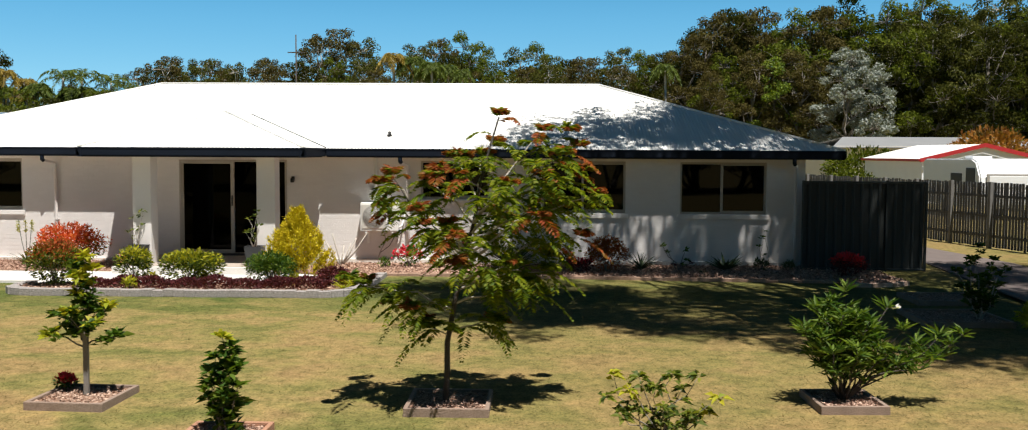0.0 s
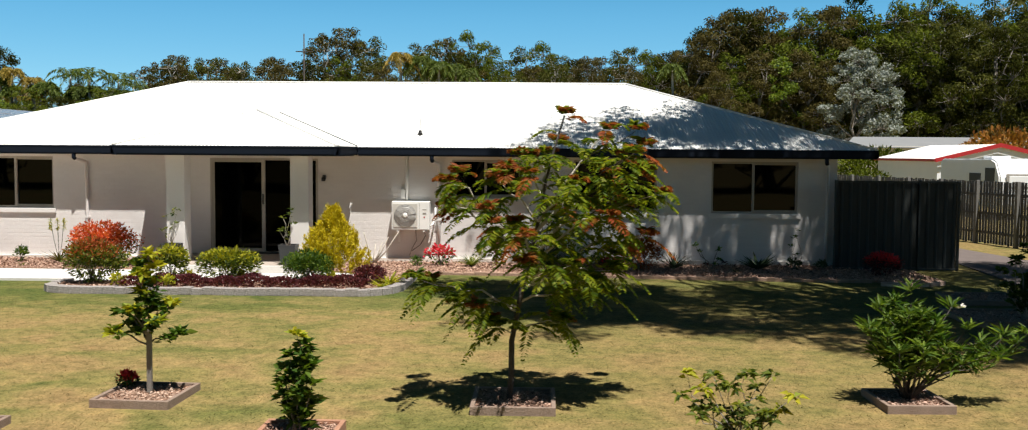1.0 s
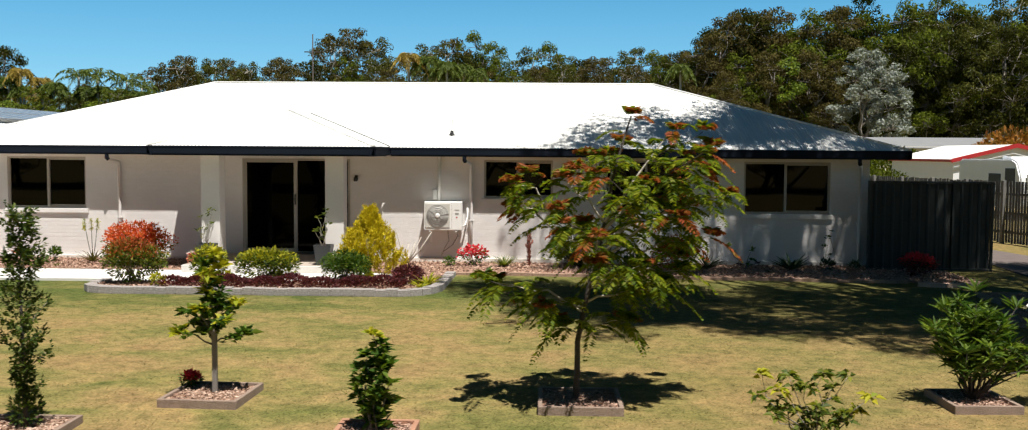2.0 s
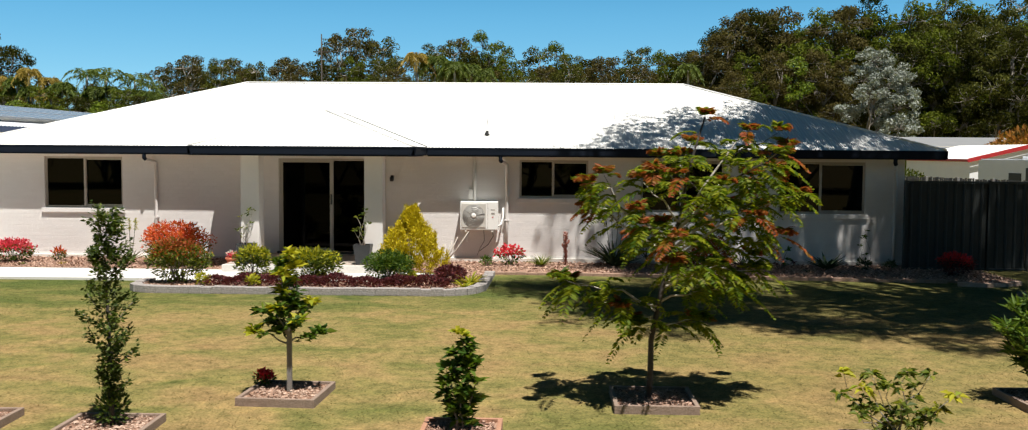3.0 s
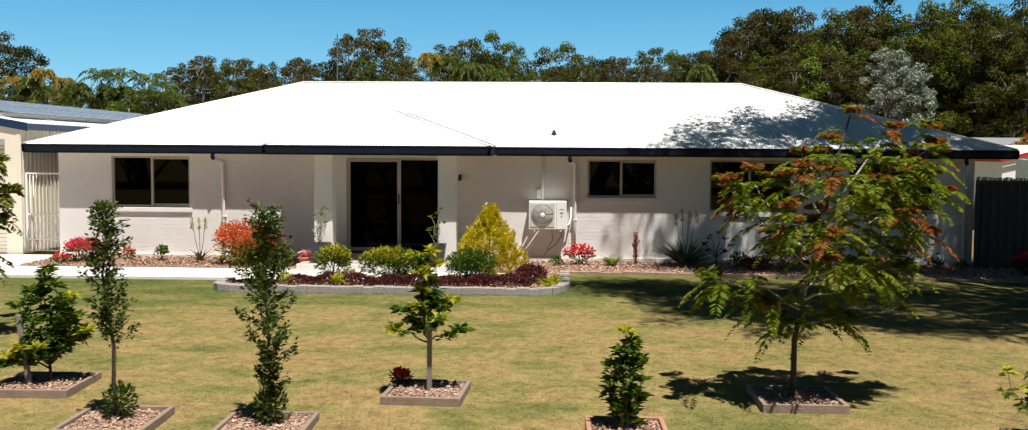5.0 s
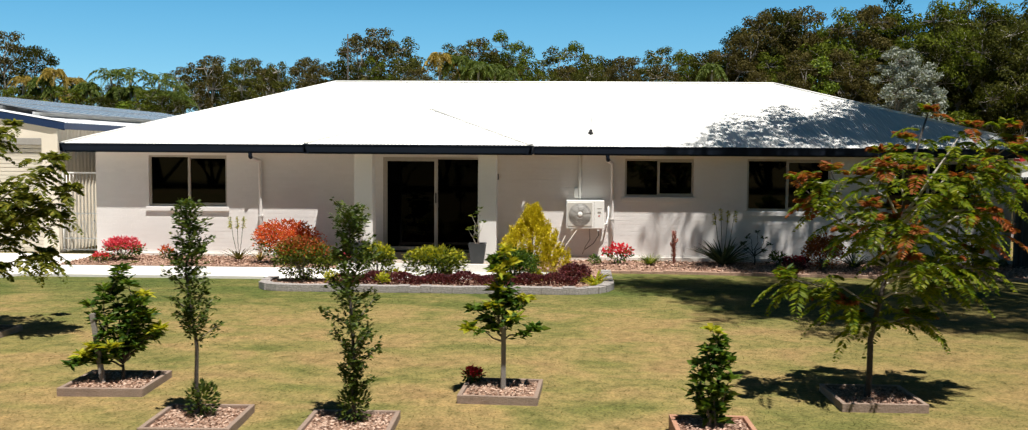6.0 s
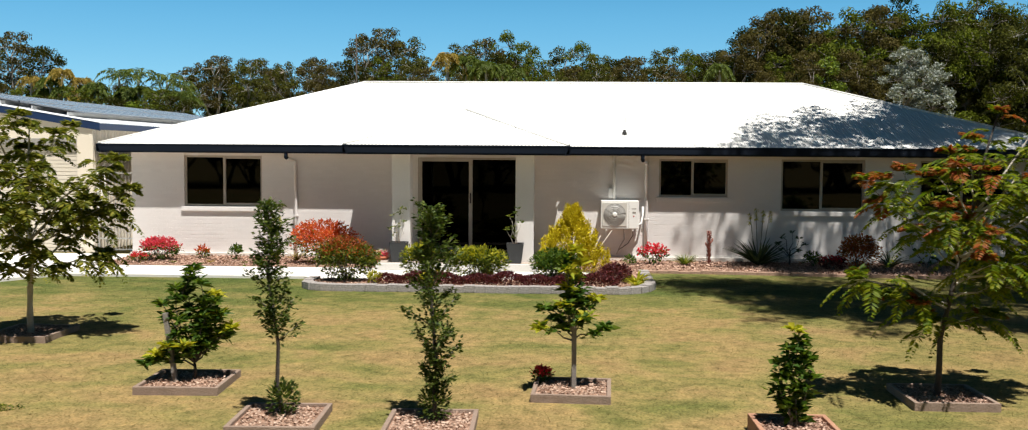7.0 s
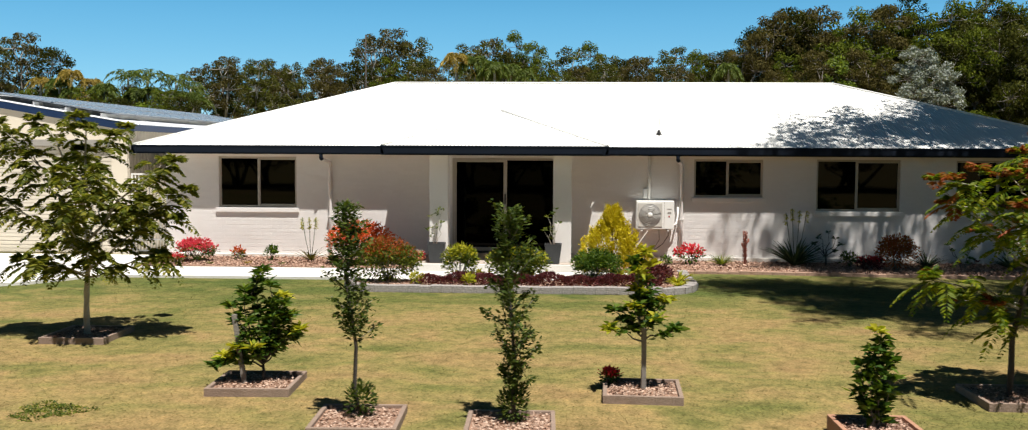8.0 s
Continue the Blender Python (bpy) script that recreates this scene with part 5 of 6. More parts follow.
def square_pot(place, s=0.36, h=0.46, label="tall dark slate pot with a spindly shrub"):
    t = thing("plant_pot", place, label, "plant pot", "porch pots")
    bm = bmesh.new()
    rings = []
    for k, z in ((0.36, 0.0), (0.5, h), (0.5, h + 0.0), (0.44, h), (0.42, h - 0.06)):
        rings.append([bm.verts.new((sx * s * k, sy * s * k, z)) for sx, sy in ((-1, -1), (1, -1), (1, 1), (-1, 1))])
    for a, b in ((0, 1), (1, 3), (3, 4)):
        for i in range(4):
            bm.faces.new((rings[a][i], rings[a][(i + 1) % 4], rings[b][(i + 1) % 4], rings[b][i]))
    bm.faces.new(rings[0][::-1])
    bmesh.ops.delete(bm, geom=rings[2], context="VERTS")
    part("pot", bm, SLATE, t)
    part("soil", boxes((-s * 0.42, s * 0.42, -s * 0.42, s * 0.42, h - 0.12, h - 0.035)), MULCH, t)
    return t


# boxes on the lawn and what grows in them
p = planter(-0.445, 10.62, 0.88, 0.90, 0.0, label="weathered timber planter box round the largest feathery tree", seed=11, fill=CHIP)
feather_tree((p.x - 0.05, p.y, p.z), [(0, 0, -0.05), (0.04, 0, 0.7), (0.09, 0, 1.0), (0.18, 0, 1.4), (0.36, 0.02, 2.2), (0.45, 0.03, 2.7), (0.56, 0.05, 3.02)],
             [(0.95, (-0.83, 0.05, 1.24)), (1.0, (-0.53, -0.1, 1.05)), (1.45, (-0.63, 0.1, 2.05)), (1.6, (-0.65, -0.1, 2.3)), (1.9, (-0.13, -0.2, 2.35)), (2.1, (0.09, 0.15, 2.58)), (1.9, (1.02, 0.1, 2.86)), (1.8, (1.37, -0.1, 2.7)), (1.6, (1.57, 0.1, 2.2)), (1.45, (1.42, 0.15, 1.75)), (1.25, (1.07, -0.2, 1.42)), (1.05, (0.97, 0.1, 1.15)), (0.75, (0.49, 0.1, 0.85)), (0.7, (-0.13, -0.1, 0.8)),
              (1.5, (0.17, -0.75, 1.8)), (1.6, (0.57, 0.75, 1.9)), (1.9, (0.67, -0.55, 2.3)), (2.2, (0.37, 0.5, 2.6)), (1.3, (0.62, -0.5, 1.5)), (1.4, (-0.13, 0.55, 1.7)), (1.5, (0.97, -0.45, 2.0)), (1.7, (1.12, 0.45, 2.25)), (1.5, (-0.13, -0.55, 1.9)), (1.2, (0.67, 0.4, 1.4))],
             21, "young feathery-leaved tree with reddish tips in a planter box", 0.42, L_FEATHER, 11, 0.115, 18, 0.68)
p = planter(-4.41, 10.66, 0.85, 0.87, -3.0, label="weathered timber planter box round a staked shrub", seed=12)
branching_shrub("standard_shrub", (p.x, p.y + 0.05, p.z), "small bare-stemmed shrub with yellow-green leaf tufts", "shrub",
                [(-0.30, 0.05, 0.86), (-0.36, -0.05, 0.66), (0.26, 0.02, 0.98), (0.36, 0.0, 0.66), (-0.1, -0.1, 0.92), (0.08, 0.12, 0.9), (-0.18, 0.16, 0.72), (0.16, -0.1, 0.80), (-0.06, 0.0, 1.1), (0.0, 0.05, 1.2), (-0.05, -0.04, 1.30), (-0.1, 0.04, 1.42), (0.02, 0.0, 1.50), (0.08, 0.05, 1.36)],
                L_BROAD, 0.135, 0.058, 22, 0.011, L_YELLOW, 0.65, 31, fill=3, foot=0.62)
ob = thing("bare_stake", (p.x + 0.02, p.y + 0.04, p.z), "grey timber stake beside the shrub stem", "stake")
part("stake", boxes((-0.025, 0.025, -0.025, 0.025, -0.04, 0.75), bevel=0.004), POSTTIMBER, ob)
clump_shrub("red_flower_plant", (p.x - 0.34, p.y + 0.30, p.z), (0.14, 0.10, 0.09), 220, L_BROAD, 0.055, 0.03, "low plant with red flowers in the planter", "flowers", L_FLOWER, 0.7, 5, 4)
p = planter(-7.27, 9.32, 0.85, 0.92, 2.0, label="weathered timber planter box with pale wood chips", seed=13)
column_tree((p.x + 0.0, p.y + 0.12, p.z), 2.08, 0.37, 41, "slim young tree with small dark leaves in a planter box", kink=-0.16, n=2500, start=0.36)
p = planter(-5.78, 9.20, 0.86, 0.90, 1.0, label="weathered timber planter box with pale wood chips", seed=14)
column_tree((p.x + 0.02, p.y + 0.14, p.z), 2.02, 0.50, 42, "slim young tree with small dark leaves in a planter box", kink=-0.05, n=3700)
p = planter(-8.70, 10.74, 0.92, 0.92, 2.0, label="weathered timber planter box round a leafy staked shrub", seed=15)
branching_shrub("leafy_shrub", (p.x + 0.05, p.y + 0.05, p.z), "leafy green shrub with yellow new leaves tied to a stake", "shrub",
                [(0.0, 0.0, 1.25), (-0.08, 0.1, 1.12), (0.1, -0.05, 1.10), (0.2, 0.1, 0.95), (-0.2, 0.0, 1.02), (0.28, 0.0, 0.75), (0.33, 0.1, 0.55), (0.42, 0.0, 0.6), (-0.35, 0.0, 0.85), (-0.25, -0.15, 0.42), (-0.4, -0.1, 0.3), (-0.05, -0.2, 0.42), (0.05, 0.2, 0.85), (0.15, 0.15, 0.7), (-0.1, 0.15, 0.8), (0.25, -0.1, 0.9), (-0.5, -0.15, 0.2), (0.12, 0.0, 0.6)],
                L_BROAD, 0.14, 0.044, 26, 0.012, L_YELLOW, 0.35, 32, fill=6, foot=0.2, bark=DARKBARK)
ob = thing("bare_stake", (p.x - 0.13, p.y - 0.05, p.z), "leaning grey timber stake in the planter", "stake")
bm = boxes((-0.025, 0.025, -0.025, 0.025, -0.04, 0.78), bevel=0.004)
bmesh.ops.rotate(bm, cent=(0, 0, 0), matrix=Matrix.Rotation(radians(-8), 3, "Y"), verts=bm.verts[:])
part("stake", bm, POSTTIMBER, ob)
p = planter(-2.37, 8.98, 0.74, 0.85, 0.0, 0.16, "reddish timber planter box with a small bushy shrub", seed=16, fill=CHIP, wood=surface("red_sleeper", (0.26, 0.12, 0.07), (0.45, 0.25, 0.16), 5, 0.85, 0.5, 70))
branching_shrub("bushy_shrub", (p.x - 0.02, p.y + 0.1, p.z - 0.02), "small upright shrub with glossy green leaves", "shrub",
                [(0.0, 0.0, 0.92), (0.06, 0.03, 0.82), (-0.05, -0.04, 0.74), (0.14, 0.0, 0.66), (-0.13, 0.04, 0.60), (0.02, 0.1, 0.62), (0.16, -0.05, 0.48), (-0.08, 0.0, 0.50), (0.05, -0.1, 0.42), (-0.15, 0.02, 0.36), (0.12, 0.06, 0.30), (-0.04, -0.06, 0.24), (0.08, 0.0, 0.16)],
                L_BROAD, 0.125, 0.056, 20, 0.010, L_YELLOW, 0.06, 33, fill=3)
p = planter(1.62, 9.05, 0.85, 0.85, 0.0, label="timber planter box with a drooping-leaved shrub", seed=17)
branching_shrub("drooping_shrub", (p.x, p.y + 0.1, p.z), "open shrub with long drooping leaves", "shrub",
                [(-0.5, 0.0, 0.45), (-0.2, 0.1, 0.62), (0.1, 0.0, 0.66), (0.35, 0.1, 0.62), (0.5, -0.05, 0.45), (-0.35, -0.1, 0.3), (0.0, -0.15, 0.4), (0.25, -0.1, 0.32), (-0.1, 0.1, 0.3), (-0.42, 0.2, 0.6), (-0.3, 0.0, 0.52), (0.2, 0.1, 0.5), (0.42, 0.05, 0.3), (-0.05, 0.05, 0.52), (0.12, -0.1, 0.22)],
                L_NANDINA, 0.115, 0.044, 14, 0.008, L_YELLOW, 0.22, 34, lift=0.25, droop=0.35, fill=2)
p = planter(3.78, 10.85, 0.72, 0.80, 2.0, label="weathered timber planter box round an oleander bush", seed=18, fill=CHIP)
rng = np.random.default_rng(77)
tips = []
for i in range(30):
    a, k = i * 2.4, math.sqrt((i + 0.5) / 30)
    tips.append((-0.06 + 0.46 * math.cos(a) * k, 0.36 * math.sin(a) * k, 0.28 + 0.98 * (1 - 0.5 * k) * rng.uniform(0.6, 1.1)))
tips += [(0.62, 0.0, 0.78), (0.8, 0.1, 0.62), (0.98, -0.05, 0.72), (1.15, 0.05, 0.6), (1.25, 0.0, 0.74), (0.9, -0.12, 0.48), (0.72, 0.05, 0.42), (0.5, -0.1, 0.55), (0.48, 0.1, 1.0), (1.08, 0.1, 0.46)]
ole = branching_shrub("oleander", (p.x, p.y, p.z), "wide oleander bush with long narrow leaves", "shrub", tips, L_OLEANDER, 0.20, 0.028, 15, 0.010, None, 0, 35, lift=0.8, droop=0.15, fill=7, bark=DARKBARK)
q = rosette(rng, (0.52, -0.05, 1.02), 10, 0.05, 0.03)
leaves("flower", ole, L_WHITEFLOWER, *q, rng=rng, label="single white flower")
p = planter(7.12, 16.2, 1.35, 1.35, 0.0, label="dark timber planter box in the tree's shade", seed=19, fill=CHIP)
branching_shrub("young_tree", (p.x + 0.36, p.y - 0.1, p.z), "young tree with glossy leaves in the shade", "tree",
                [(-0.3, 0, 0.5), (0.3, 0, 0.55), (0.0, 0.1, 1.15), (-0.15, 0, 0.95), (0.2, 0, 0.95), (-0.35, 0.1, 0.75), (0.35, -0.1, 0.8), (0, -0.2, 0.7), (0.1, 0.2, 0.6), (-0.1, -0.1, 0.4), (0.1, 0, 0.35)], L_BROAD, 0.12, 0.05, 20, 0.014, None, 0, 36, fill=7, bark=PALEBARK)
p = planter(7.75, 18.2, 1.3, 1.1, 0.0, label="dark timber planter box with bare soil", seed=20, fill=CHIP)
clump_shrub("low_shrub", (7.95, 15.2, ground_z(15.2)), (0.34, 0.25, 0.24), 240, L_YELLOW, 0.10, 0.05, "low shrub with yellow-green leaves on the lawn", "shrub", None, 0, 37, 5)
p = planter(-11.9, 13.38, 0.90, 1.0, 0.0, label="weathered timber planter box in a tree's dappled shade", seed=21, fill=CHIP)
feather_tree((p.x + 0.02, p.y - 0.05, p.z), [(0, 0, -0.05), (0.02, 0, 1.0), (-0.03, 0, 2.0), (0.03, 0.02, 2.85)],
             [(0.8, (-0.95, 0.1, 1.0)), (0.8, (1.0, 0.0, 1.05)), (0.9, (1.2, 0.1, 1.6)), (1.1, (-1.2, -0.1, 1.8)), (1.2, (1.38, 0.1, 2.0)), (1.3, (1.3, -0.1, 2.4)), (1.5, (-1.0, 0.2, 2.3)), (1.7, (-0.95, -0.1, 2.75)), (1.9, (-0.55, -0.2, 2.95)), (2.0, (0.3, 0.2, 2.75)), (0.85, (0.4, -0.5, 1.1)), (0.85, (-0.45, -0.4, 1.0)), (1.2, (0.1, -0.9, 1.8)), (1.3, (-0.1, 0.9, 1.9)), (1.7, (0.5, -0.7, 2.3)), (1.8, (-0.3, 0.6, 2.4)), (1.2, (0.7, 0.5, 1.6)), (1.1, (-0.6, 0.5, 1.5))],
             22, "young feathery-leaved green tree in a planter box", 0.0, foliage("feather_leaf_dark", [(0.06, 0.085, 0.012), (0.14, 0.16, 0.02), (0.28, 0.255, 0.034)], 0.45), 11, 0.155, 16, 0.75, PALEBARK, 0.05, 0.1)

# island bed
BED = -0.045
clump_shrub("garden_bush", (-8.6, 18.72, BED), (0.69, 0.46, 0.45), 3000, L_NANDINA, 0.06, 0.034, "large rounded green garden bush with rusty tips at the bed's end", "shrub", L_RUST, 0.22, 51, 14, "garden bushes")
clump_shrub("red_tip_bush", (-9.72, 21.62, BED), (0.88, 0.5, 0.52), 3200, L_NANDINA, 0.06, 0.034, "garden bush covered in bright red new leaves", "shrub", L_PHOTINIA, 0.78, 50, 13, top_label="bright red new leaves")
clump_shrub("garden_bush", (-7.24, 18.98, BED), (0.40, 0.32, 0.38), 1100, L_NANDINA, 0.07, 0.035, "small loose green garden bush", "shrub", L_YELLOW, 0.3, 52, 9, "garden bushes")
clump_shrub("garden_bush", (-6.12, 18.98, BED), (0.74, 0.38, 0.35), 2300, L_NANDINA, 0.07, 0.035, "wide loose green garden bush", "shrub", L_YELLOW, 0.22, 53, 12, "garden bushes")
clump_shrub("round_bush", (-4.62, 19.0, BED), (0.56, 0.40, 0.34), 2600, L_BROAD, 0.055, 0.03, "dense round dark green bush", "shrub", None, 0, 54, 12)


def conifer(place, h, r, seed):
    rng = np.random.default_rng(seed)
    t = thing("golden_conifer", place, "golden yellow dwarf conifer with upright sprays", "conifer")
    part("trunk", tube(bmesh.new(), [(0, 0, -0.03), (0, 0, h * 0.8)], [0.03, 0.008], 7), BARK, t)
    P, D = [], []
    for i in range(150):
        f = (i / 150) ** 0.9
        a = i * 2.4 + rng.uniform(-0.3, 0.3)
        rr = r * np.interp(f, (0, 0.25, 0.5, 0.62, 0.75, 1), (0.85, 0.95, 0.82, 0.5, 0.24, 0.03)) * (1 + 0.1 * math.sin(a * 2 + f * 9)) * rng.uniform(0.6, 1.0)
        c = np.array([math.cos(a) * rr, math.sin(a) * rr, h * (0.05 + 0.80 * f)])
        m = 120
        u = rng.random(m)
        top = np.array([math.cos(a) * 0.08, math.sin(a) * 0.08, rng.uniform(0.16, 0.30)])
        P.append(c + top * u[:, None] + rng.normal(size=(m, 3)) * 0.045 * (1 - u[:, None] * 0.6))
        D.append(top / 0.25 + rng.normal(size=(m, 3)) * 0.45)
    P, D = np.concatenate(P), np.concatenate(D)
    leaves("crown", t, L_GOLD, P, D, 0.06, 0.019, rng=rng)


conifer((-4.28, 19.72, BED), 1.42, 0.68, 55)


def low_hedge():
    rng = np.random.default_rng(56)
    t = thing("burgundy_groundcover", (-5.66, 18.5, BED), "low burgundy-leaved groundcover along the bed edge", "groundcover")
    n = 7600
    x = rng.uniform(-2.25, 2.25, n)
    w = 0.30 + 0.07 * np.sin(x * 3.1) + 0.05 * np.sin(x * 7.7)
    hh = 0.15 + 0.035 * np.sin(x * 4.3 + 1) + 0.03 * np.sin(x * 11)
    a = rng.uniform(0, math.pi, n)
    s = rng.uniform(0.55, 1.0, n) ** 0.5
    P = np.column_stack([x, np.cos(a) * w * s + 0.15 * (x / 2.25) ** 4 * (x > 0), np.sin(a) * hh * s + 0.02])
    D = np.column_stack([rng.normal(size=n), np.cos(a) + rng.normal(size=n) * 0.5, np.sin(a) + 0.4])
    leaves("foliage", t, L_BURGUNDY, P, D, rng.uniform(0.04, 0.075, n), rng.uniform(0.02, 0.034, n), rng=rng)
    bm = bmesh.new()
    for i in range(22):
        xx = -2.1 + i * 0.2
        tube(bm, [(xx, 0, -0.02), (xx + 0.05, 0.05, 0.12), (xx + 0.1, -0.03, 0.2)], [0.008, 0.006, 0.003], 4)
    part("branchwork", bm, DARKBARK, t)


low_hedge()
clump_shrub("burgundy_bush", (-3.45, 19.15, BED), (0.34, 0.45, 0.18), 1100, L_BURGUNDY, 0.06, 0.03, "burgundy-leaved bush at the bed's end", "shrub", None, 0, 57, 8)
strap_plant("yellow_strap_plant", (-3.05, 18.95, BED), 40, 0.46, 0.042, L_YELLOW, "small yellow-green strap-leaved plant", 58, 0.8)
strap_plant("yellow_strap_plant", (-3.1, 18.45, BED), 26, 0.32, 0.034, L_YELLOW, "small yellow-green strap-leaved plant", 59, 0.7)
for i, (x, yy) in enumerate(((-8.0, 18.35), (-6.9, 18.95), (-7.0, 18.2), (-5.9, 18.95), (-4.2, 19.0))):
    clump_shrub("small_yellow_plant", (x, yy, BED), (0.14, 0.13, 0.12), 130, L_YELLOW, 0.07, 0.035, "small yellow-green bedding plant", "plant", None, 0, 60 + i, 4, "bedding plants")

# porch pots
for x, seed in ((-7.93, 81), (-5.46, 82)):
    square_pot((x, 20.92, 0.10), h=0.42)
    rng = np.random.default_rng(seed)
    branching_shrub("spindly_shrub", (x, 20.92, 0.46), "spindly young shrub with few leaves in a pot", "shrub", [(-0.12, 0, 0.62), (0.05, 0.05, 0.78), (0.12, -0.04, 0.5), (-0.05, -0.08, 0.4), (0.0, 0.1, 0.7), (-0.2, 0.02, 0.35)], L_NANDINA, 0.09, 0.04, 7, 0.007, None, 0, seed, bark=PALEBARK, fill=1)
ob = thing("red_pot", (-8.36, 21.3, BED), "small round red terracotta pot", "plant pot")
part("pot", revolve(bmesh.new(), [(0.08, 0.0), (0.13, 0.17), (0.15, 0.18), (0.15, 0.22), (0.12, 0.22), (0.11, 0.17)], 16), TERRACOTTA, ob)
clump_shrub("potted_flowers", (-8.36, 21.3, 0.13), (0.15, 0.15, 0.10), 160, L_PINK, 0.05, 0.03, "pink and white flowers in a red pot", "flowers", L_WHITEFLOWER, 0.3, 83, 5)

# bed left of the porch
clump_shrub("pink_flower_bush", (-13.5, 21.95, BED), (0.52, 0.40, 0.28), 1300, L_BROAD, 0.06, 0.035, "bush covered in pink-red flowers", "shrub", L_PINK, 0.62, 84, 10, top_label="pink-red flowers")
clump_shrub("pink_flower_bush", (-13.8, 21.5, BED), (0.24, 0.2, 0.12), 300, L_NANDINA, 0.05, 0.03, "small red-flowered plant beside the path", "shrub", L_FLOWER, 0.5, 85, 5)
clump_shrub("small_plant", (-12.65, 22.3, BED), (0.16, 0.13, 0.17), 150, L_NANDINA, 0.07, 0.035, "small plant with red leaf tips", "plant", L_PHOTINIA, 0.5, 86, 4)
clump_shrub("small_plant", (-11.9, 22.35, BED), (0.17, 0.14, 0.17), 170, L_BROAD, 0.07, 0.035, "small green plant by the wall", "plant", None, 0, 87, 4)
strap_plant("aloe", (-10.95, 22.2, BED), 24, 0.55, 0.04, L_GUM_BROWN, "grey-green aloe with yellow flower spikes", 88, 1.1, spikes=3, spike_h=1.05)
strap_plant("dry_tuft", (-10.4, 22.0, BED), 30, 0.42, 0.02, L_PALM_DRY, "dry brownish grass tuft", 89, 1.3)
for i, x in enumerate((-13.0, -12.2, -11.4, -9.9, -9.2)):
    strap_plant("low_tuft", (x, 21.45 + 0.1 * (i % 2), BED), 26, 0.16, 0.012, L_PALM_DRY if i % 2 else L_NANDINA, "low tuft of grass in the mulch", 90 + i, 0.7)

# bed along the wall
WB = -0.05
bare = thing("bare_frangipani", (-3.95, 22.45, WB), "bare grey forked branches without leaves", "shrub")
bm = bmesh.new()
rng = np.random.default_rng(95)
for fork in ((-0.35, 0.55), (-0.2, 0.72), (0.05, 0.45), (0.35, 0.62), (0.6, 0.75), (0.22, 0.5)):
    mid = (fork[0] * 0.5, rng.normal() * 0.04, fork[1] * 0.4)
    tube(bm, [(0, 0, -0.02), mid, (fork[0], rng.normal() * 0.06, fork[1])], [0.022, 0.017, 0.012], 7)
part("branchwork", bm, PALEBARK, bare)
clump_shrub("red_flower_plant", (-2.42, 22.3, WB), (0.38, 0.26, 0.25), 300, L_BROAD, 0.075, 0.045, "low plant with red flowers by the wall", "flowers", L_FLOWER, 0.68, 96, 6, top_label="red flowers")
strap_plant("grass_tuft", (-1.72, 22.25, WB), 110, 0.46, 0.016, L_NANDINA, "rounded green grass tuft", 97, 0.9)
clump_shrub("flax_tuft", (-2.95, 22.2, WB), (0.14, 0.12, 0.1), 100, L_BROAD, 0.07, 0.03, "small green plant by the wall", "plant", None, 0, 98, 4)


def column_cactus(place, h, r, label, mat, arms, seed):
    rng = np.random.default_rng(seed)
    t = thing("cactus", place, label, "cactus")

    def ribbed(bm, pts, rad):
        tube(bm, pts, [rad * k for k in (0.8, 1.0, 1.0, 0.9, 0.4)][: len(pts)], 9)

    bm = bmesh.new()
    ribbed(bm, [(0, 0, -0.03), (0.01, 0, h * 0.3), (0, 0, h * 0.6), (0.01, 0, h * 0.9), (0.01, 0, h)], r)
    part("stem", bm, mat, t)
    for a, z0, ln in arms:
        d = Vector((math.cos(a), math.sin(a) * 0.5, 0))
        bm = bmesh.new()
        ribbed(bm, [Vector((0, 0, z0)), Vector((0, 0, z0)) + d * ln * 0.5, Vector((0, 0, z0 + ln * 0.3)) + d * ln * 0.75, Vector((0, 0, z0 + ln * 0.7)) + d * ln * 0.8, Vector((0, 0, z0 + ln * 0.95)) + d * ln * 0.8], r * 0.75)
        part("arm", bm, mat, t)
    n = 320
    a = rng.random(n) * 6.28
    P = np.column_stack([np.cos(a) * r * 0.9, np.sin(a) * r * 0.9, rng.uniform(0.05, h, n)])
    leaves("skin", t, mat, P, np.column_stack([np.cos(a), np.sin(a), np.full(n, 0.8)]), 0.05, 0.02, rng=rng)


CACTUS_RED = surface("reddish_succulent", (0.20, 0.07, 0.05), (0.34, 0.13, 0.09), 9, 0.7, 0.3, 50)
column_cactus((-1.18, 22.4, WB), 0.74, 0.028, "reddish upright succulent by the wall", CACTUS_RED, ((0.3, 0.50, 0.10), (2.9, 0.42, 0.09), (1.2, 0.3, 0.07), (4.2, 0.55, 0.08)), 99)
strap_plant("spiky_aloe", (-0.1, 22.3, WB), 96, 1.0, 0.055, L_DARK, "large spiky aloe with tall yellow flower stalks", 100, 0.85, spikes=4, spike_h=1.28, arch=0.22)
branching_shrub("branching_succulent", (0.62, 22.45, WB), "small forked succulent with dark leaf rosettes", "plant", [(-0.26, 0, 0.48), (-0.14, 0.04, 0.62), (0.05, 0, 0.74), (0.2, -0.03, 0.6), (0.32, 0, 0.46), (-0.2, 0, 0.34), (0.22, 0.05, 0.32)], L_DARK, 0.10, 0.035, 13, 0.012, None, 0, 101, lift=0.5, bark=DARKBARK, foot=0.2)
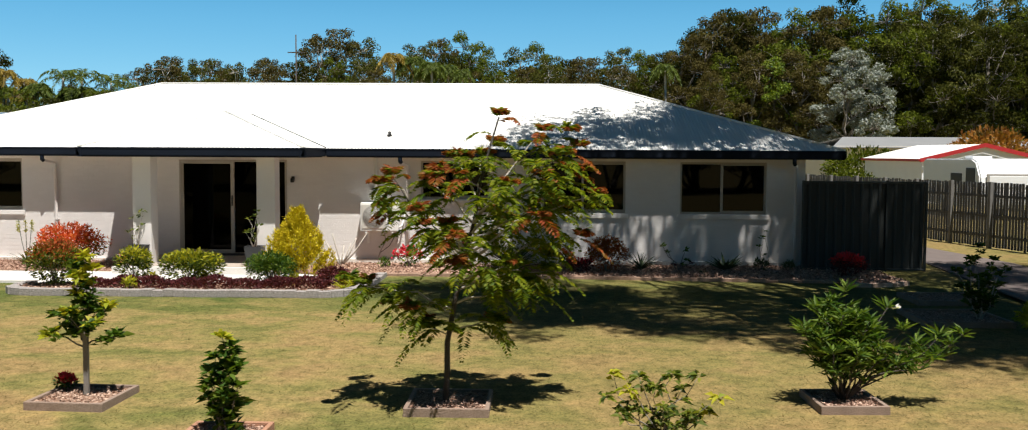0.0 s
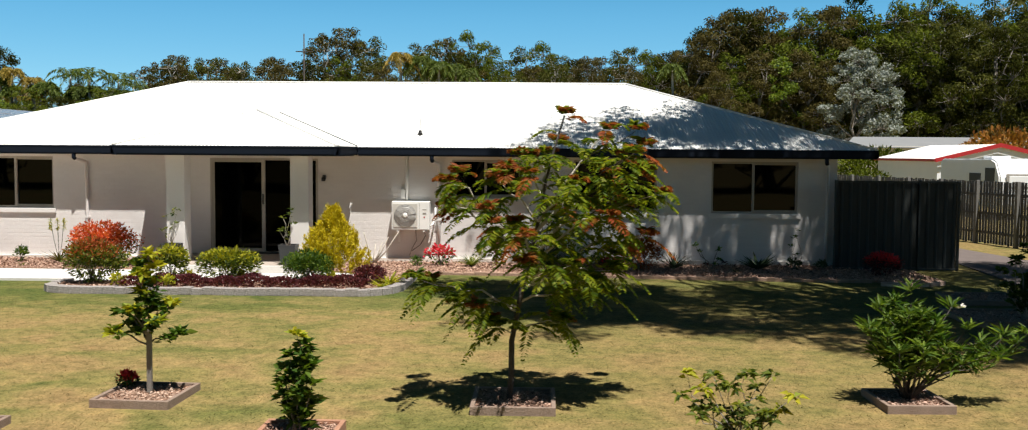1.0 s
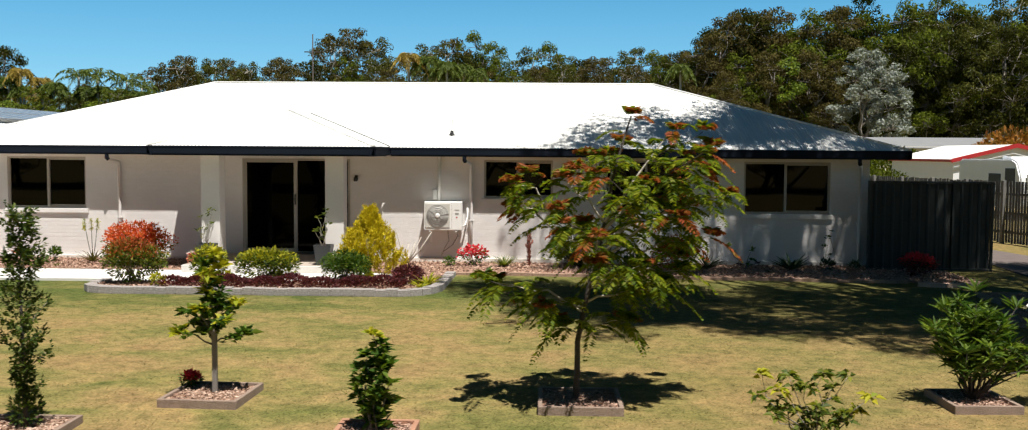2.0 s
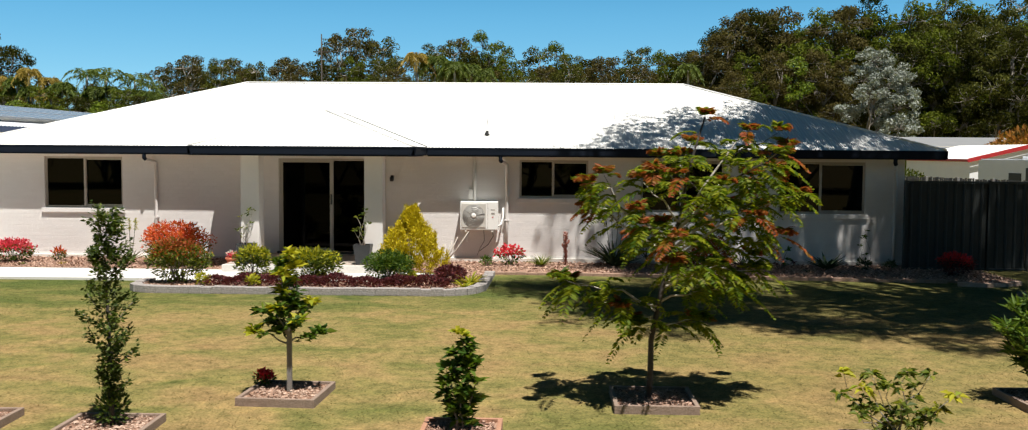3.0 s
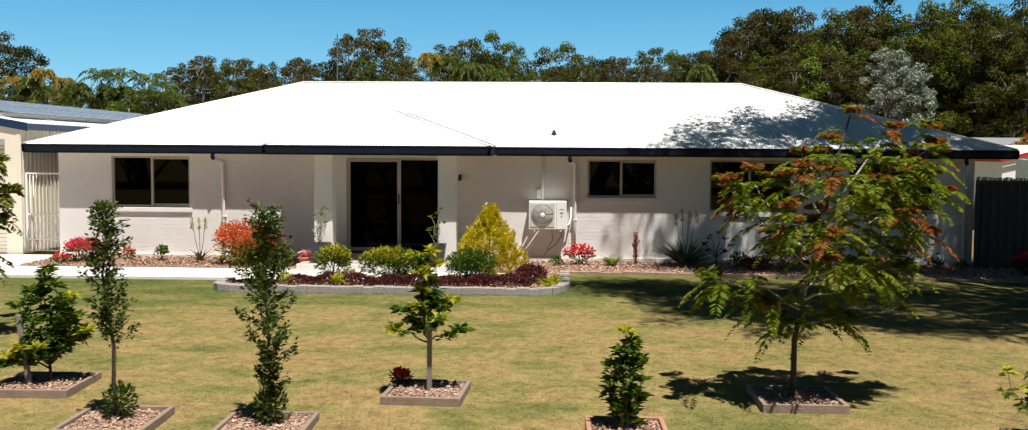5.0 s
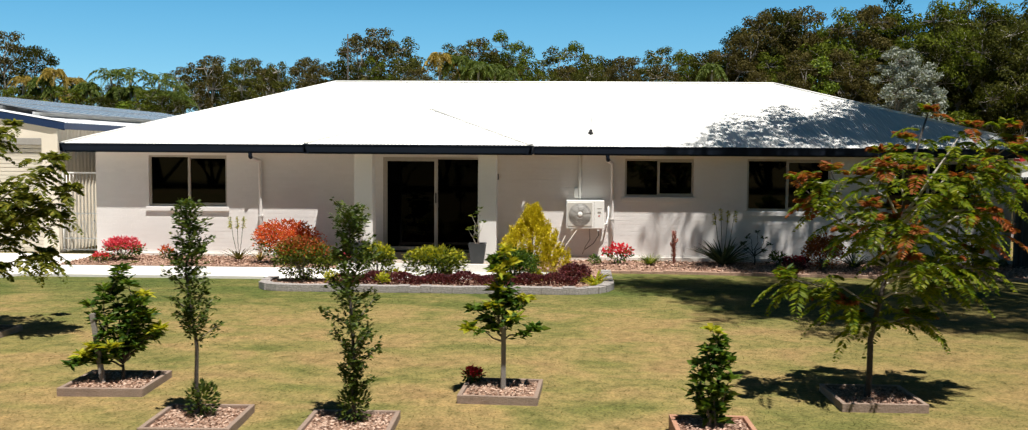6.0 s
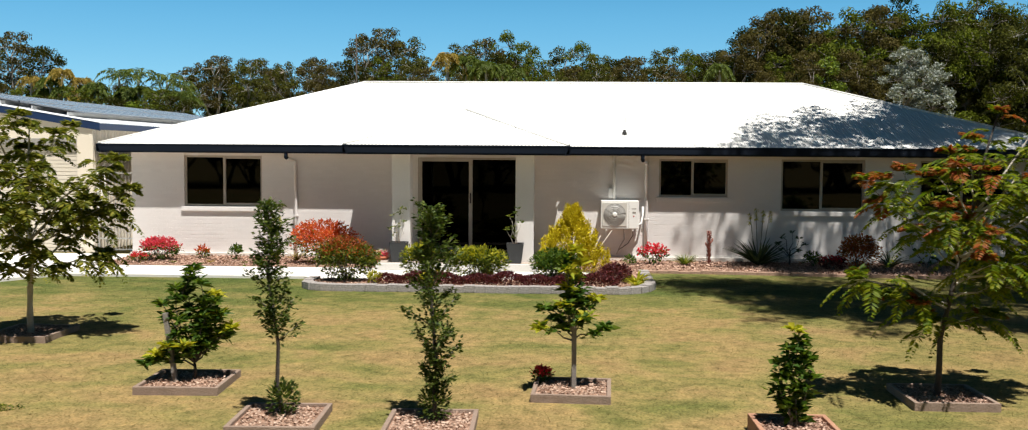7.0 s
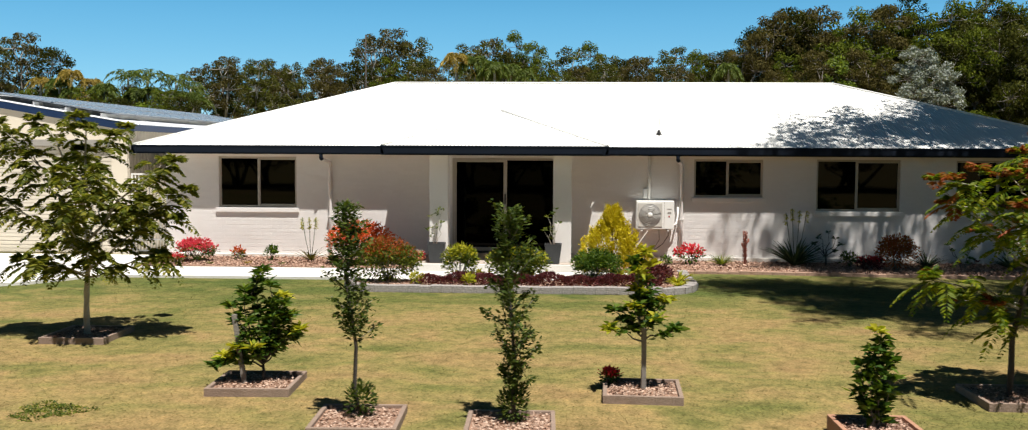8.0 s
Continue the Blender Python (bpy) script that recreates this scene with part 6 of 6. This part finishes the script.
clump_shrub("small_plant", (1.12, 22.4, WB), (0.22, 0.15, 0.16), 170, L_BROAD, 0.08, 0.035, "small dark green plant by the wall", "plant", None, 0, 102, 5)
clump_shrub("rust_bush", (1.95, 21.75, WB), (0.5, 0.4, 0.40), 1900, L_RUST, 0.06, 0.026, "rust-orange leaved bush on the mulch", "shrub", None, 0, 103, 10)
clump_shrub("dark_red_bush", (1.35, 21.6, WB), (0.34, 0.28, 0.16), 700, L_BURGUNDY, 0.055, 0.03, "low dark red bush", "shrub", L_FLOWER, 0.12, 104, 7)
strap_plant("spiky_plant", (2.72, 22.1, WB), 46, 0.72, 0.03, L_DARK, "grey-green spiky tuft by the wall", 105, 0.8)
branching_shrub("purple_succulent", (3.55, 22.2, WB), "succulent with dusky pink rosettes on bent stems", "plant", [(-0.35, 0, 0.52), (-0.22, 0, 0.38), (0.15, 0, 0.42), (0.3, 0, 0.15), (0.1, 0, 0.12), (-0.1, 0.05, 0.1), (0.2, 0.1, 0.2)], L_BURGUNDY, 0.10, 0.045, 11, 0.012, L_OLEANDER, 0.4, 106)
strap_plant("agave", (4.58, 22.2, WB), 36, 0.56, 0.09, L_DARK, "dark grey-green agave rosette", 107, 0.75, arch=0.12)
branching_shrub("tall_seedling", (5.42, 22.4, WB), "tall thin seedling with few leaves", "plant", [(0.05, 0, 0.85), (0.0, 0, 0.7), (-0.06, 0, 0.5), (0.02, 0, 0.3)], L_BROAD, 0.10, 0.05, 6, 0.008, None, 0, 108)
clump_shrub("small_plant", (5.35, 22.15, WB), (0.18, 0.14, 0.13), 140, L_DARK, 0.08, 0.03, "small dark plant by the wall", "plant", None, 0, 109, 4)
clump_shrub("small_plant", (6.02, 22.4, WB), (0.14, 0.12, 0.1), 110, L_DARK, 0.07, 0.03, "small dark plant by the wall", "plant", None, 0, 110, 4)
clump_shrub("red_shrub", (6.95, 21.2, WB), (0.42, 0.34, 0.26), 1000, L_BURGUNDY, 0.06, 0.034, "dark shrub with bright red leaves", "shrub", L_FLOWER, 0.35, 111, 8, top_label="bright red leaves")
strap_plant("spiky_plant", (4.0, 21.6, WB), 16, 0.2, 0.02, L_DARK, "low spiky tuft in the mulch", 112, 0.6)

# ---- tall shade trees beside the lawn ----


def shade_trees():
    """Tall gums whose thin, high crowns spread over the side of the garden and the end of the roof."""
    rng = np.random.default_rng(200)
    # the ground that each part of the crown stands over, as seen from the sun: outline, height, clumps, spread, leaves
    zones = [
        ([(-2.1, 19.5), (-1.7, 17.9), (-0.8, 16.6), (0.6, 15.8), (2.2, 15.6), (2.4, 19.4)], -0.1, 12, 0.75, 560),
        ([(-2.0, 19.3), (-1.6, 17.6), (-0.9, 16.5), (0.2, 15.7), (1.6, 15.2), (3.0, 14.6), (5.0, 13.7), (8.0, 13.6), (10.0, 14.6), (8.6, 18.4), (4.0, 19.0), (0.0, 19.4)], -0.1, 30, 0.9, 600),
        ([(-0.8, 23.1), (0.3, 24.1), (1.4, 25.0), (2.5, 26.1), (4.4, 25.6), (7.2, 23.4), (3.0, 23.0)], 3.1, 15, 0.75, 330),
        ([(3.2, 23.1), (7.2, 23.0), (7.3, 25.6), (4.6, 27.0), (3.0, 25.6)], 3.2, 13, 0.8, 380),
        ([(0.0, 21.4), (6.4, 20.8), (9.0, 21.2), (9.0, 23.2), (6.4, 23.0), (-0.3, 23.0)], 0.3, 22, 0.85, 520),
        ([(7.0, 13.8), (12.0, 14.0), (13.2, 21.6), (9.2, 23.6), (7.0, 21.6)], 0.3, 18, 1.2, 900),
    ]
    lean = -SUN_DIR / abs(SUN_DIR.z)
    for root, label in (((8.5, 12.6), "tall gum tree with two spreading limbs"), ((9.6, 13.9), "tall gum tree with a high open crown")):
        t = thing("shade_tree", (root[0], root[1], ground_z(root[1])), label, "tree", "tall shade trees")
        base = np.array([root[0], root[1], ground_z(root[1])])
        fork = np.array([0.35, 0.9, 5.6])
        part("trunk", tube(bmesh.new(), wander(rng, (0, 0, -0.1), fork, 6, 0.02), np.linspace(0.26, 0.17, 6), 10), PALEBARK, t)
        bm = bmesh.new()
        P, D = [], []
        for outline, z, count, r, m in zones:
            for q in poly_points(outline, z, 0.0)(rng, count):
                h = rng.uniform(10.5, 16.0)
                c = q + np.array(lean) * (h - z) - base
                tube(bm, wander(rng, fork, c, 5, 0.05), np.linspace(0.07, 0.012, 5), 6)
                # each clump is five loose tufts with light between
                for k in range(5):
                    o = rng.normal(size=3) * np.array([0.6, 0.6, 0.3]) * r
                    p, d = ball_points(rng, m // 5, c + o, (r * 0.6, r * 0.6, r * 0.4), 0.1)
                    P.append(p)
                    D.append(d + rng.normal(size=p.shape) * 0.8 + [0, 0, -0.5])
        part("branchwork", bm, PALEBARK, t)
        P, D = np.concatenate(P), np.concatenate(D)
        leaves("crown", t, L_GUM, P, D, rng.uniform(0.13, 0.24, len(P)), rng.uniform(0.05, 0.09, len(P)), rng=rng)


shade_trees()

# ---- woodland behind ----


def gum_model(seed, mat, bark, boughs=12, clumps=10, per=75, leaf=0.40, wide=0.15, squat=1.0, tuft=0.85, low=3.2, hang=0.7):
    """A gum 20 m high, built once: pale trunk, forked limbs, domed boughs of small hanging leaf clumps."""
    rng = np.random.default_rng(seed)
    t = thing("gum_tree", (0, 0, 0), "tall gum tree in the woodland behind the house", "tree", "woodland trees")
    trunk = wander(rng, (0, 0, -0.3), (rng.normal() * 0.8, rng.normal() * 0.6, 15), 7, 0.025)
    part("trunk", tube(bmesh.new(), trunk, np.linspace(0.36, 0.10, 7), 8), bark, t)
    bm = bmesh.new()
    P, D, S = [], [], []
    for i in range(boughs):
        f = (i + 0.5) / boughs
        a = i * 2.4 + rng.uniform(-0.5, 0.5)
        z = low + (17.0 - low) * f
        r = 3.3 * squat * math.sin(math.pi * (0.24 + 0.70 * f)) * rng.uniform(0.6, 1.1)
        c = np.array([math.cos(a) * r, math.sin(a) * r, z + rng.normal() * 0.5])
        k = min(int(f * 6), 5)
        tube(bm, wander(rng, trunk[k], c, 4, 0.06), np.linspace(0.13, 0.05, 4), 5)
        big = rng.uniform(1.7, 2.4) * squat ** 0.5
        for j in range(clumps):
            e = rng.uniform(-0.35, 1.35)
            b = j * 2.4 + rng.uniform(-0.4, 0.4)
            o = np.array([math.cos(b) * math.cos(e), math.sin(b) * math.cos(e), math.sin(e) * 0.85]) * big * rng.uniform(0.75, 1.1)
            tube(bm, wander(rng, c, c + o, 3, 0.06), np.linspace(0.045, 0.015, 3), 4)
            s = rng.uniform(0.6, 1.05) * tuft
            p, d = ball_points(rng, per, c + o, (s * 1.15, s * 1.15, s * 0.9), 0.45)
            way = np.cross(d, rng.normal(size=d.shape)) + d * 0.25 + [0, 0, -hang]
            P.append(p)
            D.append(way)
            S.append(np.cross(way, d + rng.normal(size=d.shape) * 0.35))
    part("branchwork", bm, bark, t)
    P, D, S = np.concatenate(P), np.concatenate(D), np.concatenate(S)
    leaves("crown", t, mat, P, D, rng.uniform(0.6, 1.3, len(P)) * leaf, rng.uniform(0.7, 1.3, len(P)) * wide, side=S)
    return t


def palm_model(seed, mat, fronds=13, long=3.6, upright=1.0):
    """A palm 12 m high: ringed trunk, fronds that rise, arch over and hang at their ends."""
    rng = np.random.default_rng(seed)
    t = thing("palm_tree", (0, 0, 0), "tall palm with arching fronds in the woodland", "palm tree", "palms")
    part("trunk", tube(bmesh.new(), [(0, 0, -0.3), (0.15, 0, 4), (0.1, 0, 8), (0, 0, 10.0), (0, 0, 10.7)], [0.26, 0.19, 0.16, 0.15, 0.1], 8), PALEBARK, t)
    for i in range(fronds):
        a = i * 2.4 + rng.uniform(-0.25, 0.25)
        e = upright * (0.25 + 1.5 * (i / fronds))
        ln = long * rng.uniform(0.85, 1.1)
        d = np.array([math.cos(a), math.sin(a), e])
        d /= np.linalg.norm(d)
        u = np.linspace(0.1, 1, 34)
        rib = np.array([0, 0, 10.5]) + d * (u * ln)[:, None] + np.array([0, 0, -1]) * (0.85 * ln * u ** 2.6)[:, None]
        tang = np.gradient(rib, axis=0)
        tang /= np.linalg.norm(tang, axis=1, keepdims=True)
        side = np.cross(tang, [0, 0, 1.0])
        side /= np.linalg.norm(side, axis=1, keepdims=True)
        ll = 0.8 * np.sin(np.pi * (0.15 + 0.75 * u)) * rng.uniform(0.7, 1.15, 34)
        fall = np.column_stack([np.zeros((34, 2)), -rng.uniform(0.1, 1.3, 34)])
        B = np.concatenate([rib, rib])
        W = np.concatenate([side + tang * 0.6 + fall, -side + tang * 0.6 + fall[::-1]])
        W += rng.normal(size=W.shape) * 0.15
        leaves("frond", t, mat, B, W, np.concatenate([ll, ll]), 0.11, rng=rng)
    return t


def stand(model, x, yy, h, full, seed, slim=1.0):
    rng = random.Random(seed)
    s = h / full
    w = s * rng.uniform(0.95, 1.2) * slim
    copy_thing(model, Matrix.Translation((x, yy, ground_z(yy))) @ Matrix.Rotation(rng.uniform(0, 6.28), 4, "Z") @ Matrix.Diagonal((w, w, s, 1)))


MODELS = [gum_model(301, L_GUM, PALEBARK), gum_model(302, L_GUM_BROWN, PALEBARK, 11, 9, 66, tuft=0.75, low=4.5), gum_model(303, L_WOOD, BARK, 13, 10, 75, squat=1.2), gum_model(304, L_GUM_BROWN, BARK, 14, 11, 72, squat=1.2, low=2.4), gum_model(305, L_PINE, DARKBARK, 12, 8, 75, 0.36, 0.14, 0.7, hang=-0.3), gum_model(306, L_BRIGHT, BARK, 8, 6, 110, 0.45, 0.24, tuft=0.9, low=2.0, hang=0.1), gum_model(308, L_OLIVE, BARK, 14, 11, 72, squat=1.2, low=2.4)]
MIDDLE = [(-69.4, 16.8), (-64.4, 18.0), (-59.5, 18.8), (-54.3, 16.8), (-48.2, 18.0), (-44.5, 16.8), (-39.0, 22.5), (-35.9, 24.1), (-31.3, 22.5), (-20.5, 20.9), (-17.3, 22.5), (-13.0, 21.6), (-9.6, 20.0), (-3.4, 20.9), (0.0, 20.0), (4.8, 18.6), (9.7, 19.5), (13.6, 20.3), (18.7, 18.3), (21.8, 19.5)]
for i, (x, h) in enumerate(MIDDLE):
    stand(MODELS[(1, 0, 1, 1, 0, 1, 1, 1, 0, 0, 1, 6, 6, 0, 6, 2, 1, 0, 6, 3)[i]], x, 175 + (i * 37 % 11), h, 18.2, 400 + i)
# the taller wood: brown-tipped gums, one dark pine, greener gums beyond it
RIGHT = [(21.9, 18.9), (25.1, 22.2), (28.4, 23.5), (32.1, 22.8), (34.2, 23.5), (37.3, 21.4), (40.9, 23.1), (44.1, 21.8), (46.5, 25.8), (50.1, 22.4), (53.3, 23.1), (56.5, 24.5), (59.8, 23.9), (63.2, 23.7), (66.0, 25.1), (69.8, 24.7), (74.1, 24.9), (79.8, 23.3)]
for i, (x, h) in enumerate(RIGHT):
    stand(MODELS[(3, 3, 2, 3, 3, 6, 3, 6, 4, 6, 0, 6, 2, 6, 0, 6, 2, 6)[i]], x, 148 + (i * 29 % 9), h, 18.2, 450 + i)
    stand(MODELS[(3, 6, 3, 5, 3, 3, 2, 6, 2, 6, 2, 0, 2, 6, 2, 2, 6, 2)[i]], x + 1.6, 139 + (i * 17 % 6), h * (0.66 if i < 9 else 0.78), 17.4, 480 + i)
    stand(MODELS[(2, 4, 2)[i % 3]], x - 1.2, 160, h * 0.92, 17.4, 520 + i)
for i in range(40):
    stand(MODELS[(0, 1, 3, 2, 1, 6, 0, 3)[i % 8]], -98 + i * 3.1, 162 + (i * 13 % 9), (14.2 if i > 10 else 9.4) + (i * 7 % 5) * 0.7, 17.4, 600 + i)
for i, (x, h) in enumerate(((-92.9, 18.5), (-87.9, 19.2), (-83.3, 17.0), (-76.8, 10.5))):
    stand(MODELS[i % 3], x, 152, h, 17.4, 560 + i)
SILVER = gum_model(307, L_SILVER, BARK, 13, 11, 90, 0.42, 0.2, 1.2, tuft=0.66, low=3.5, hang=0.0)
tagged(SILVER, "silver-leaved tree standing before the dark woodland", "tree")
SILVER.matrix_basis = Matrix.Translation((40.2, 130.0, -0.06)) @ Matrix.Diagonal((1.0, 1.0, 0.86, 1))
PALM = palm_model(310, L_PALM, 10, 4.2)
PALM_DRY = palm_model(311, L_PALM_DRY, 18, 2.5, 0.8)
PALM_FULL = palm_model(312, L_PALM, 26, 2.6, 1.1)
for i, (x, h, kind) in enumerate(((-73.4, 14.4, 1), (-71.2, 13.2, 1), (-66.2, 13.9, 0), (-62.6, 13.8, 0), (-59.0, 13.2, 0), (-57.3, 12.2, 0), (-68.8, 12.2, 2), (-64.6, 11.6, 2), (-61.0, 11.2, 2), (-70.4, 11.0, 1), (-75.6, 13.0, 2), (-78.8, 13.4, 1), (-56.2, 11.0, 2), (-67.2, 10.2, 2), (-76.8, 11.4, 2), (-73.0, 11.6, 2), (-70.0, 11.9, 2), (-65.4, 11.0, 2), (-62.0, 11.7, 2), (-58.4, 11.2, 2), (-63.4, 10.0, 1), (-55.4, 10.2, 2), (-19.8, 17.0, 1), (-17.2, 16.3, 2), (-14.4, 15.4, 2), (-12.2, 15.0, 2), (-16.0, 14.6, 2), (-10.2, 14.4, 2), (17.4, 15.2, 2))):
    stand((PALM, PALM_DRY, PALM_FULL)[kind], x, 138 + i % 3, h, 11.7, 640 + i, 0.9 if x < -40 else 0.72)
# lower green growth before the palms
for i in range(9):
    stand(MODELS[(5, 6, 2)[i % 3]], -80.0 + i * 3.2, 130 + (i * 3 % 4), 8.4 + (i * 5 % 3) * 0.5, 17.4, 680 + i, 1.5)
# trees added across the street to block skylight, seen only in the window glass
# these copies keep the woodland label of their models
for i in range(22):
    stand(MODELS[(1, 2, 0)[i % 3]], -66 + i * 6.0, -27 - (i * 5 % 9), 17 + (i * 7 % 6), 17.4, 700 + i, 1.2)
    stand(MODELS[(2, 4, 1)[i % 3]], -63 + i * 6.0, -24 - (i * 3 % 5), 8 + (i * 5 % 4), 17.4, 740 + i, 1.5)
# the first models stand in the back rows
for i, m in enumerate(MODELS):
    m.matrix_basis = Matrix.Translation((-60 + i * 22, 192, -0.06))
PALM.matrix_basis = Matrix.Translation((-65.0, 146, -0.06))
PALM_DRY.matrix_basis = Matrix.Translation((-78.0, 146, -0.06))
PALM_FULL.matrix_basis = Matrix.Translation((-72.0, 146, -0.06))
clump_shrub("orange_tree", (32.6, 73.0, -0.06), (3.2, 2.5, 2.4), 2600, L_ORANGE, 0.34, 0.18, "orange-leaved tree behind the shed", "tree", None, 0, 720, 12)
clump_shrub("hedge_bush", (15.2, 48.5, -0.06), (1.7, 1.2, 0.98), 2200, L_OLIVE, 0.14, 0.08, "green bush behind the fence", "shrub", None, 0, 721, 12)
clump_shrub("hedge_bush", (21.5, 66.0, -0.06), (3.0, 1.8, 1.6), 2200, L_OLIVE, 0.26, 0.13, "green bush behind the shed", "shrub", None, 0, 722, 12)
pole = thing("power_pole", (-28.6, 120.0, -0.06), "distant timber power pole with a crossarm", "power pole")
part("pole", tube(bmesh.new(), [(0, 0, -0.3), (0, 0, 16.4)], [0.12, 0.07], 8), DARKBARK, pole)
part("crossarm", boxes((-1.0, 1.0, -0.06, 0.06, 14.25, 14.37)), DARKBARK, pole)

# ---- grass blades ----


def grass():
    """Short mown blades over the lawn in front of the house."""
    rng = np.random.default_rng(900)
    n = 300000
    q = np.column_stack([rng.uniform(-16.5, 9.2, n), 8.4 + 12.0 * rng.random(n) ** 1.25])
    keep = (~in_poly(q[:, 0], q[:, 1], ISLAND)) & (~((q[:, 1] > 19.35) & (q[:, 0] < -2.7)))
    keep &= ~in_poly(q[:, 0], q[:, 1], WALLBED)
    keep &= ~((q[:, 1] > 16.0) & (q[:, 0] < -14.4))
    for cx, cy, hw, hd in ((-0.445, 10.62, 0.46, 0.47), (-4.41, 10.66, 0.46, 0.47), (-7.27, 9.32, 0.46, 0.49), (-5.78, 9.2, 0.46, 0.48), (-8.7, 10.74, 0.49, 0.49), (-2.37, 8.98, 0.40, 0.45), (1.62, 9.05, 0.45, 0.45), (3.78, 10.85, 0.39, 0.43), (7.12, 16.2, 0.7, 0.7), (7.75, 18.2, 0.68, 0.58), (-11.9, 13.38, 0.48, 0.53)):
        keep &= ~((np.abs(q[:, 0] - cx) < hw) & (np.abs(q[:, 1] - cy) < hd))
    q = q[keep]
    n = len(q)
    z = np.minimum(-0.22 + 0.011 * (np.maximum(q[:, 1], 9) - 9), -0.06)
    way = np.column_stack([rng.normal(size=n) * 0.7, rng.normal(size=n) * 0.7, np.full(n, 0.3)])
    me = leaf_mesh("grass", np.column_stack([q, z - 0.004]), way, rng.uniform(0.016, 0.03, n), rng.uniform(0.004, 0.007, n), fold=0.1, rng=rng)
    me.materials.append(BLADE)
    tagged(new("grass", me), "short mown lawn grass, partly dry", "grass", kind="stuff")


grass()


def clover_patch(cx, cy, rx, ry, seed):
    """A patch of low green weeds in the dry grass."""
    rng = np.random.default_rng(seed)
    n = 1000
    a = rng.random(n) * 2 * math.pi
    r = np.sqrt(rng.random(n)) * (1 + 0.25 * np.sin(a * 3 + 1) + 0.15 * np.sin(a * 7))
    x, yy = cx + np.cos(a) * r * rx, cy + np.sin(a) * r * ry
    z = np.array([ground_z(v) for v in yy])
    way = np.column_stack([rng.normal(size=n), rng.normal(size=n), np.full(n, 0.5)])
    me = leaf_mesh("clover_patch", np.column_stack([x, yy, z - 0.002]), way, rng.uniform(0.02, 0.045, n), rng.uniform(0.012, 0.024, n), fold=0.1, rng=rng)
    me.materials.append(L_NANDINA)
    tagged(new("clover_patch", me), "low green clover patch in the lawn", "weeds", kind="stuff")


clover_patch(-10.5, 9.6, 0.36, 0.32, 905)

# ---- single bricks of the front wall ----
vv, qq = brick_faces(0.0, 0.236, 0.0, 0.076)
brick_me = bpy.data.meshes.new("brick")
brick_me.from_pydata([(x, yy - WALL_Y, z) for x, yy, z in vv], [], qq)
brick_me.materials.append(PAINT)
brick_rng = random.Random(8)
for bx, bz in BRICKS:
    o = new("brick", brick_me)
    o.parent = wall
    o.location = Vector((bx, WALL_Y + brick_rng.uniform(-0.001, 0.001), bz + brick_rng.uniform(-0.0015, 0.0015))) - HOUSE
